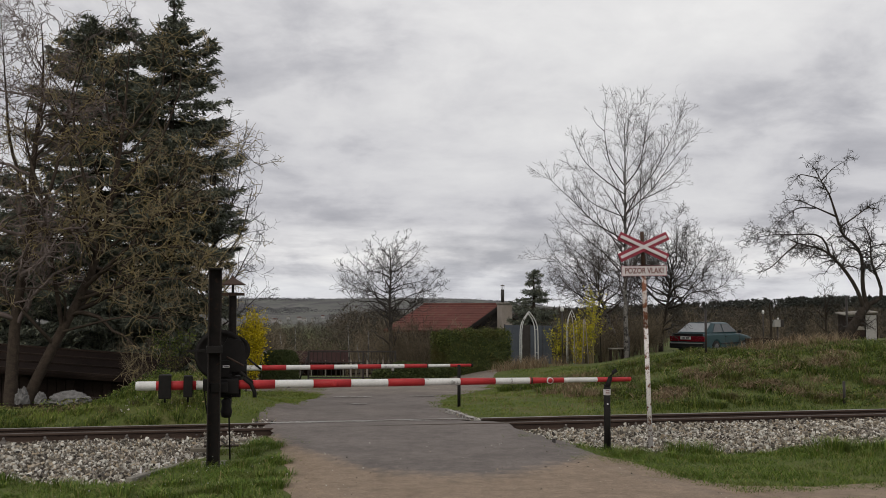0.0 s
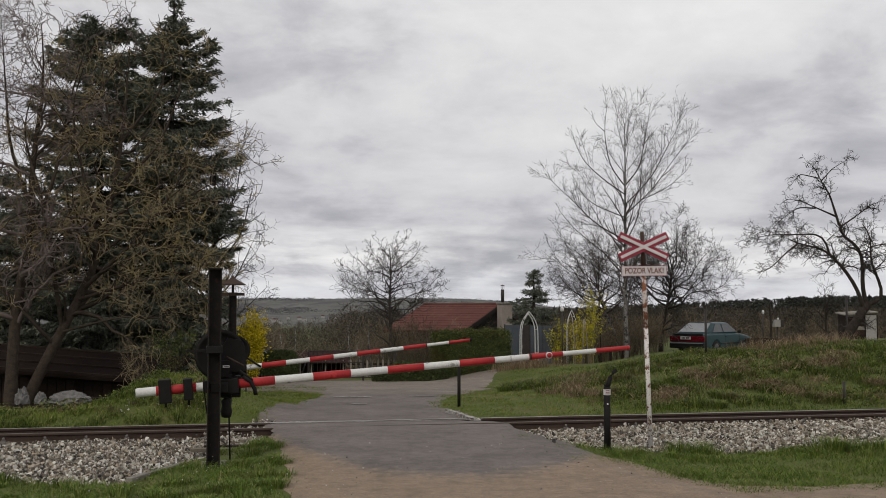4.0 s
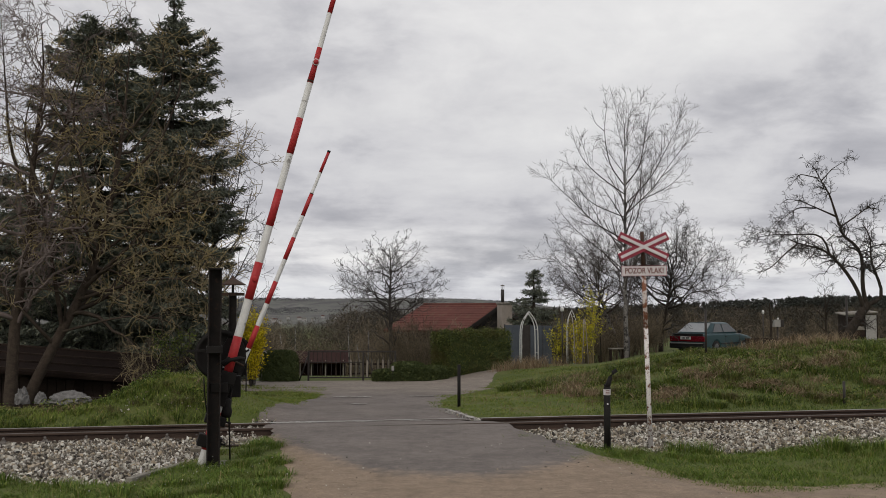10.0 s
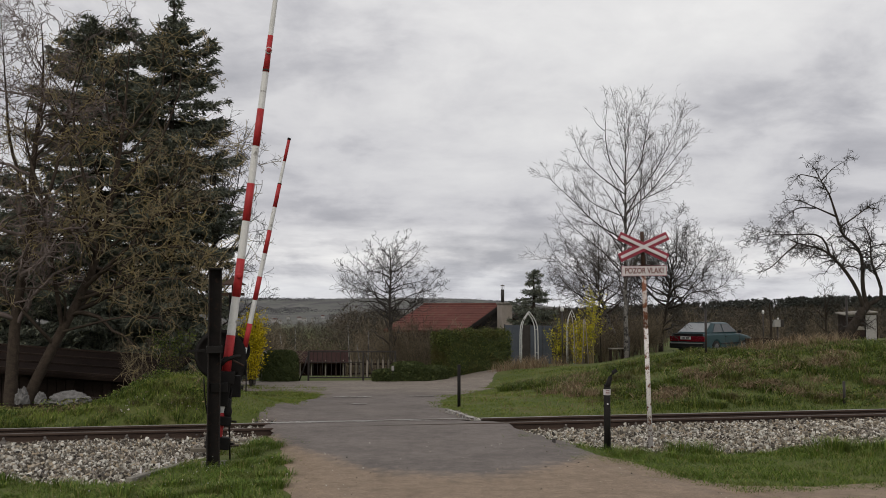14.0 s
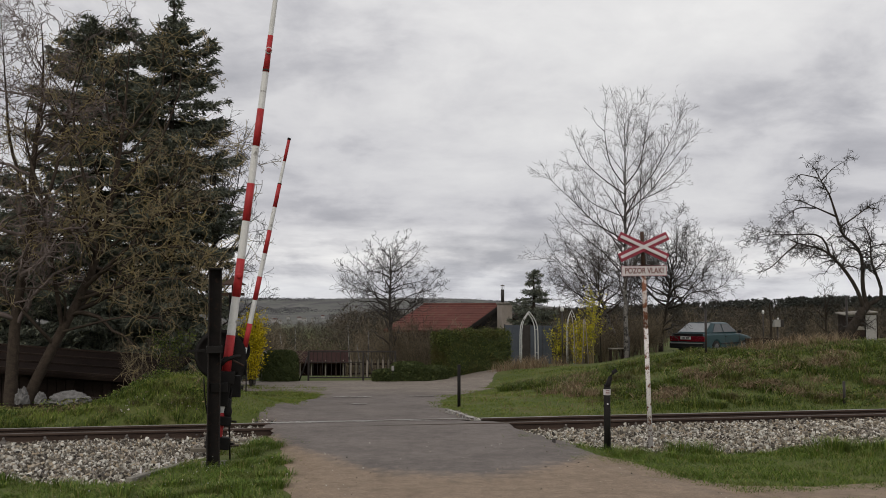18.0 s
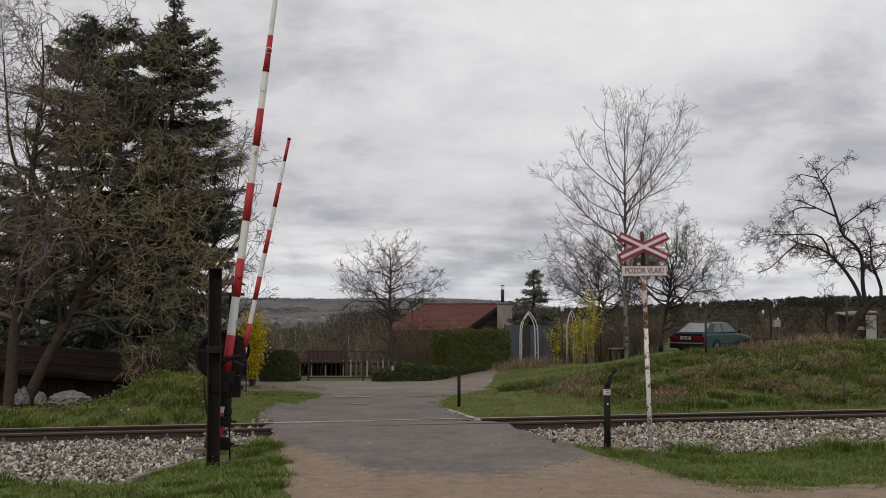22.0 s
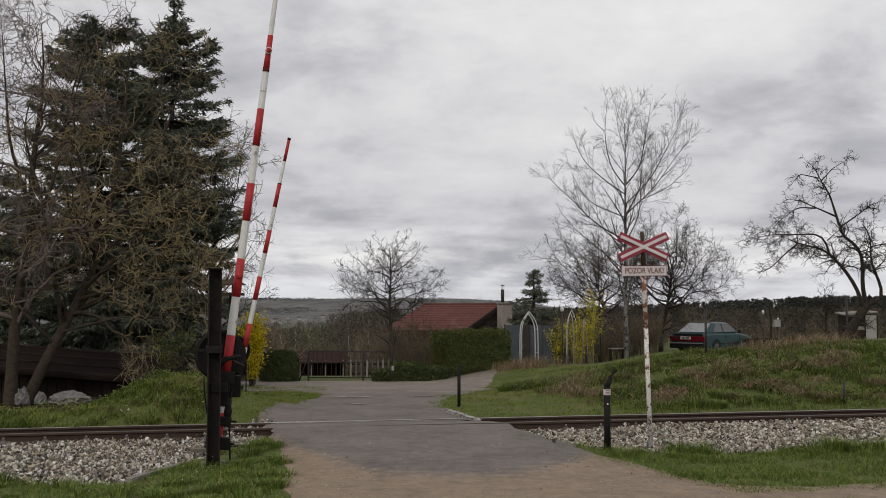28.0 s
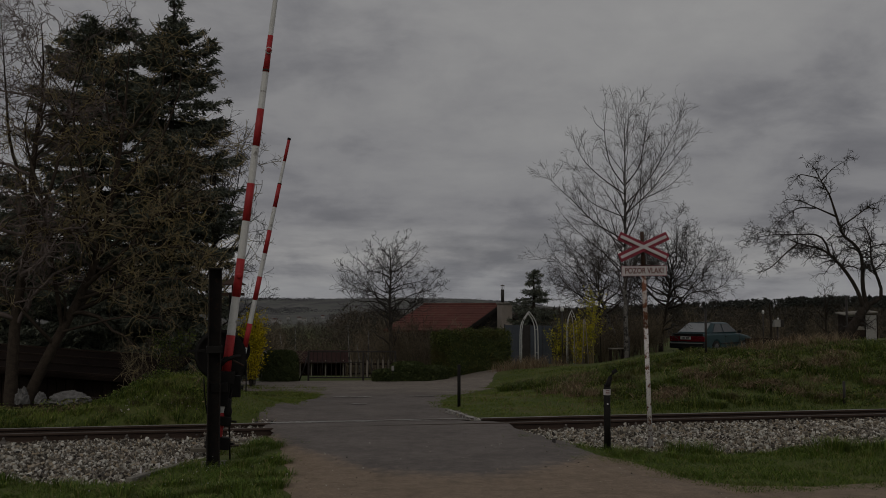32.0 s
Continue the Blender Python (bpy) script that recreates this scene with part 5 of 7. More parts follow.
def spruce(at, high, profile, seed, label, whorls=30, lean=0.0):
    rng = np.random.default_rng(seed)
    t = thing("spruce", pose(*at), label, "tree", "spruces")
    trunk = [(np.stack([resample([(0, 0, -0.8), (lean * 0.3, 0, high * 0.4), (lean, 0, high)], 12)]), np.linspace(0.2, 0.012, 12)[None], 8)]
    v, f = tubes(trunk)
    part("trunk", quick_mesh("trunk", v, f, True), BARK_DARK, t)
    tips, dirs, limbs = [], [], []
    for wi in range(whorls):
        u = 0.02 + 0.97 * (wi / (whorls - 1)) ** 1.02
        z = u * high
        reach = np.interp(u, *profile)
        cx = lean * u
        for _ in range(7 if high < 6 else 20 if u < 0.28 else 16 if u < 0.5 else 12 if u < 0.86 or reach > 0.9 else 6):
            a = rng.uniform(0, 2 * np.pi)
            z = u * high + rng.uniform(-0.5, 0.5) * (1.0 if u < 0.5 else 0.8) * high / whorls
            r = reach * rng.uniform(0.62, 1.12)
            droop = 0.26 * r * (1.1 - u) + rng.uniform(-0.16, 0.10)
            k = 9
            s = np.linspace(0, 1, k)
            path = np.stack([cx + np.cos(a) * r * s, np.sin(a) * r * s, z + 0.25 * r * s * (u - 0.25) - droop * s ** 1.5 * 1.6 + 0.16 * r * s ** 4], -1)
            limbs.append(path)
            m = int((3 if high < 6 else 9 if u < 0.86 or reach > 0.9 else 2) + 20 * r)
            q = rng.uniform(0.12, 1.0, m)
            i = np.clip((q * (k - 1)).astype(int), 0, k - 2)
            w = (q * (k - 1) - i)[:, None]
            base = path[i] * (1 - w) + path[i + 1] * w
            fwd = unit(path[i + 1] - path[i])
            sideways = np.stack([-np.sin(a) * np.ones(m), np.cos(a) * np.ones(m), np.zeros(m)], -1)
            width = (0.46 * r * np.sin(np.pi * np.clip(q, 0.05, 0.97)) ** 0.7 * 0.6 + 0.05) * rng.uniform(-1, 1, m)
            tips.append(base + sideways * width[:, None] + fwd * np.abs(width)[:, None] * 0.35 + np.array([0, 0, -1]) * np.abs(width)[:, None] * 0.22)
            dirs.append(unit(fwd + sideways * np.sign(width)[:, None] * 0.7 + np.array([0, 0, -0.35])))
    limbs = np.stack(limbs)
    v, f = tubes([(limbs, np.repeat(np.linspace(0.025, 0.006, limbs.shape[1])[None], len(limbs), 0), 4)])
    part("bough_wood", quick_mesh("bough_wood", v, f, True), BARK_DARK, t)["kind"] = "stuff"
    v, f = needles_mesh(rng, np.concatenate(tips), np.concatenate(dirs), 0.15 if high > 6 else 0.12)
    part("crown", quick_mesh("crown", v, f), NEEDLES, t)


def shrub_mesh(seed, high, spread, stems, levels=2, smallest=0.007):
    rng = np.random.default_rng(seed)
    limbs = []
    for _ in range(stems):
        a, r = rng.uniform(0, 6.28), spread * rng.uniform(0.3, 1.0)
        h = high * rng.uniform(0.6, 1.0)
        limbs.append(([(0.15 * math.cos(a), 0.15 * math.sin(a), -0.2), (0.45 * r * math.cos(a), 0.45 * r * math.sin(a), h * 0.5), (r * math.cos(a), r * math.sin(a), h)], 0.03, 0.008))
    lv = [dict(per=3.6, start=0.2, lean=(38, 14), length=(0.42, 0.12), up=0.08, wiggle=0.18, thin=0.6, sides=3, steps=5, most=1.3),
          dict(per=3.0, start=0.1, lean=(38, 14), length=(0.45, 0.12), up=0.05, wiggle=0.2, thin=0.6, sides=3, steps=4, least=0.2, most=0.7)][:levels]
    return tubes(branch_out(rng, limbs, lv, smallest))


BIRCH = birch()
round_tree()
spreading_tree()
middle_tree()
leaning_tree()
mossy_tree()
edge_tree()
spruce((-8.15, 30.2, -0.7), 12.6, ((0.0, 0.3, 0.46, 0.56, 0.7, 0.8, 0.845, 0.875, 0.94, 1.0), (2.1, 2.1, 2.0, 1.85, 1.6, 1.38, 0.95, 0.30, 0.2, 0.05)), 3, "tall dark spruce with drooping boughs and a thin top", 22, 0.05)
spruce((-10.45, 30.8, -0.7), 10.9, ((0.0, 0.3, 0.6, 0.8, 0.92, 0.97, 1.0), (2.4, 2.4, 2.3, 2.2, 2.0, 1.7, 0.9)), 4, "broad dark spruce with drooping boughs", 19)
spruce((-13.0, 31.5, -0.7), 7.0, ((0.0, 0.3, 0.6, 0.8, 0.92, 1.0), (2.2, 2.1, 1.6, 1.1, 0.7, 0.1)), 6, "shorter dark spruce with dense low boughs", 14)
spruce((3.7, 41.5, -0.6), 4.0, ((0.0, 0.3, 0.6, 0.85, 1.0), (1.7, 1.45, 1.0, 0.42, 0.06)), 7, "small young spruce behind the garden fence", 12)

# ---------------------------------------------------------------- grass
LEFT_EDGE = ((-6, 9, 10.5, 12, 13.8, 15.2, 17.2, 18.4, 19.8, 20.6, 22.6, 24.6, 26.6, 27.3, 28.5, 29.2, 31.5), (-1.0, -1.25, -1.4, -1.62, -2.0, -2.35, -3.02, -3.05, -3.42, -3.28, -3.12, -3.02, -2.95, -3.6, -5.0, -8.5, -9.0))
RIGHT_EDGE = ((-6, 10.7, 12, 13.9, 15.3, 17.4, 18.6, 21.2, 23.5, 25.5, 27.3, 29, 31.5, 33.2, 37), (3.2, 3.2, 2.4, 1.85, 1.6, 1.12, 0.5, -0.22, -0.35, -0.2, 0.5, 1.1, 1.7, 2.2, 2.6))


def blades(name, x, y, z, h, wide, rng, lean=0.5):
    n = len(x)
    a = rng.uniform(0, 2 * np.pi, n)
    side = np.stack([np.cos(a), np.sin(a), np.zeros(n)], -1) * wide[:, None]
    b = rng.uniform(0, 2 * np.pi, n)
    bend = np.stack([np.cos(b), np.sin(b), np.zeros(n)], -1) * (h * lean * rng.uniform(0.2, 1.2, n))[:, None]
    p = np.stack([x, y, z - 0.015], -1)
    up = np.array([0, 0, 1.0])
    mid = p + bend * 0.35 + up * (h * 0.62)[:, None]
    tip = p + bend + up * h[:, None] * 0.96
    v = np.stack([p - side, p + side, mid - side * 0.75, mid + side * 0.75, tip], 1).reshape(-1, 3)
    i = 5 * np.arange(n)[:, None]
    f = np.stack([i + [0, 1, 3], i + [0, 3, 2], i + [2, 3, 4]], 1).reshape(-1, 3)
    return quick_mesh(name, v, f)


def build_grass():
    rng = np.random.default_rng(77)
    # verges before the track
    n = 230000
    x, y = rng.uniform(-7, 9.5, n), rng.uniform(9.2, 16.8, n)
    s = across(x, y)
    jag = 0.20 * wobble(x, y, 1.9) + 0.17 * wobble(x, y, 5.7, 0.8) + rng.normal(0, 0.09, n)
    lane_edge = 10.75 + (x - 3.2) * 0.377
    # the verge's corner by the lane is rounded off
    corner = -np.log(np.exp(-4 * np.clip(x - np.interp(y, *RIGHT_EDGE) + 0.12, -5, 9)) + np.exp(-4 * np.clip(y - lane_edge + 0.05, -5, 9))) / 4
    ok = (s < ballast_end(x) + 0.1 + 1.6 * jag) & ((x < np.interp(y, *LEFT_EDGE) - 0.02 + jag) | (corner > jag * (1 + 1.1 * smooth(12.4, 11.2, y)) - 0.06 * smooth(12.0, 11.2, y)))
    x, y = x[ok], y[ok]
    tuft = np.clip(0.55 + 0.5 * wobble(x, y, 2.7) + 0.35 * wobble(x, y, 6.3, 1.1), 0.12, 1.4)
    edge = np.minimum(np.abs(x - np.interp(y, *LEFT_EDGE)), np.where(x > 0, np.minimum(np.abs(x - np.interp(y, *RIGHT_EDGE)), np.abs(y - 10.75 - (x - 3.2) * 0.377)), 9.0))
    near = smooth(0.0, 0.6, edge)
    thin = rng.random(len(x)) < 0.34 + 0.66 * smooth(0.0, 0.34, edge + 0.22 * wobble(x, y, 2.1, 0.5))
    x, y, tuft, near = x[thin], y[thin], tuft[thin], near[thin]
    h = (0.024 + 0.075 * tuft * (0.25 + 0.75 * near)) * rng.uniform(0.5, 1.3, len(x))
    bare = np.exp(-((x + 3.0) / 0.42) ** 2 - ((y - 13.6) / 0.6) ** 2)
    h = h * (1 - 0.65 * bare)
    ob = part("verge_grass", blades("verge_grass", x, y, ground_level(x, y), h, rng.uniform(0.0022, 0.0048, len(x)), rng, 1.5), GRASS_NEAR)
    tagged(ob, "tufts of lush spring grass on the verges", "grass", kind="stuff")
    # bank, mound and the corners beyond the track
    n = 400000
    x, y = rng.uniform(-14, 19, n), rng.uniform(17.5, 37, n)
    s = across(x, y)
    jag = 0.2 * wobble(x, y, 2.3) + rng.normal(0, 0.08, n)
    ok = (s > 1.45 + 0.6 * jag) & (s < 13.5) & ((x < np.interp(y, *LEFT_EDGE) - 0.05 + jag) | (x > np.interp(y, *RIGHT_EDGE) + 0.05 + jag))
    ok &= ~((x < 2.6) & (y > 33.0)) & ~((x < -3) & (y > 26.5))
    x, y, s = x[ok], y[ok], s[ok]
    tuft = np.clip(0.5 + 0.55 * wobble(x, y, 1.9, 0.4) + 0.4 * wobble(x, y, 5.1, 2.0), 0.1, 1.5)
    lawn = 1 - 0.68 * (1 - smooth(1.5, 5.0, x)) * smooth(-4.8, -3.9, x)
    h = (0.035 + 0.105 * tuft) * rng.uniform(0.5, 1.3, len(x)) * lawn * np.where(lawn < 0.6, np.where(x < -2.4, 1.25, 0.5), 1.0)
    kept = (x < 3.2 + 0.4 * wobble(x, y, 1.9)) & (s < 8.5) | (rng.random(len(x)) < np.clip(0.62 + 0.8 * wobble(x, y, 1.5, 1.9), 0.12, 1.0))
    x, y, s, h = x[kept], y[kept], s[kept], h[kept]
    green = (x < 3.0 + 0.4 * wobble(x, y, 1.9)) & (s < 8.0 - 1.2 * np.clip(x, 0, 4))
    ob = part("lawn_grass", blades("lawn_grass", x[green], y[green], ground_level(x[green], y[green]), h[green], rng.uniform(0.005, 0.009, int(green.sum())), rng, 0.8), LAWN)
    tagged(ob, "short bright green grass beyond the track", "grass", kind="stuff")
    x, y, h = x[~green], y[~green], h[~green]
    ob = part("bank_grass", blades("bank_grass", x, y, ground_level(x, y), h, rng.uniform(0.004, 0.0075, len(x)), rng, 1.0), GRASS)
    tagged(ob, "rough green and yellowing grass on the bank", "grass", kind="stuff")
    # close-cropped grass on both sides of the lane beyond the track
    n = 110000
    x, y = rng.uniform(-9.5, 4.5, n), rng.uniform(19.2, 33.5, n)
    jag = 0.15 * wobble(x, y, 2.3) + rng.normal(0, 0.08, n)
    ok = (across(x, y) > 1.5 + 0.5 * jag) & ((x < np.interp(y, *LEFT_EDGE) - 0.03 + jag) & (y < 27.5) | (x < -3.2) & (y > 26) & (y < 30.5) & (wobble(x, y * 2, 1.3, 0.7) + rng.normal(0, 0.25, n) > 0.1) | (x > np.interp(y, *RIGHT_EDGE) + 0.03 + jag))
    x, y = x[ok], y[ok]
    h = rng.uniform(0.02, 0.06, len(x)) * np.clip(0.9 + 0.5 * wobble(x, y, 2.9), 0.4, 1.5) * np.where((x < -3.2) & (y > 26), 1.6, np.where(x < -2.4, 1.15, 1.0))
    ob = part("short_grass", blades("short_grass", x, y, ground_level(x, y), h, rng.uniform(0.005, 0.010, len(x)), rng, 1.0), LAWN)
    tagged(ob, "close-cropped yellowish green grass beside the lane", "grass", kind="stuff")
    # dry tufts
    spots = [(2.9, 25.6, 0.5, 60), (3.3, 27.0, 0.7, 90), (2.6, 24.4, 0.35, 150), (3.1, 24.1, 0.35, 150), (4.2, 23.8, 0.4, 140), (5.9, 24.2, 0.5, 220),
             (6.2, 23.6, 0.3, 120), (7.2, 24.6, 0.4, 150), (9.9, 28.4, 0.7, 220), (10.6, 28.7, 0.6, 220), (11.1, 28.2, 0.5, 160), (9.2, 27.9, 0.5, 140), (10.2, 24.9, 0.3, 110), (11.0, 24.0, 0.3, 110),
             (8.3, 26.2, 0.4, 130), (12.6, 27.2, 0.5, 130), (-4.7, 20.0, 0.3, 40), (-7.2, 19.6, 0.4, 30), (4.9, 22.3, 0.3, 90), (8.0, 22.9, 0.3, 90),
             (1.95, 33.9, 0.4, 120), (2.35, 34.4, 0.5, 150), (2.9, 34.0, 0.4, 130), (3.3, 33.9, 0.5, 130), (3.9, 34.4, 0.4, 80), (6.9, 25.4, 0.5, 110), (9.6, 22.7, 0.35, 90), (8.8, 24.2, 0.4, 90), (4.8, 22.2, 0.4, 90), (3.1, 23.7, 0.4, 110),
             (11.5, 34.0, 0.7, 110), (12.3, 34.3, 0.7, 110), (13.0, 34.5, 0.6, 80),
             (3.28, 25.1, 0.7, 420), (3.35, 23.6, 0.5, 260), (3.3, 27.4, 0.9, 380), (2.8, 34.8, 0.8, 420), (1.6, 36.1, 0.6, 200),
             (8.9, 29.8, 0.8, 160), (9.7, 30.0, 0.9, 240), (10.5, 30.2, 0.9, 260), (11.3, 30.6, 0.9, 220), (12.1, 31.0, 0.8, 140)]
    mats = [(6.2, 24.5, 0.28, 420), (6.05, 24.9, 0.22, 240), (4.9, 22.6, 0.42, 420), (5.25, 23.2, 0.3, 260), (6.9, 24.8, 0.45, 380), (7.2, 23.5, 0.35, 300), (7.55, 23.7, 0.3, 260), (7.8, 23.0, 0.4, 220),
            (9.4, 25.4, 0.5, 420), (9.8, 25.8, 0.35, 260), (10.05, 23.8, 0.2, 260), (10.3, 26.5, 0.5, 260), (8.5, 22.4, 0.3, 160), (8.3, 25.2, 0.5, 220), (7.3, 25.7, 0.5, 220), (11.2, 25.0, 0.4, 260)]
    xs, ys, hs = [], [], []
    for cx, cy, r, k in spots:
        xs.append(rng.normal(cx, r * 0.45, k))
        ys.append(rng.normal(cy, r * 0.35, k))
        hs.append(rng.uniform(0.07, 0.26, k) * (0.8 + 0.5 * r) * (1.6 if cy > 29.5 else 1.0))
    k = 3800
    x, y = rng.uniform(0.5, 16, k), rng.uniform(20, 31, k)
    s = across(x, y)
    ok = (s > 2.2) & (s < 11) & (x > np.interp(y, *RIGHT_EDGE) + 0.4) & (wobble(x, y, 1.3, 3.0) + 0.5 * wobble(x, y, 3.9) > 0.35)
    xs.append(x[ok])
    ys.append(y[ok])
    hs.append(rng.uniform(0.05, 0.24, int(ok.sum())))
    x, y, h = np.concatenate(xs), np.concatenate(ys), np.concatenate(hs)
    mx, my, mh = [], [], []
    for cx, cy, r, k in mats:
        mx.append(rng.normal(cx, r * 0.6, k))
        my.append(rng.normal(cy, r * 0.4, k))
        mh.append(rng.uniform(0.06, 0.16, k))
    mx, my, mh = np.concatenate(mx), np.concatenate(my), np.concatenate(mh)
    ob = part("matted_grass", blades("matted_grass", mx, my, ground_level(mx, my) + 0.08, mh, rng.uniform(0.005, 0.009, len(mx)), rng, 2.2), STRAW)
    tagged(ob, "flattened brown mats of dead grass on the bank", "grass", kind="stuff")
    ob = part("dry_grass", blades("dry_grass", x, y, ground_level(x, y), h, rng.uniform(0.004, 0.008, len(x)), rng, 1.1), STRAW)
    tagged(ob, "bleached dry grass tufts left from last year", "grass", kind="stuff")


build_grass()


def tussocks():
    """Dense clumps: taller grass leaning out from a middle."""
    rng = np.random.default_rng(79)

    def clumps(name, spots, k, high, wide, material, label):
        m = len(spots)
        c = np.repeat(np.arange(m), k)
        size = rng.uniform(0.6, 1.35, m)[c]
        a, r = rng.uniform(0, 2 * np.pi, m * k), np.sqrt(rng.random(m * k)) * 0.13 * size
        x, y = spots[c, 0] + r * np.cos(a), spots[c, 1] + r * np.sin(a)
        h = high * size * rng.uniform(0.5, 1.15, m * k)
        z = ground_level(x, y)
        out = np.stack([np.cos(a), np.sin(a), np.zeros_like(a)], -1) * (h * rng.uniform(0.25, 1.15, m * k))[:, None]
        side = np.stack([-np.sin(a), np.cos(a), np.zeros_like(a)], -1) * (wide * rng.uniform(0.7, 1.3, m * k))[:, None]
        p = np.stack([x, y, z - 0.02], -1)
        up = np.array([0, 0, 1.0])
        mid = p + out * 0.35 + up * (h * 0.7)[:, None]
        tip = p + out + up * (h * 0.85)[:, None]
        v = np.stack([p - side, p + side, mid - side * 0.8, mid + side * 0.8, tip], 1).reshape(-1, 3)
        i = 5 * np.arange(m * k)[:, None]
        f = np.stack([i + [0, 1, 3], i + [0, 3, 2], i + [2, 3, 4]], 1).reshape(-1, 3)
        tagged(part(name, quick_mesh(name, v, f), material), label, "grass", kind="stuff")
    n = 3400
    x, y = rng.uniform(1.0, 17, n), rng.uniform(20, 31, n)
    s = across(x, y)
    ok = (s > 2.4) & (s < 11) & (x > np.interp(y, *RIGHT_EDGE) + 0.8) & (x > 4.2 - 0.45 * (y - 21)) & (wobble(x, y, 1.7, 0.3) + rng.normal(0, 0.35, n) > -0.1)
    clumps("bank_tussocks", np.stack([x[ok], y[ok]], -1), 70, 0.20, 0.0048, GRASS, "uneven tussocks of long grass on the bank")
    x, y = rng.uniform(-12, -3.2, 900), rng.uniform(18.0, 23.5, 900)
    ok = (across(x, y) > 1.5) & (x < np.interp(y, *LEFT_EDGE) - 0.5) & (x < -4.3)
    clumps("mound_tussocks", np.stack([x[ok], y[ok]], -1), 60, 0.13, 0.005, GRASS, "tussocks of grass on the low mound")
    x = rng.uniform(2.3, 9.0, 620)
    y = rng.uniform(11.0, 16.6, 620)
    s = across(x, y)
    ok = (s < ballast_end(x) + 0.1) & (s > ballast_end(x) - 1.0) & (x > np.interp(y, *RIGHT_EDGE) + 0.2) & (wobble(x, y, 1.9, 0.9) + rng.normal(0, 0.3, 620) > -0.1)
    x2, y2 = rng.uniform(-6.5, -1.8, 260), rng.uniform(10.0, 15.0, 260)
    s2 = across(x2, y2)
    ok2 = ~((x2 > -4.0) & (x2 < -2.7) & (y2 > 11.9) & (y2 < 13.9)) & (s2 < ballast_end(x2) + 0.05) & (x2 < np.interp(y2, *LEFT_EDGE) - 0.12)
    spots = np.concatenate([np.stack([x[ok], y[ok]], -1), np.stack([x2[ok2], y2[ok2]], -1)])
    clumps("verge_tussocks", spots, 130, 0.125, 0.0032, GRASS_NEAR, "thick bright green grass tussocks beside the ballast")

    # taller dark clumps where the verge meets the ballast
    x = np.concatenate([rng.uniform(2.9, 3.8, 12), rng.uniform(5.0, 8.6, 36)])
    s = ballast_end(x) + rng.uniform(-0.55, 0.0, len(x))
    y = 18.0 + TRACK_TAN * x + s / TRACK_COS
    ok = wobble(x, y, 1.2, 0.4) + rng.normal(0, 0.3, len(x)) > -0.3
    clumps("tall_tussocks", np.stack([x[ok], y[ok]], -1), 110, 0.22, 0.0034, GRASS_NEAR, "taller dark green tussocks against the ballast")


tussocks()


def tiny_flowers():
    rng = np.random.default_rng(78)
    n = 110
    x, y = rng.uniform(-4.5, -1.4, n), rng.uniform(10, 13.6, n)
    ok = x < np.interp(y, *LEFT_EDGE) - 0.15
    x2, y2 = rng.uniform(-9, -4, n), rng.uniform(19.6, 21.8, n)
    x, y = np.concatenate([x[ok], x2]), np.concatenate([y[ok], y2])
    spots = np.stack([x, y, ground_level(x, y) + rng.uniform(0.05, 0.13, len(x))], -1)
    ob = part("small_flowers", stones("small_flowers", spots, rng.uniform(0.003, 0.006, len(x)), PLASTIC_WHITE, rng), PLASTIC_WHITE)
    tagged(ob, "scattered tiny white wild flowers in the grass", "flowers", kind="stuff")


tiny_flowers()

# ---------------------------------------------------------------- shrubs and hedges


def leaf_cloud(rng, centres, size, flat=0.0):
    """Single small leaves as lozenges at points."""
    n = len(centres)
    t = unit(rng.normal(size=(n, 3)) * np.array([1, 1, 1 - flat]))
    w = unit(np.cross(t, rng.normal(size=(n, 3))))
    ln = size * rng.uniform(0.6, 1.4, (n, 1))
    v = np.stack([centres - t * ln, centres + w * ln * 0.5, centres + t * ln, centres - w * ln * 0.5], 1).reshape(-1, 3)
    return v, np.arange(4 * n).reshape(-1, 4)


def weeds():
    """Low broad-leaved weeds among the grass."""
    rng = np.random.default_rng(64)
    x, y = rng.uniform(3.0, 17, 420), rng.uniform(20.5, 29, 420)
    s = across(x, y)
    ok = (s > 2.1) & (s < 9.5) & (x > 4.6 - 0.4 * (y - 21)) & (wobble(x, y, 0.9, 2.2) + rng.normal(0, 0.4, 420) > 0.0)
    x2, y2 = rng.uniform(-9.0, -4.2, 22), rng.uniform(19.3, 21.0, 22)
    x, y = np.concatenate([x[ok], x2]), np.concatenate([y[ok], y2])
    n, k = len(x), 75
    size = np.repeat(rng.uniform(0.5, 1.3, n), k)
    c = np.stack([np.repeat(x, k) + rng.normal(0, 0.13, n * k) * size, np.repeat(y, k) + rng.normal(0, 0.13, n * k) * size, np.zeros(n * k)], -1)
    c[:, 2] = ground_level(c[:, 0], c[:, 1]) + rng.uniform(0.02, 0.20, n * k) * size
    v, f = leaf_cloud(rng, c, 0.026, 0.5)
    tagged(part("low_weeds", quick_mesh("low_weeds", v, f), GRASS), "low broad-leaved green weeds on the bank", "weeds", kind="stuff")


weeds()


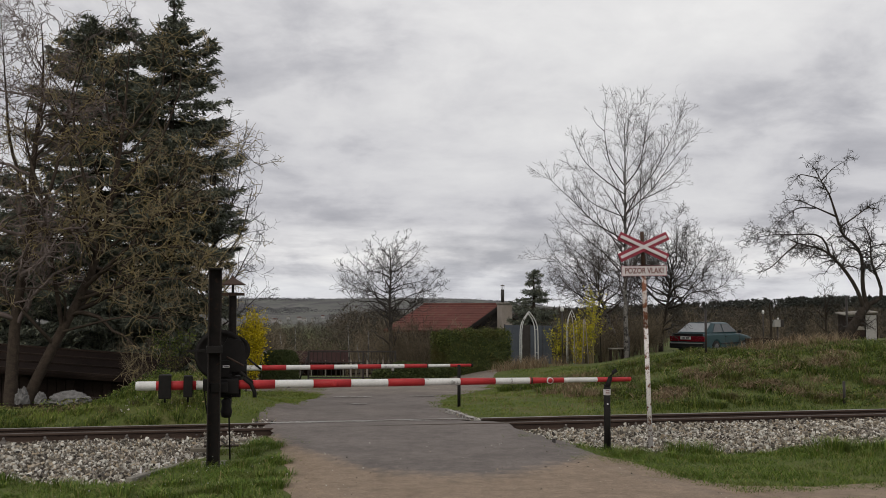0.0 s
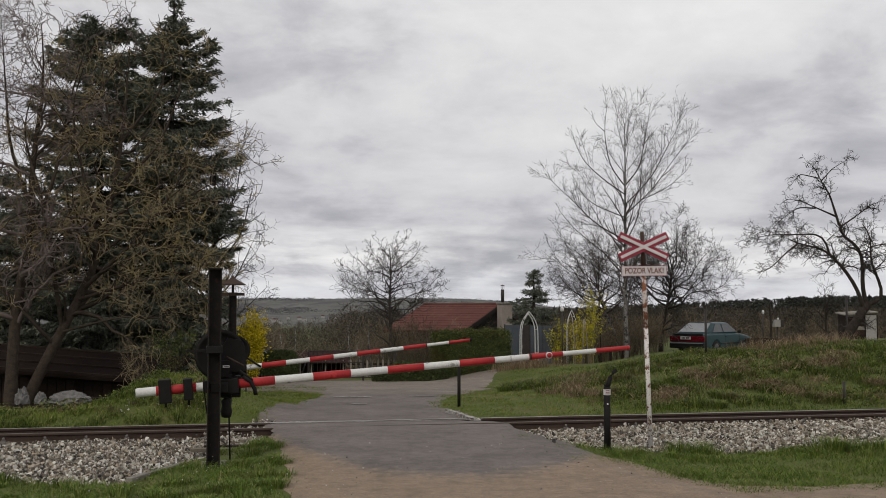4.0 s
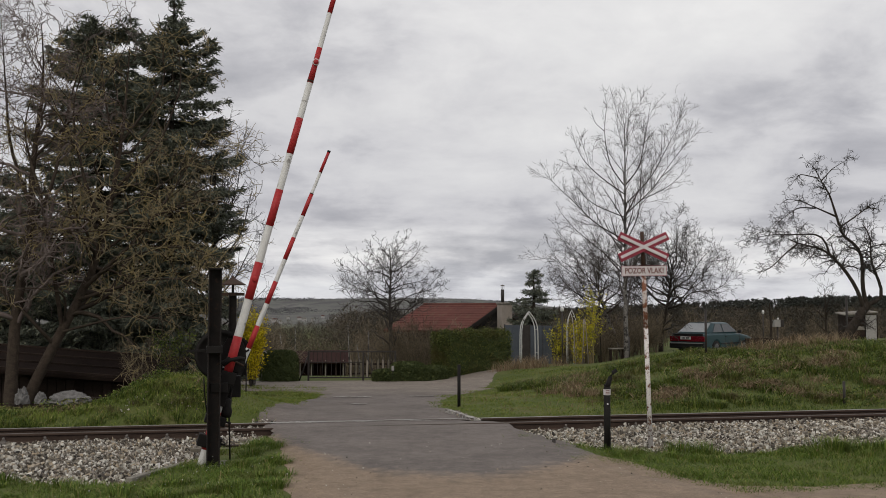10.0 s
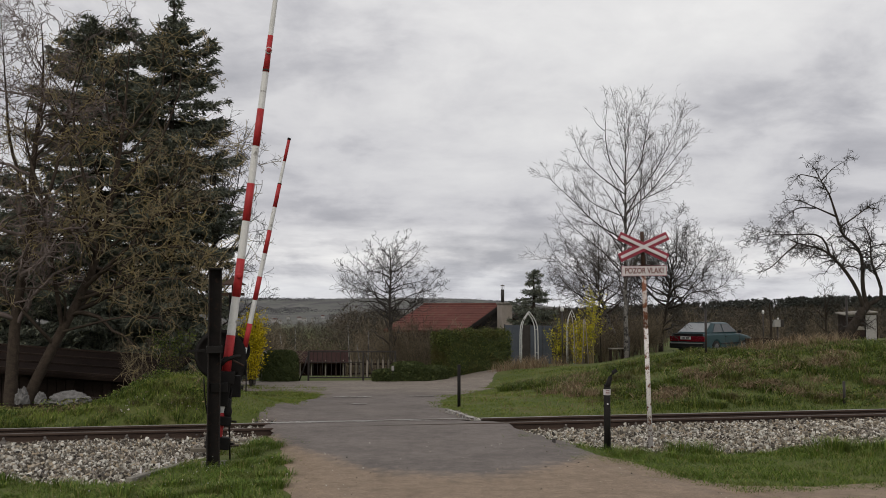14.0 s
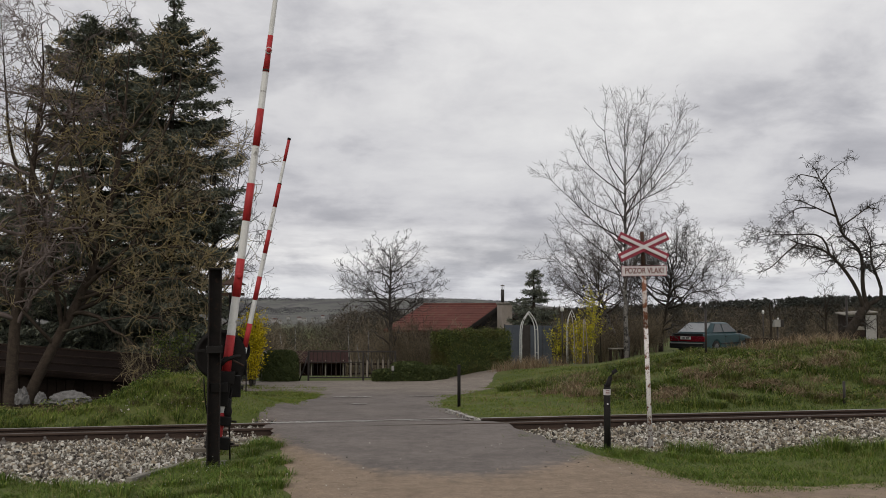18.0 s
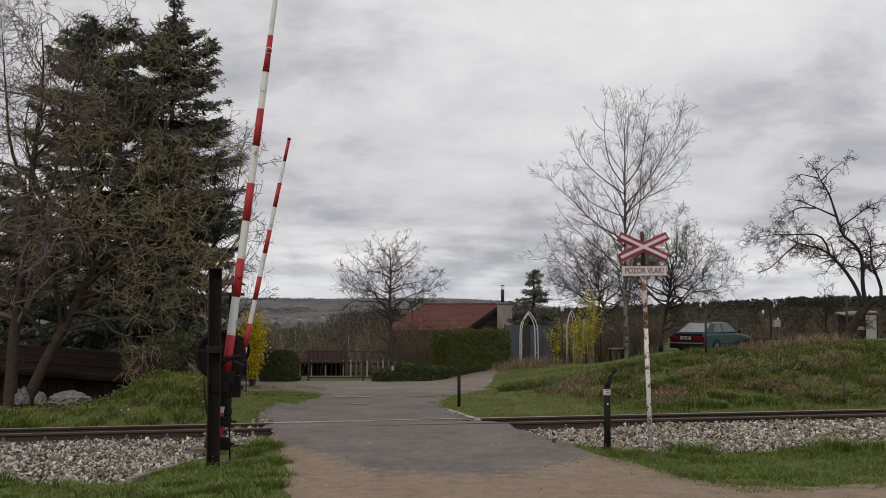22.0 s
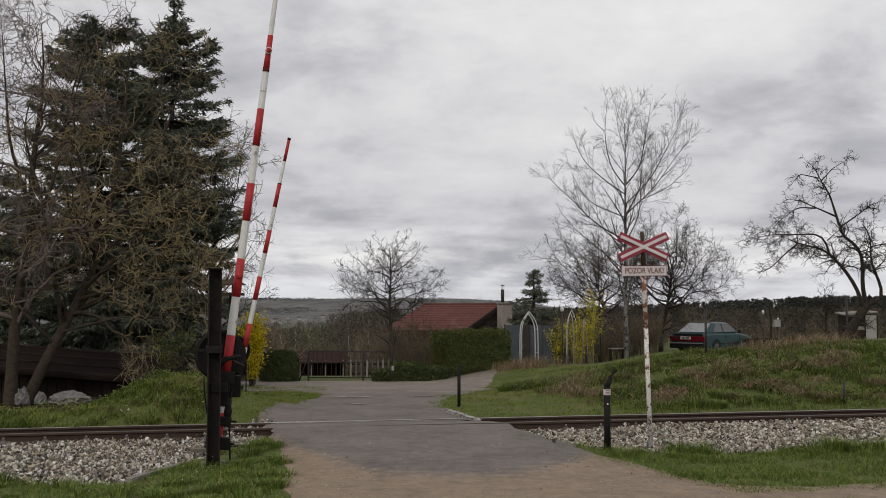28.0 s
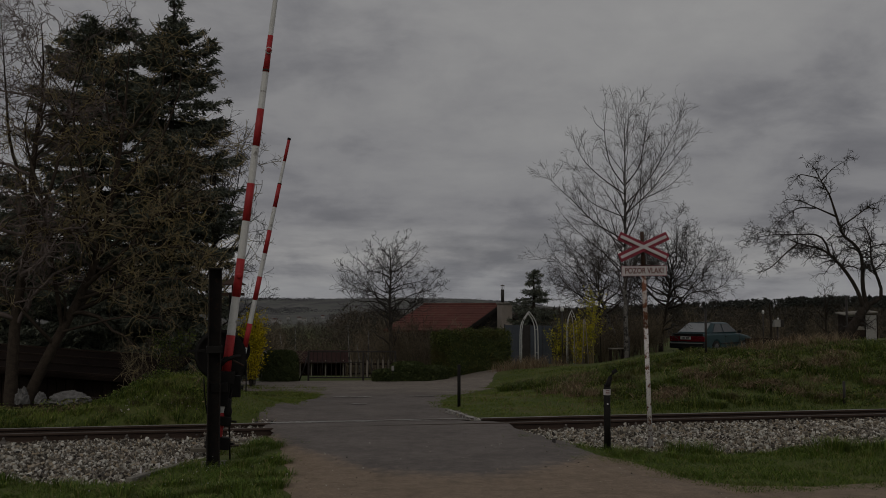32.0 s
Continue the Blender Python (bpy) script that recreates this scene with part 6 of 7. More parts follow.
def hedge(at, size, turn, leaf, count, leaf_size, label, seed, ragged=0.10, rounded=False):
    rng = np.random.default_rng(seed)
    sx, sy, sz = size

    def bulge(q):
        """Takes the corners off the block."""
        a, b, c = q[:, 0] / (sx / 2), q[:, 1] / (sy / 2), (q[:, 2] - sz * 0.35) / (sz * 0.65)
        c = np.maximum(c, 0.0)
        k = 1.0 / np.maximum((np.abs(a) ** 4 + np.abs(b) ** 4 + c ** 4) ** (1 / 4), 1.0)
        return np.stack([q[:, 0] * k, q[:, 1] * k, np.where(q[:, 2] > sz * 0.35, sz * 0.35 + (q[:, 2] - sz * 0.35) * k, q[:, 2])], -1)
    t = thing("hedge", pose(*at, 0, 0, turn), label, "hedge")
    core = box((0, 0, sz * 0.47, sx * 0.93, sy * 0.86, sz * 0.93))
    bmesh.ops.subdivide_edges(core, edges=list(core.edges), cuts=6, use_grid_fill=True)
    for v in core.verts:
        v.co += Vector(rng.normal(0, 0.035, 3))
        if rounded:
            v.co = Vector(bulge(np.array([v.co]))[0] * 0.95)
    part("inner_growth", core, YEW_LEAF, t)
    p = rng.uniform(-0.5, 0.5, (count, 3))
    face = rng.integers(0, 3, count)
    pick = rng.choice((-0.5, 0.5), count)
    p[np.arange(count), np.where(face == 0, 0, np.where(face == 1, 1, 2))] = pick
    p[face == 2, 2] = 0.5
    p = p * np.array([sx, sy, sz]) + np.array([0, 0, sz / 2])
    p[:, 2] += ragged * (wobble(p[:, 0] * 3, p[:, 1] * 3, 1.7) + rng.normal(0, 0.4, count)) * (p[:, 2] > sz * 0.8)
    p += rng.normal(0, 0.045, p.shape)
    if rounded:
        p = bulge(p)
    v, f = leaf_cloud(rng, p, leaf_size)
    part("foliage", quick_mesh("foliage", v, f), leaf, t)
    return t


hedge((0.98, 35.0, -0.42), (2.75, 0.9, 1.48), 38, HEDGE_LEAF, 34000, 0.027, "clipped dark green garden hedge beside the lane", 61)
hedge((-5.33, 33.3, -0.42), (1.22, 0.85, 0.99), 0, YEW_LEAF, 9000, 0.026, "small dark clipped evergreen bush by the gate", 62, 0.10, True)
for k, (bx, by, bw, bh) in enumerate(((-1.85, 33.35, 0.9, 0.36), (-1.15, 33.5, 1.15, 0.60), (-0.35, 33.4, 1.0, 0.48))):
    hedge((bx, by, -0.42), (bw, 0.8, bh), 10 * k, YEW_LEAF, 4200, 0.034, "low sprawling evergreen shrub under the hedge", 63 + k, 0.20, True)


def forsythia(at, high, spread, stems, flowers, seed, label, leaf, second=None):
    rng = np.random.default_rng(seed)
    t = thing("forsythia", pose(*at), label, "shrub", "forsythia shrubs")
    limbs = []
    for _ in range(stems):
        a, r, h = rng.uniform(0, 6.28), spread * rng.uniform(0.2, 1.0), high * rng.uniform(0.6, 1.0)
        limbs.append(([(0.08 * math.cos(a), 0.08 * math.sin(a), -0.2), (0.5 * r * math.cos(a), 0.5 * r * math.sin(a), 0.55 * h), (r * math.cos(a), r * math.sin(a), h)], 0.014, 0.005))
    g = branch_out(rng, limbs, [dict(per=3.5, start=0.2, lean=(32, 12), length=(0.35, 0.1), up=0.06, wiggle=0.12, thin=0.7, sides=3, steps=5, most=0.8)], 0.004)
    v, f = tubes(g)
    part("stem_growth", quick_mesh("stem_growth", v, f, True), BARK_MOSS if high > 1.8 and spread > 0.3 and stems < 20 else BARK_GREY, t)["kind"] = "stuff"
    pts = np.concatenate([q[0][:, 1:].reshape(-1, 3) for q in g])
    pick = pts[rng.integers(0, len(pts), flowers)] + rng.normal(0, 0.035, (flowers, 3))
    pick = pick[pick[:, 2] > 0.05 * high]
    v, f = leaf_cloud(rng, pick, 0.03)
    part("blossom", quick_mesh("blossom", v, f), leaf, t, "bright yellow blossom")
    if second:
        pick = pts[rng.integers(0, len(pts), flowers // 3)] + rng.normal(0, 0.05, (flowers // 3, 3))
        v, f = leaf_cloud(rng, pick, 0.03)
        part("foliage", quick_mesh("foliage", v, f), second, t)
    return t


forsythia((-5.6, 30.0, -0.25), 2.0, 0.38, 30, 8500, 71, "dense forsythia in full yellow blossom by the crossing", YELLOW)
forsythia((4.85, 36.8, -0.1), 1.9, 0.6, 11, 1900, 72, "loose forsythia with yellow blossom on a white arch", YOUNG_LEAF, YELLOW)
forsythia((4.25, 37.6, -0.1), 1.6, 0.5, 10, 1200, 73, "sparse forsythia with few yellow flowers by the fence", YOUNG_LEAF)
forsythia((5.35, 36.9, 0.1), 2.4, 0.32, 8, 1500, 74, "tall thin yellow-green shoots of a garden shrub", YOUNG_LEAF)
forsythia((-6.6, 24.5, 0.0), 1.35, 0.7, 18, 1300, 75, "low shrub with dull green young leaves", GRASS)


def bare_shrubs():
    rng = random.Random(9)
    meshes = []
    for s, (h, w, k) in enumerate(((3.0, 1.3, 11), (3.6, 1.6, 10), (2.4, 1.4, 13), (4.2, 1.5, 9))):
        v, f = shrub_mesh(90 + s, h, w, k, 2, 0.009)
        me = quick_mesh("bare_shrub", v, f, True)
        me.materials.append(SCRUB)
        meshes.append(me)

    tall = (3.6, 4.3, 3.0, 4.9)

    def plant(x, y, k, scale, label, grp):
        room = 1.95 - rng.uniform(4, 22) * y / 1800 - float(ground_level(x, y))
        scale = min(scale, max(0.25, room / tall[k]))
        ob = part("bare_shrub", meshes[k], None)
        z = float(ground_level(x, y))
        ob.matrix_basis = Matrix.Translation((x, y, z)) @ Matrix.Rotation(rng.uniform(0, 6.28), 4, "Z") @ Matrix.Diagonal((scale, scale, scale * rng.uniform(0.9, 1.05), 1))
        tagged(ob, label, "shrub", grp)
    for i in range(62):
        y = rng.uniform(44, 92)
        x = rng.uniform(-0.215, 0.06) * y
        if y < 64 and -0.145 * y < x < -0.06 * y:
            y += 26
        plant(x, y, rng.randrange(4), rng.uniform(0.75, 1.15), "bare brownish shrub in the gardens below", "garden shrubs")
    for i in range(34):
        y = rng.uniform(46, 75)
        x = rng.uniform(0.06, 0.24) * y
        plant(x, y, rng.randrange(4), rng.uniform(0.6, 0.9), "bare grey-brown shrub behind the garden", "shrubs behind the bank")
    for i in range(24):
        y = rng.uniform(56, 80)
        x = rng.uniform(0.24, 0.45) * y
        plant(x, y, rng.randrange(4), rng.uniform(0.45, 0.7), "bare brown shrub at the allotments", "shrubs of the allotments")
    for i in range(44):
        y = rng.uniform(39.0, 46)
        x = rng.uniform(0.112, 0.212) * y
        plant(x, y, rng.randrange(4), rng.uniform(0.4, 0.62), "bare grey-brown shrub behind the garden", "shrubs behind the bank")
    for x, y, s in ((-7.1, 24.4, 0.42),):
        plant(x, y, rng.randrange(4), s, "thin bare bush with pale twigs under the spruces", "bushes under the spruces")
    for i in range(11):
        plant(rng.uniform(-3.2, -0.2), rng.uniform(40.0, 43.0), rng.randrange(4), rng.uniform(0.6, 0.9), "bare brown shrub in front of the cottage", "shrubs by the cottage")
    for x, y, s in ((-0.9, 36.5, 0.55), (-1.5, 37.4, 0.6), (-0.2, 37.2, 0.55)):
        plant(x, y, rng.randrange(4), s, "pale bare bush beside the hedge", "bushes beside the hedge")


bare_shrubs()


def small_trees():
    rng = np.random.default_rng(101)
    limbs = [([(0, 0, -0.3), (0.02, 0, 1.2), (0, 0, 2.3)], 0.06, 0.02), ([(0, 0, 1.1), (-0.5, 0, 1.6), (-0.95, 0, 1.75)], 0.03, 0.01), ([(0, 0, 1.2), (0.6, 0, 1.7), (1.0, 0, 1.7)], 0.03, 0.01), ([(0, 0, 1.5), (0.3, 0, 2.2), (0.35, 0, 2.5)], 0.025, 0.01)]
    lv = [dict(per=4.0, start=0.3, lean=(50, 16), length=(0.4, 0.12), up=0.05, wiggle=0.25, thin=0.6, sides=3, steps=5), dict(per=5.0, start=0.1, lean=(48, 16), length=(0.5, 0.14), up=0.03, wiggle=0.26, thin=0.6, sides=3, steps=4, least=0.12)]
    g = branch_out(rng, limbs, lv, 0.006)
    z = float(ground_level(15.0, 40.0))
    tree_thing("young_fruit_tree", (15.0, 40.0, z), "small bare fruit tree on the allotments", "tree", g, 1, BARK_DARK, BARK_DARK)
    limbs = [([(0, 0, -0.3), (0.02, 0, 0.9), (-0.03, 0, 1.75)], 0.07, 0.06), ([(0, 0, 1.2), (0.2, 0, 1.5), (0.22, 0, 1.75)], 0.04, 0.035), ([(0, 0, 1.5), (-0.16, 0, 1.7), (-0.18, 0, 1.95)], 0.03, 0.012)]
    g = branch_out(rng, limbs, [dict(per=2.0, start=0.5, lean=(30, 10), length=(0.25, 0.1), up=0.1, wiggle=0.2, thin=0.4, sides=3, steps=4)], 0.006)
    z = float(ground_level(12.85, 40.0))
    tree_thing("pollarded_tree", (12.85, 40.0, z), "cut-back trunk of a pollarded tree", "tree", g, 1, BARK_DARK, BARK_DARK)


small_trees()


def pale_stems():
    rng = random.Random(31)
    for i in range(8):
        y = rng.uniform(50, 70)
        x = rng.uniform(-0.17, -0.05) * y
        z = float(ground_level(x, y))
        top = max(0.8, 1.95 - rng.uniform(25, 70) * y / 1800 - z)
        t = thing("birch_sapling", pose(x, y, z), "slender pale birch stem in the gardens", "tree", "pale garden saplings")
        part("trunk", rod([(0, 0, -0.2), (rng.uniform(-0.1, 0.1), 0, top * 0.5), (rng.uniform(-0.25, 0.25), 0, top)], [0.05, 0.04, 0.015], 7), BARK_BIRCH, t)
        for k in range(4):
            s = rng.choice((-1, 1))
            part("branch", rod([(0, 0, top * (0.5 + 0.1 * k)), (s * 0.22, 0.05, top * (0.6 + 0.1 * k)), (s * 0.38, 0.1, top * (0.72 + 0.1 * k))], [0.016, 0.012, 0.006], 5), SCRUB, t)


pale_stems()


def far_woods():
    """Woods on the slopes: thin upright sprays, joined."""
    rng = np.random.default_rng(120)

    def sprays(x, y, z, high, wide, k, narrow, grain=1.0):
        n = len(x)
        u = rng.random((n, k)) ** 0.8
        a = rng.uniform(0, 2 * np.pi, (n, k))
        r = wide[:, None] * np.sqrt(rng.random((n, k))) * (np.sin(np.pi * (0.15 + 0.8 * u)) if not narrow else (1.05 - u))
        base = np.stack([x[:, None] + r * np.cos(a), y[:, None] + r * np.sin(a), z[:, None] + high[:, None] * u * 0.9], -1)
        d = np.stack([np.cos(a) * 0.5, np.sin(a) * 0.5, np.full_like(a, -0.35 if narrow else 0.5)], -1) + rng.normal(0, 0.3 if narrow else 0.5, (n, k, 3))
        d = unit(d)
        ln = (high[:, None] * grain * rng.uniform(0.045, 0.11, (n, k)))[..., None]
        w = unit(np.cross(d, rng.normal(size=d.shape))) * ln * (0.22 if narrow else 0.10 * grain ** 0.5)
        v = np.stack([base - w, base + w, base + d * ln], 2).reshape(-1, 3)
        return v, np.arange(len(v)).reshape(-1, 3)
    n = 820
    y = rng.uniform(100, 300, n)
    q = rng.uniform(-0.24, 0.50, n)
    x = q * y
    h = np.interp(q, (-0.24, -0.14, -0.11, -0.08, 0.0, 0.5), (5.3, 6.0, 7.5, 9.5, 8.9, 8.6)) * rng.uniform(0.8, 1.12, n)
    v, f = sprays(x, y, ground_level(x, y), h, h * 0.42, 520, False, 0.62)
    tagged(part("bare_woods", quick_mesh("bare_woods", v, f), WOODS), "bare brown woods on the slopes behind", "woods", kind="stuff")
    n = 560
    q = np.concatenate([rng.uniform(0.28, 0.5, 370), rng.uniform(0.10, 0.28, 180), rng.uniform(-0.2, 0.0, 10)])
    y = rng.uniform(230, 300, n)
    x = q * y
    h = rng.uniform(8.9, 9.9, n) * np.where(q < 0, 0.5, 1.0) + np.interp(q, (0.16, 0.24, 0.36, 0.5), (0.0, 0.9, 2.0, 2.4))
    v, f = sprays(x, y, ground_level(x, y), h, h * 0.24, 240, True, 0.75)
    tagged(part("conifer_woods", quick_mesh("conifer_woods", v, f), CONIFERS), "dark conifers along the wooded skyline", "woods", kind="stuff")
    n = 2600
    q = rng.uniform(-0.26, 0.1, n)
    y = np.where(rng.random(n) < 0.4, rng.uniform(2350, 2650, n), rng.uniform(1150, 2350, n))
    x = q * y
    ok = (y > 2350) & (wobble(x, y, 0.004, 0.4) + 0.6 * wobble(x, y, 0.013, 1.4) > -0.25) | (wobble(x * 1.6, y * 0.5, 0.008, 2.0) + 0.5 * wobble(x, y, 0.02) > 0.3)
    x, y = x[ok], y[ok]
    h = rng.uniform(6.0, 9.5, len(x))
    # these trees take the colour with the haze in it
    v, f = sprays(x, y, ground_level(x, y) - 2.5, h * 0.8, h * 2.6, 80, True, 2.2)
    tagged(part("hill_woods", quick_mesh("hill_woods", v, f), HAZED_WOOD), "dark strips of wood on the far hills, tinted with haze", "woods", kind="stuff")


far_woods()

# ---------------------------------------------------------------- buildings


def gabled_house(at, turn, length, width, eave, ridge, wall, roof, gable, label, overhang=0.35, detail=True):
    """Local x along the ridge, from the gable at x = 0 backwards."""
    t = thing("house", pose(*at, 0, 0, turn), label, "house")
    half = width / 2
    part("wall", box((length / 2, 0, eave / 2, length, width, eave)), wall, t)
    for x in (0.0, length):
        part("gable", turned(prism([(-half, 0), (half, 0), (0, ridge - eave - 0.02)], 0.12, axis="x"), pose(x + (0.06 if x == 0 else -0.06), 0, eave)), gable, t, "dark boarded gable")
    run = math.hypot(half + overhang, (ridge - eave) * (half + overhang) / half)
    tilt = math.degrees(math.atan2(ridge - eave, half))
    for sgn in (-1, 1):
        slope = part("roof", turned(box((0, 0, 0, length + 2 * overhang, run, 0.10), bevel=0.01), pose(0, 0, 0)), roof, t, "red tiled roof slope",
                     pose(length / 2, 0, ridge + 0.05) @ pose(0, 0, 0, -sgn * tilt, 0, 0) @ pose(0, sgn * run / 2, 0))
        if detail:
            rows = int(run / 0.3)
            for k in range(rows):
                part("tile_course", turned(box((0, 0, 0, length + 2 * overhang, 0.30, 0.014), bevel=0.004), pose(0, sgn * (run / 2 - (k + 0.5) * run / rows), 0.057, sgn * 1.4)), roof, slope)
        for x in (-overhang, length + overhang):
            part("barge_board", turned(box((0, 0, 0, 0.05, run, 0.16), bevel=0.006), pose(x - length / 2, 0, -0.04)), DARK_WOOD, slope)
    part("ridge_cap", rod([(-overhang, 0, ridge + 0.1), (length + overhang, 0, ridge + 0.1)], 0.07, 10), roof, t)
    return t


h = gabled_house((2.3, 45.9, -1.42), 148, 3.5, 5.8, 2.40, 3.42, SHED_WOOD, ROOF_RED, DARK_WOOD, "low garden cottage with red roof and dark gable", 0.3)
part("window_frame", box((-0.03, -1.1, 1.3, 0.06, 1.0, 1.0), bevel=0.01), PLASTIC_WHITE, h)
part("window_pane", box((-0.07, -1.1, 1.3, 0.02, 0.86, 0.86)), CAR_GLASS, h)


def chimney():
    t = thing("chimney", pose(2.70, 44.6, -1.3, 0, 0, 20), "pale rendered outside chimney with a dark stove pipe", "chimney")
    part("stack", box((0, 0, 1.7, 0.50, 0.55, 3.45), bevel=0.02), MASONRY, t)
    part("crown", box((0, 0, 3.44, 0.57, 0.62, 0.08), bevel=0.015), CONCRETE, t)
    part("pipe", rod([(-0.1, 0, 3.45), (-0.1, 0, 4.05)], 0.075, 14), GATE_METAL, t, "dark stove pipe")
    for k in range(3):
        a = k * 2.094
        part("cowl_strut", rod([(-0.1 + 0.07 * math.cos(a), 0.07 * math.sin(a), 4.03), (-0.1 + 0.07 * math.cos(a), 0.07 * math.sin(a), 4.22)], 0.008, 6), GREY_FIT, t)
    part("cowl", turned(lathe([(0.10, 0), (0.095, 0.02), (0.02, 0.06)], 14), pose(-0.1, 0, 4.2)), GREY_FIT, t)


chimney()


def garden_shed(at, turn, size, roof, label, posts=True):
    sx, sy, sz = size
    t = thing("shed", pose(*at, 0, 0, turn), label, "shed")
    part("wall", box((0, sy / 2 - 0.04, sz / 2, sx, 0.08, sz), (-sx / 2 + 0.04, 0, sz / 2, 0.08, sy - 0.16, sz), (sx / 2 - 0.04, 0, sz / 2, 0.08, sy - 0.16, sz)), SHED_WOOD, t)
    part("roof", turned(box((0, 0, 0, sx + 0.5, sy + 0.6, 0.07), bevel=0.01), pose(0, 0, sz + 0.16, 12)), roof, t, "brown sheet roof")
    if posts:
        for k in range(5):
            part("post", box((-sx / 2 + 0.1 + (k + 0.22 * math.sin(2.3 * k)) * (sx - 0.2) / 4, -sy / 2, sz / 2, 0.07 + 0.02 * (k % 2), 0.09, sz), bevel=0.008), SHED_WOOD if k % 2 else CONCRETE, t)
        part("back_board", box((0, 0.1, sz * 0.45, sx - 0.3, 0.06, sz * 0.85)), ROOF_BROWN, t)
    return t


garden_shed((-6.75, 60, -2.5), 4, (2.0, 2.2, 1.42), ROOF_BROWN, "open garden shed with a dull brown roof below the lane")
garden_shed((-8.8, 66, -2.9), -6, (3.0, 2.2, 1.5), ROOF_BROWN, "second brown-roofed garden shed among bare shrubs")


def lean_to():
    """A low boarded shed under the trees."""
    t = thing("boarded_shed", pose(-10.4, 26.3, -1.55, 0, 0, -3), "low dark boarded shed with a sagging brown roof", "shed")
    for k in range(24):
        part("board", box((-2.76 + k * 0.24, 0.0, 0.91 - 0.006 * k + 0.02 * math.sin(k * 2.1), 0.225, 0.03, 1.82 - 0.012 * k), bevel=0.004), SHED_WOOD, t)
    part("side_wall", box((2.83, 0.9, 0.80, 0.06, 1.76, 1.6)), SHED_WOOD, t)
    part("back_wall", box((0, 1.85, 0.85, 5.7, 0.06, 1.7)), SHED_WOOD, t)
    # the roof's colour includes the shade of the trees above
    part("roof", turned(box((0, 0, 0, 6.4, 2.8, 0.10), bevel=0.01), pose(0.1, 0.85, 2.06, 9, 4.0)), SHADED_FELT, t, "sagging brown roof")
    for k in range(4):
        part("roof_batten", turned(box((0, 0, 0, 6.4, 0.06, 0.05), bevel=0.006), pose(0.1, 0.85, 2.06, 9, 4.0) @ pose(0, -1.3 + 0.85 * k, 0.075)), SHED_WOOD, t)
    log = thing("timber_pile", pose(-8.6, 24.6, -0.62, 0, 0, 6), "dark old boards lying in a stack", "timber")
    for k in range(5):
        part("plank", box((0.1 * k, 0.1 * k, 0.05 + 0.075 * k, 3.2 - 0.2 * k, 0.35, 0.06), bevel=0.006), SHED_WOOD, log)


lean_to()


def crumpled(name, at, size, seed, label, material):
    rng = np.random.default_rng(seed)
    bm = bmesh.new()
    bmesh.ops.create_icosphere(bm, subdivisions=4, radius=1.0)
    for v in bm.verts:
        p = v.co.copy()
        k = 1 + 0.22 * noise.noise(p * 2.1 + Vector((seed, 0, 0))) + 0.16 * noise.noise(p * 5.0) + 0.10 * noise.noise(p * 11.0)
        v.co = Vector((p.x * size[0] * k, p.y * size[1] * k, max(-0.15, p.z) * size[2] * k))
    ob = part(name, bm, material)
    ob.matrix_basis = pose(*at)
    return tagged(ob, label, "sack", "pale sacks by the shed")


crumpled("plastic_sack", (-7.75, 21.2, 0.0), (0.44, 0.26, 0.22), 3, "crumpled grey-white plastic sheet on the ground", SACK)
crumpled("plastic_sack", (-8.75, 21.3, 0.0), (0.14, 0.16, 0.28), 8, "upright pale sack leaning by the shed", SACK)
crumpled("plastic_sack", (-8.35, 21.25, 0.0), (0.12, 0.12, 0.2), 12, "small pale sack by the shed", SACK)

# ---------------------------------------------------------------- garden fence, gate, arches


def bent_pipe():
    t = thing("bent_pipe", pose(-5.84, 33.0, -0.42), "thin white bent pipe beside the clipped bush", "pipe")
    part("tube", rod([(0, 0, -0.1), (0, 0, 0.86), (0.03, 0, 0.95), (0.09, 0, 0.97), (0.14, 0, 0.90)], 0.022, 8), HOUSE_WHITE, t)


bent_pipe()


def gate_fence():
    t = thing("garden_gate", pose(-4.42, 33.6, -0.44), "dark metal garden gate of thin upright bars", "gate")
    for x in (0.0, 1.80, 2.85):
        part("post", box((x, 0, 0.47, 0.06, 0.06, 1.0), bevel=0.008), GATE_METAL, t)
    part("top_rail", box((1.425, 0, 0.95, 2.79, 0.045, 0.045), bevel=0.006), GATE_METAL, t)
    part("middle_rail", box((0.9, 0, 0.60, 1.74, 0.025, 0.025), bevel=0.004), GATE_METAL, t)
    part("bottom_rail", box((1.425, 0, 0.10, 2.79, 0.04, 0.04), bevel=0.006), GATE_METAL, t)
    for k in range(1, 25):
        x = k * 0.15 if k < 12 else 1.80 + (k - 12) * 0.088
        if k != 12 and x < 2.83:
            part("bar", rod([(x, 0, 0.1), (x + 0.004 * math.sin(k * 2.3), 0, 0.93)], 0.009, 6, False), GATE_METAL, t)
    part("brace", rod([(-0.30, 0.0, 0.0), (0.0, 0.0, 0.85)], 0.024, 8), GATE_METAL, t)
    part("cross_brace", rod([(1.84, -0.02, 0.90), (2.22, -0.02, 0.12)], 0.016, 8), GATE_METAL, t)


gate_fence()


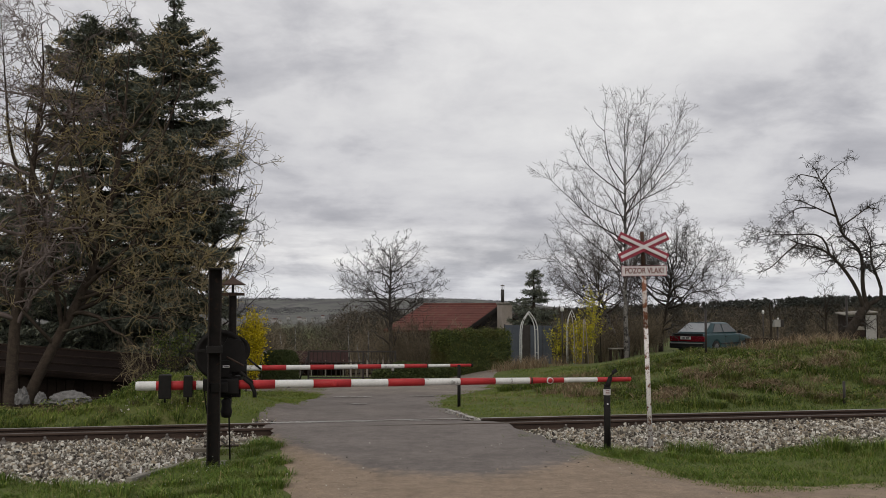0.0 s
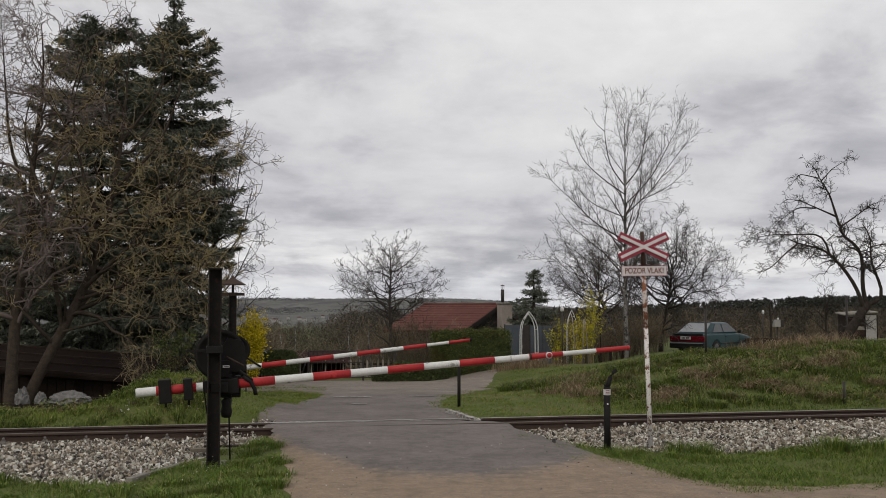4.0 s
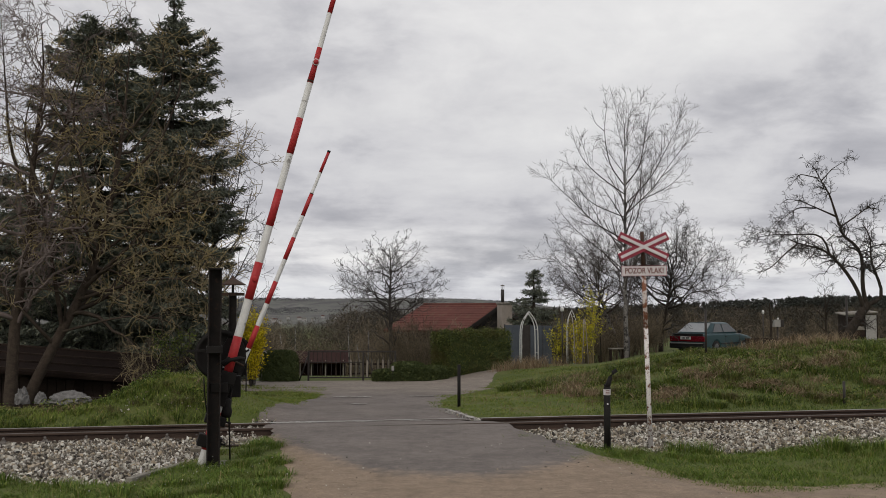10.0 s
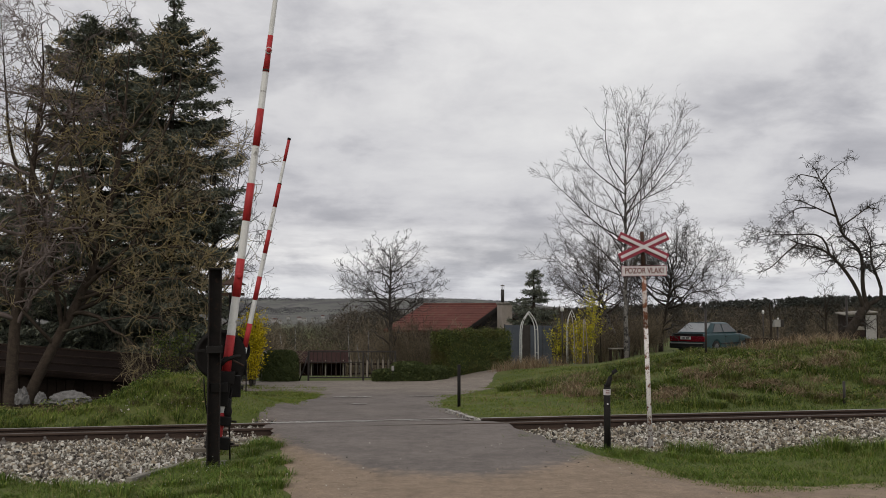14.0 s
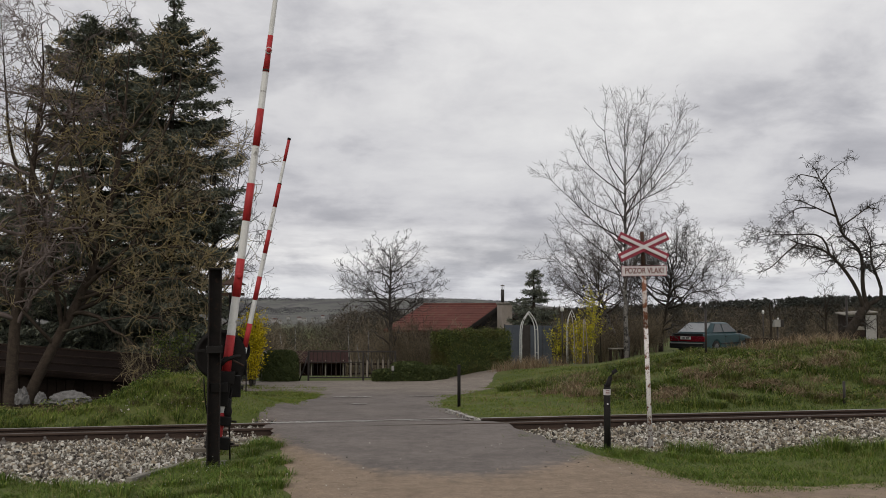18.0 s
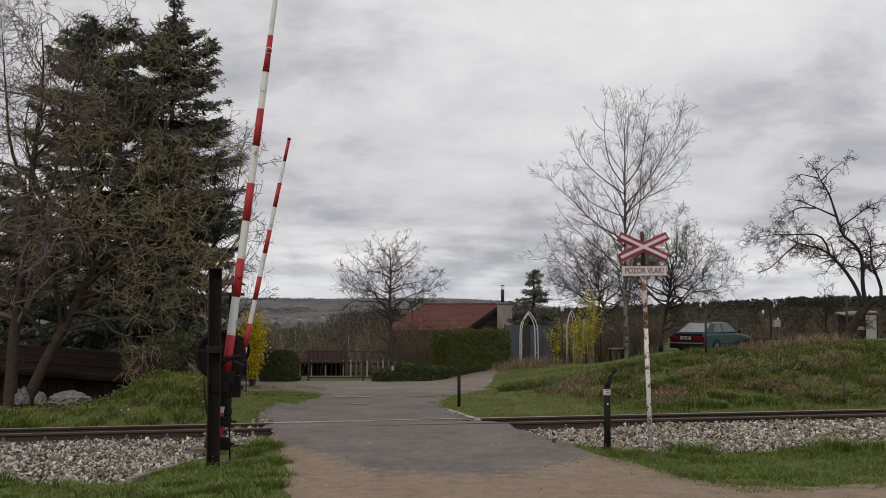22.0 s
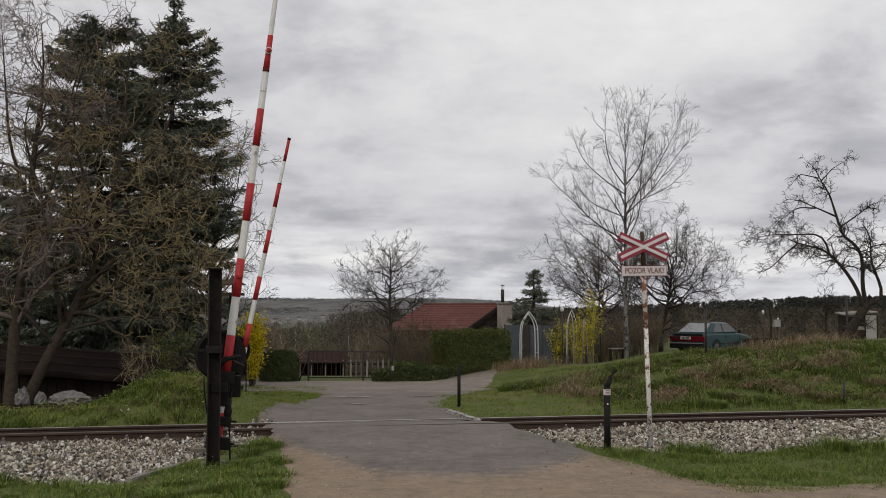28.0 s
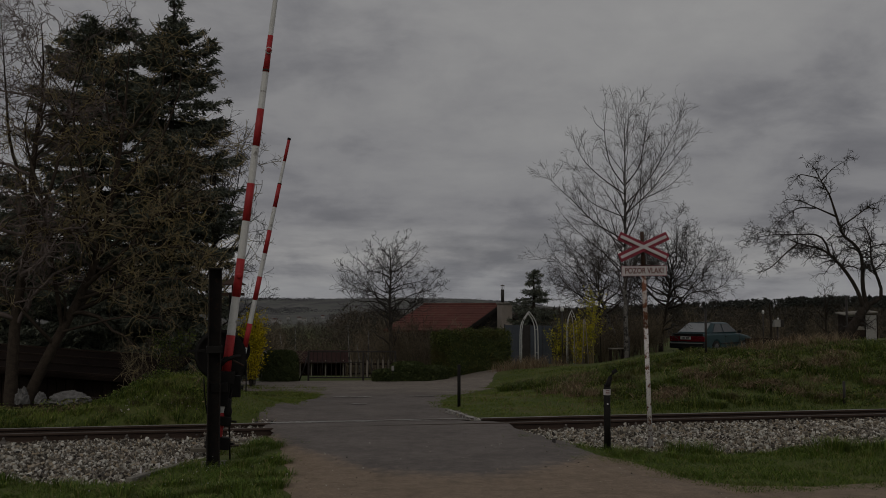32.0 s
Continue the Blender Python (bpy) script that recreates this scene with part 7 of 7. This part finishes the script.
def picket_fence():
    t = thing("picket_fence", pose(-3.25, 36.0, float(ground_level(-2.8, 36.0)) - 0.06), "low grey weathered picket fence behind the gate", "fence")
    for k in range(9):
        lean = 2.0 * math.sin(k * 2.7)
        part("picket", turned(prism([(-0.035, 0.0), (0.035, 0.0), (0.035, 0.62), (0.0, 0.68), (-0.035, 0.62)], 0.02, bevel=0.003), pose(k * 0.19, 0, 0.0, 0, lean)), DIRTY_CONCRETE if k % 3 else MASONRY, t)
    for z in (0.16, 0.5):
        part("rail", box((0.76, 0.03, z, 1.7, 0.03, 0.05), bevel=0.004), SHED_WOOD, t)


picket_fence()


def sheet_fence():
    t = thing("sheet_fence", pose(2.36, 39.0, -0.40), "blue-grey sheet metal garden fence and door", "fence")
    for x0, x1, dz in ((0.0, 0.62, 0.02), (0.98, 1.42, 0.0), (1.44, 1.80, -0.02)):
        p = part("panel", box(((x0 + x1) / 2, 0, 0.85 + dz, x1 - x0, 0.03, 1.64), bevel=0.006), PANEL_BLUE, t)
        for k in range(3):
            part("rib", box((x0 + (k + 0.5) * (x1 - x0) / 3, -0.02, 0.85 + dz, 0.03, 0.018, 1.6), bevel=0.004), PANEL_BLUE, p)
    d = part("door_leaf", box((0.80, 0.04, 0.84, 0.34, 0.03, 1.62), bevel=0.006), GATE_METAL, t, "dark door leaf")
    part("handle", box((0.68, 0.01, 0.85, 0.03, 0.03, 0.14), bevel=0.004), GREY_FIT, d)
    for x in (0.0, 0.63, 0.97, 1.43, 1.81):
        part("post", box((x, 0.03, 0.86, 0.05, 0.05, 1.72), bevel=0.006), GATE_METAL, t)
    part("top_rail", box((0.9, 0.05, 1.66, 1.8, 0.03, 0.04), bevel=0.005), GATE_METAL, t)


sheet_fence()


def pointed(half, spring, top, n=8):
    """A pointed arch's line, from one foot to the other."""
    right = [(half, 0.0), (half * 1.02, spring * 0.5), (half, spring)]
    for k in range(1, n + 1):
        a = (k / n) * math.pi / 2
        right.append((half * (1 - math.sin(a) ** 2.2 * 0.98) if k < n else 0.0, spring + (top - spring) * math.sin(a * 1.0) ** 0.9))
    return [(-x, z) for x, z in right] + [(x, z) for x, z in right[-2::-1]]


def garden_arch(at, turn, half, top, depth, label, dark=False):
    t = thing("garden_arch", pose(*at, 0, 0, turn), label, "garden arch", "garden arches")
    line = pointed(half, top * 0.62, top)
    inner = pointed(half - 0.085, top * 0.62, top - 0.07)
    for y, ln in ((-depth / 2, line), (depth / 2, inner)):
        part("hoop", rod([(x, y, z) for x, z in ln], 0.019 if half > 0.25 else 0.011, 8), WHITE_METAL, t)
    for i in (1, 3, 6, len(line) - 7, len(line) - 4, len(line) - 2):
        (x, z), (x2, z2) = line[i], inner[i]
        part("rung", rod([(x, -depth / 2, z), (x2, depth / 2, z2)], 0.010, 6), WHITE_METAL, t)
    return t


garden_arch((3.19, 38.0, -0.40), 4, 0.335, 2.20, 0.16, "white tubular garden arch with a pointed top")
garden_arch((4.66, 37.1, -0.1), 8, 0.19, 1.95, 0.16, "second white garden arch overgrown with forsythia")


def garden_post(name, x, y, z, high, r, cap, label):
    t = thing(name, pose(x, y, z), label, "post")
    part("shaft", rod([(0, 0, -0.15), (0, 0, high)], r, 10), GATE_METAL, t)
    if cap:
        part("cap", turned(lathe([(r * 1.2, 0), (r * 2.0, 0.03), (r * 2.3, 0.08), (r * 1.9, 0.13), (r * 0.8, 0.16)], 14), pose(0, 0, high - 0.03)), PLASTIC_WHITE, t, "white cap")


garden_post("lamp_post", 4.21, 36.0, -0.25, 2.1, 0.03, True, "thin dark garden lamp post with white head")
garden_post("fence_post", 7.47, 29.0, 0.70, 1.2, 0.033, False, "thin dark fence post on the grassy bank")
garden_post("fence_post", 6.75, 37.0, 0.0, 0.9, 0.025, False, "short dark fence post under the birch")
garden_post("fence_post", 15.05, 38.0, 0.5, 1.9, 0.04, False, "tall dark fence post on the allotments")
garden_post("fence_post", 13.5, 43.0, float(ground_level(13.5, 43.0)), 1.5, 0.025, True, "thin stake with a white cap behind the grass")
garden_post("track_post", 8.62, 22.0, -0.05, 0.42, 0.03, False, "short dark stake beside the track")
garden_post("road_stake", 1.62, 15.0, -0.03, 0.07, 0.028, False, "short dark stub at the edge of the asphalt")


def garden_stakes():
    first = thing("garden_stake", pose(4.98, 36.6, 0.0, 3, 2), "thin pale bamboo stake among yellow blossom", "stake", "stakes in the garden")
    part("cane", rod([(0, 0, -0.15), (0.02, 0, 0.8), (0.0, 0, 1.55)], [0.018, 0.016, 0.012], 8), MASONRY, first)
    for x, y, lean in ((5.22, 36.7, -4), (5.08, 36.9, 5), (4.72, 36.5, -2)):
        copy_thing(first, pose(x, y, 0.0, -2, lean, 40))
    t = thing("garden_bench", pose(6.5, 38.2, float(ground_level(6.5, 38.2)), 0, 0, 6), "small grey plank bench beside the birch", "bench")
    part("seat", box((0, 0, 0.44, 0.62, 0.24, 0.045), bevel=0.008), CONCRETE, t)
    for x in (-0.24, 0.24):
        part("leg", box((x, 0, 0.2, 0.06, 0.2, 0.44), bevel=0.006), SHED_WOOD, t)


garden_stakes()


def small_boxes():
    t = thing("meter_box", pose(-1.62, 33.0, -0.42), "small white box on a post by the hedge", "box")
    part("stake", rod([(0, 0, -0.1), (0, 0, 0.45)], 0.02, 8), GATE_METAL, t)
    part("body", box((0, -0.02, 0.42, 0.085, 0.07, 0.15), bevel=0.01), HOUSE_WHITE, t)
    z = float(ground_level(14.2, 44.0))
    t = thing("nest_box", pose(14.1, 43.0, z - 0.16), "white box on a post behind the grass", "box")
    part("stake", rod([(0, 0, -0.1), (0, 0, 1.3)], 0.04, 8), GATE_METAL, t)
    part("body", box((-0.04, 0, 1.28, 0.26, 0.3, 0.30), bevel=0.015), HOUSE_WHITE, t)
    part("side", box((0.17, 0.05, 1.28, 0.15, 0.3, 0.30), bevel=0.015), GATE_METAL, t)
    part("knob", turned(lathe([(0.03, 0), (0.05, 0.03), (0.03, 0.09)], 10), pose(0.03, 0, 1.43)), PLASTIC_WHITE, t)
    t = thing("concrete_edging", pose(-3.55, 12.85, -0.25, 0, 0, 75), "weathered concrete edging slab holding the ballast", "kerb")
    part("slab", box((0, 0, 0.04, 1.35, 0.09, 0.30), bevel=0.015), CONCRETE, t)
    for k in range(3):
        part("peg", rod([(-0.35 + 0.42 * k, 0.05, -0.1), (-0.33 + 0.42 * k, 0.05, 0.25)], 0.012, 6), SIGN_WHITE, t, "short pale peg")
    t = thing("fallen_board", pose(-3.1, 14.7, -0.10, 0, 2, 16), "loose dark boards lying beside the rail", "timber")
    part("plank", box((0, 0, 0.02, 1.0, 0.14, 0.05), bevel=0.006), DIRTY_CONCRETE, t)
    part("plank", box((0.1, 0.26, 0.03, 0.8, 0.12, 0.05), bevel=0.006), SHED_WOOD, t)
    t = thing("pull_wire", pose(0, 0, 0), "slack dark signal wire leading to the barrier", "wire")
    part("strand", rod([(-5.8, 19.3, -0.02), (-5.1, 19.6, 0.03), (-4.45, 20.7, 0.12)], 0.012, 6), BLACK_STEEL, t)
    t = thing("wire_stake", pose(-5.8, 19.3, -0.2), "short dark stake carrying the signal wire", "post")
    part("shaft", rod([(0, 0, -0.05), (0, 0, 0.22)], 0.025, 8), BLACK_STEEL, t)


small_boxes()


def allotment():
    # low dark board fence behind the crest
    t = thing("board_fence", pose(13.1, 44.6, float(ground_level(14.5, 44.6)) - 0.38, 0, 0, 4), "low dark board fence of the allotments", "fence")
    for k in range(14):
        part("board", box((k * 0.31, 0, 0.42, 0.285, 0.03, 0.84), bevel=0.004), SHED_WOOD, t)
    part("rail", box((2.0, 0.03, 0.8, 4.3, 0.04, 0.06), bevel=0.004), ROOF_BROWN, t)
    # hut with a pale door
    z = float(ground_level(20.9, 52.0))
    t = thing("garden_hut", pose(21.2, 52.0, z - 0.05, 0, 0, -6) @ Matrix.Diagonal((0.84, 0.84, 0.95, 1.0)), "small timber garden hut with a flat roof and pale door", "hut")
    for k in range(7):
        part("board", box((-0.42, -0.72, 0.20 + 0.235 * k, 1.08, 0.04, 0.215), bevel=0.005), SHED_WOOD if k % 3 else CONCRETE, t)
    part("back_wall", box((-0.05, 0.72, 0.8, 1.9, 0.06, 1.6)), SHED_WOOD, t)
    for x in (-0.97, 0.87):
        part("side_wall", box((x, 0, 0.8, 0.06, 1.38, 1.6)), SHED_WOOD, t)
    d = part("door", box((0.50, -0.74, 0.86, 0.62, 0.05, 1.45), bevel=0.006), HOUSE_WHITE, t, "pale painted door")
    part("handle", box((0.28, -0.78, 0.86, 0.03, 0.03, 0.12), bevel=0.004), GREY_FIT, d)
    part("roof", turned(box((-0.12, 0, 0, 2.0, 1.8, 0.06), bevel=0.01), pose(0, 0, 1.72, 3, -4)), CONCRETE, t, "pale flat roof")
    part("step", box((0.4, -1.0, 0.05, 1.2, 0.4, 0.14), bevel=0.015), CONCRETE, t)


allotment()


def village():
    rng = random.Random(17)
    for i, (q, y) in enumerate(((-0.174, 620), (-0.171, 560), (-0.168, 700), (-0.165, 640), (-0.160, 580), (-0.152, 820), (-0.141, 760), (-0.136, 690), (-0.128, 640), (-0.118, 900), (-0.105, 840))):
        x = q * y
        z = float(ground_level(x, y))
        w, l = rng.uniform(1.6, 2.2), rng.uniform(1.5, 3.4)
        t = thing("house", pose(x, y, z, 0, 0, rng.uniform(-25, 25)), "far pale village house with a dull roof", "house", "village houses")
        part("wall", box((0, 0, 0.95, l, w, 1.9)), VILLAGE_WALL, t)
        part("roof", prism([(-l / 2 - 0.15, 1.9), (l / 2 + 0.15, 1.9), (l / 2 - 0.45, 2.5), (-l / 2 + 0.45, 2.5)], w + 0.5), ROOF_RED if i % 3 == 0 else CONCRETE, t)


village()

# ---------------------------------------------------------------- parked car


def parked_car():
    x, y = 11.66, 44.2
    z = float(ground_level(x, y))
    t = thing("car", pose(x, y, z - 0.17, 0, 0, 46), "older teal hatchback saloon parked on the grass", "car")
    arch_r, arch_f = [], []
    for cx, store in ((-1.12, arch_r), (1.25, arch_f)):
        for k in range(7):
            a = math.pi * k / 6
            store.append((cx - 0.36 * math.cos(a), 0.24 + 0.36 * math.sin(a)))
    outline = [(-2.05, 0.30), (-1.60, 0.24)] + arch_r + [(-0.74, 0.20), (0.87, 0.20)] + arch_f + [(1.64, 0.24), (2.02, 0.28), (2.10, 0.45), (2.04, 0.64), (1.75, 0.76), (0.98, 0.87), (-1.45, 0.91), (-1.98, 0.88), (-2.08, 0.72)]
    part("body", prism(outline, 1.66, bevel=0.075), CAR_TEAL, t, "teal painted body")
    bm = bmesh.new()
    lo = [(-1.82, -0.76), (1.02, -0.76), (1.02, 0.76), (-1.82, 0.76)]
    hi = [(-0.98, -0.58), (0.28, -0.58), (0.28, 0.58), (-0.98, 0.58)]
    a = [bm.verts.new((px, py, 0.87)) for px, py in lo]
    b = [bm.verts.new((px, py, 1.36)) for px, py in hi]
    bm.faces.new(a[::-1])
    bm.faces.new(b)
    for i in range(4):
        bm.faces.new((a[i], a[(i + 1) % 4], b[(i + 1) % 4], b[i]))
    bmesh.ops.bevel(bm, geom=list(bm.edges), offset=0.12, segments=4, affect="EDGES", profile=0.5)
    for f in bm.faces:
        f.smooth = True
    cab = part("cabin", bm, CAR_TEAL, t)

    def pane(name, quad, push, glass=CAR_GLASS):
        bm = bmesh.new()
        vs = [bm.verts.new(Vector(q) + Vector(push)) for q in quad]
        f = bm.faces.new(vs)
        ext = bmesh.ops.extrude_face_region(bm, geom=[f])
        for v in ext["geom"]:
            if isinstance(v, bmesh.types.BMVert):
                v.co -= Vector(push) * 1.5
        bmesh.ops.recalc_face_normals(bm, faces=list(bm.faces))
        return part(name, bm, glass, t, "tinted car glass, sky reflection painted in where pale")
    # these two panes have the reflected sky in their base colour
    pane("rear_window", [(-1.70, -0.64, 0.945), (-1.70, 0.64, 0.945), (-1.08, 0.52, 1.305), (-1.08, -0.52, 1.305)], (-0.010, 0, 0.014), SKY_GLASS)
    pane("windscreen", [(0.91, -0.66, 0.93), (0.91, 0.66, 0.93), (0.36, 0.53, 1.30), (0.36, -0.53, 1.30)], (0.010, 0, 0.012), SKY_GLASS)
    for s in (-1, 1):
        pane("side_window", [(-0.36, s * 0.735, 0.945), (0.72, s * 0.735, 0.945), (0.26, s * 0.605, 1.295), (-0.36, s * 0.605, 1.295)], (0, s * 0.012, 0.004))
        pane("side_window", [(-1.26, s * 0.735, 0.945), (-0.44, s * 0.735, 0.945), (-0.44, s * 0.605, 1.295), (-0.86, s * 0.605, 1.295)], (0, s * 0.012, 0.004))
        part("mirror", box((0.74, s * 0.90, 0.96, 0.10, 0.17, 0.12), bevel=0.025), CAR_DARK, t)
        part("tail_light", box((-2.065, s * 0.61, 0.68, 0.09, 0.42, 0.22), bevel=0.02), CAR_RED, t, "red tail light")
        part("headlight", box((2.04, s * 0.58, 0.60, 0.07, 0.38, 0.13), bevel=0.02), PLASTIC_WHITE, t)
        part("door_handle", box((-0.30, s * 0.835, 0.76, 0.16, 0.02, 0.03), bevel=0.006), CAR_DARK, t)
        part("sill", box((0.06, s * 0.826, 0.26, 1.60, 0.02, 0.12), bevel=0.008), CAR_DARK, t)
        part("rub_strip", box((0.06, s * 0.832, 0.47, 1.58, 0.016, 0.06), bevel=0.006), CAR_DARK, t)
        for cx in (-1.12, 1.25):
            w = part("wheel", turned(lathe([(0.20, -0.09), (0.27, -0.095), (0.295, -0.07), (0.30, 0.0), (0.295, 0.07), (0.27, 0.095), (0.20, 0.09)], 24), pose(cx, s * 0.75, 0.30, 90)), RUBBER, t, "black tyre")
            part("wheel_cover", turned(lathe([(0.04, -0.10), (0.16, -0.096), (0.20, -0.085), (0.20, 0.085), (0.16, 0.096), (0.04, 0.10)], 20), pose(cx, s * 0.75, 0.30, 90)), ALLOY, w, "silver wheel cover")
    for s in (-1, 1):
        for cx in (-0.40, 0.86):
            part("door_seam", box((cx, s * 0.8305, 0.60, 0.012, 0.006, 0.62)), CAR_DARK, t)
    part("roof_edge", box((-1.02, 0, 1.355, 0.05, 1.06, 0.02), bevel=0.008), CAR_DARK, t)
    part("boot_panel", box((-2.062, 0, 0.845, 0.06, 1.46, 0.11), bevel=0.015), CAR_DARK, t, "dark boot edge")
    part("rear_panel", box((-2.075, 0, 0.68, 0.05, 0.84, 0.22), bevel=0.008), CAR_RED, t, "dark red rear panel")
    part("bumper", box((-2.09, 0, 0.40, 0.14, 1.64, 0.24), bevel=0.05), CAR_DARK, t, "dark rear bumper")
    part("bumper_strip", box((-2.165, 0, 0.505, 0.03, 1.58, 0.045), bevel=0.006), SKY_GLASS, t, "pale bumper strip")
    part("front_bumper", box((2.06, 0, 0.40, 0.14, 1.62, 0.20), bevel=0.04), CAR_DARK, t)
    p = part("number_plate", box((-2.11, 0.06, 0.715, 0.02, 0.48, 0.12), bevel=0.003), PLASTIC_WHITE, t, "white plate")
    for k in range(7):
        if k != 3:
            part("plate_bar", box((-2.122, 0.21 - 0.052 * k, 0.715, 0.006, 0.032, 0.07)), CAR_DARK, p)
    part("aerial", rod([(-0.95, 0.0, 1.36), (-1.15, 0.0, 1.62)], 0.006, 6), CAR_DARK, t)


parked_car()

# ---------------------------------------------------------------- worn marks on the road


def road_marks():
    rng = random.Random(4)
    for cx, cy, lx, ly in ((-2.48, 25.05, 0.38, 0.24), (-2.12, 25.0, 0.28, 0.22), (-1.86, 25.05, 0.26, 0.2), (-1.86, 22.6, 0.38, 0.17), (-0.52, 25.35, 0.66, 0.17), (-0.9, 23.1, 0.3, 0.06)):
        bm = bmesh.new()
        pts = []
        for k in range(14):
            a = 2 * math.pi * k / 14
            r = rng.uniform(0.75, 1.15)
            x = cx + lx / 2 * r * max(-1, min(1, 1.4 * math.cos(a)))
            y = cy + ly / 2 * r * max(-1, min(1, 1.4 * math.sin(a)))
            pts.append(bm.verts.new((x, y, float(road_level(x, y)) + 0.012)))
        bm.faces.new(pts)
        bmesh.ops.recalc_face_normals(bm, faces=list(bm.faces))
        part("worn_mark", bm, PALE_MARK, road)


road_marks()


def road_litter():
    """Small clods and leaves lying on the sand."""
    rng = np.random.default_rng(140)
    n = 20
    x, y = rng.uniform(-1.4, 3.0, n), rng.uniform(9.8, 13.5, n)
    ok = (x > np.interp(y, *LEFT_EDGE) + 0.1) & (x < np.interp(y, *RIGHT_EDGE) - 0.1)
    x, y = x[ok], y[ok]
    spots = np.stack([x, y, road_level(x, y) + 0.004], -1)
    tagged(part("road_litter", stones("road_litter", spots, rng.uniform(0.004, 0.013, len(x)), SLEEPER, rng), SLEEPER), "dark clods and dead leaves on the road", "litter", kind="stuff")
    n = 420
    x, y = rng.uniform(-1.6, 3.0, n), rng.uniform(9.6, 15, n)
    ok = (x > np.interp(y, *LEFT_EDGE)) & (x < np.interp(y, *RIGHT_EDGE))
    edge = np.minimum(np.abs(x - np.interp(y, *LEFT_EDGE)), np.abs(x - np.interp(y, *RIGHT_EDGE)))
    ok &= (edge < 0.5) | (rng.random(n) < 0.3)
    x, y = x[ok], y[ok]
    spots = np.stack([x, y, road_level(x, y) + 0.002], -1)
    tagged(part("road_grit", stones("road_grit", spots, rng.uniform(0.003, 0.010, len(x)), BALLAST, rng), BALLAST), "loose grit along the road's edges", "grit", kind="stuff")


road_litter()


def loose_stones():
    """The stones nearest the eye, each by itself on the bed."""
    rng = np.random.default_rng(150)
    bed = next(o for o in scene.objects if o.name.startswith("ballast_bed"))
    kinds = []
    for k in range(8):
        me = stones("stone", np.zeros((1, 3)), np.array([1.0]), BALLAST, rng)
        me.materials.append(BALLAST_PIECE)
        kinds.append(me)
    made = 0
    while made < 290:
        along, s = rng.uniform(-6.2, -3.0), rng.uniform(-4.5, -1.2)
        x, y = along * TRACK_COS - s * TRACK_SIN, 18.0 + along * TRACK_SIN + s * TRACK_COS
        if s < float(ballast_end(x)) + 0.25 or x > np.interp(y, *LEFT_EDGE) - 0.35:
            continue
        z = -0.118 + 0.02 * (s + 0.8) + 0.005 * x + 0.035 * float(wobble(x, y, 1.9))
        r = float(rng.uniform(0.02, 0.036))
        ob = part("stone", kinds[made % 8], None, bed)
        ob.matrix_basis = pose(x, y, z, *[float(v) for v in rng.uniform(0, 360, 3)]) @ Matrix.Diagonal((r, r, r, 1))
        made += 1


loose_stones()


# ---------------------------------------------------------------- what moves
def motions():
    near = [(0.0, -0.2), (2.0, -0.15), (2.4, 0.0), (2.6, 0.2), (2.9, 0.75), (3.2, 1.4), (3.5, 2.3), (4.2, 5.3), (4.9, 9.2), (5.5, 13.35), (6.0, 18.2), (6.5, 23.8), (7.0, 29.85),
            (7.5, 36.04), (8.0, 43.1), (8.5, 50.1), (9.0, 58.45), (9.5, 66.5), (10.0, 75.0), (10.3, 79.4), (10.5, 82.2), (10.7, 83.2), (11.0, 83.25), (32.0, 83.25)]
    far = [(0.0, 0.1), (1.8, 0.3), (2.3, 1.1), (2.6, 1.8), (2.9, 2.6), (3.2, 3.3), (3.5, 4.2), (4.2, 7.6), (4.9, 11.6), (5.5, 15.64), (6.0, 20.6), (6.5, 25.75), (7.0, 31.28),
           (7.5, 37.44), (8.0, 43.7), (8.5, 49.6), (9.0, 55.75), (9.5, 62.2), (10.0, 68.53), (10.3, 72.05), (10.6, 75.49), (10.85, 78.9), (11.0, 79.1), (11.2, 78.75), (32.0, 78.75)]
    walk(NEAR_BOOM, [(t, pose(0, 0, 0.955, 0, -a, 0)) for t, a in near])
    # the birch stirs in the wind
    home = BIRCH.matrix_basis.copy()
    stir = [(0.7 * k, home @ pose(0, 0, 0, 0.05 * math.sin(k * 1.9), 0.10 * math.sin(k * 1.3 + 0.4) + 0.05 * math.sin(k * 2.9), 0)) for k in range(46)]
    walk(BIRCH, stir + [(32.0, home)])
    walk(FAR_BOOM, [(t, pose(0, 0, 0.986, 0, -a, 0)) for t, a in far])


motions()
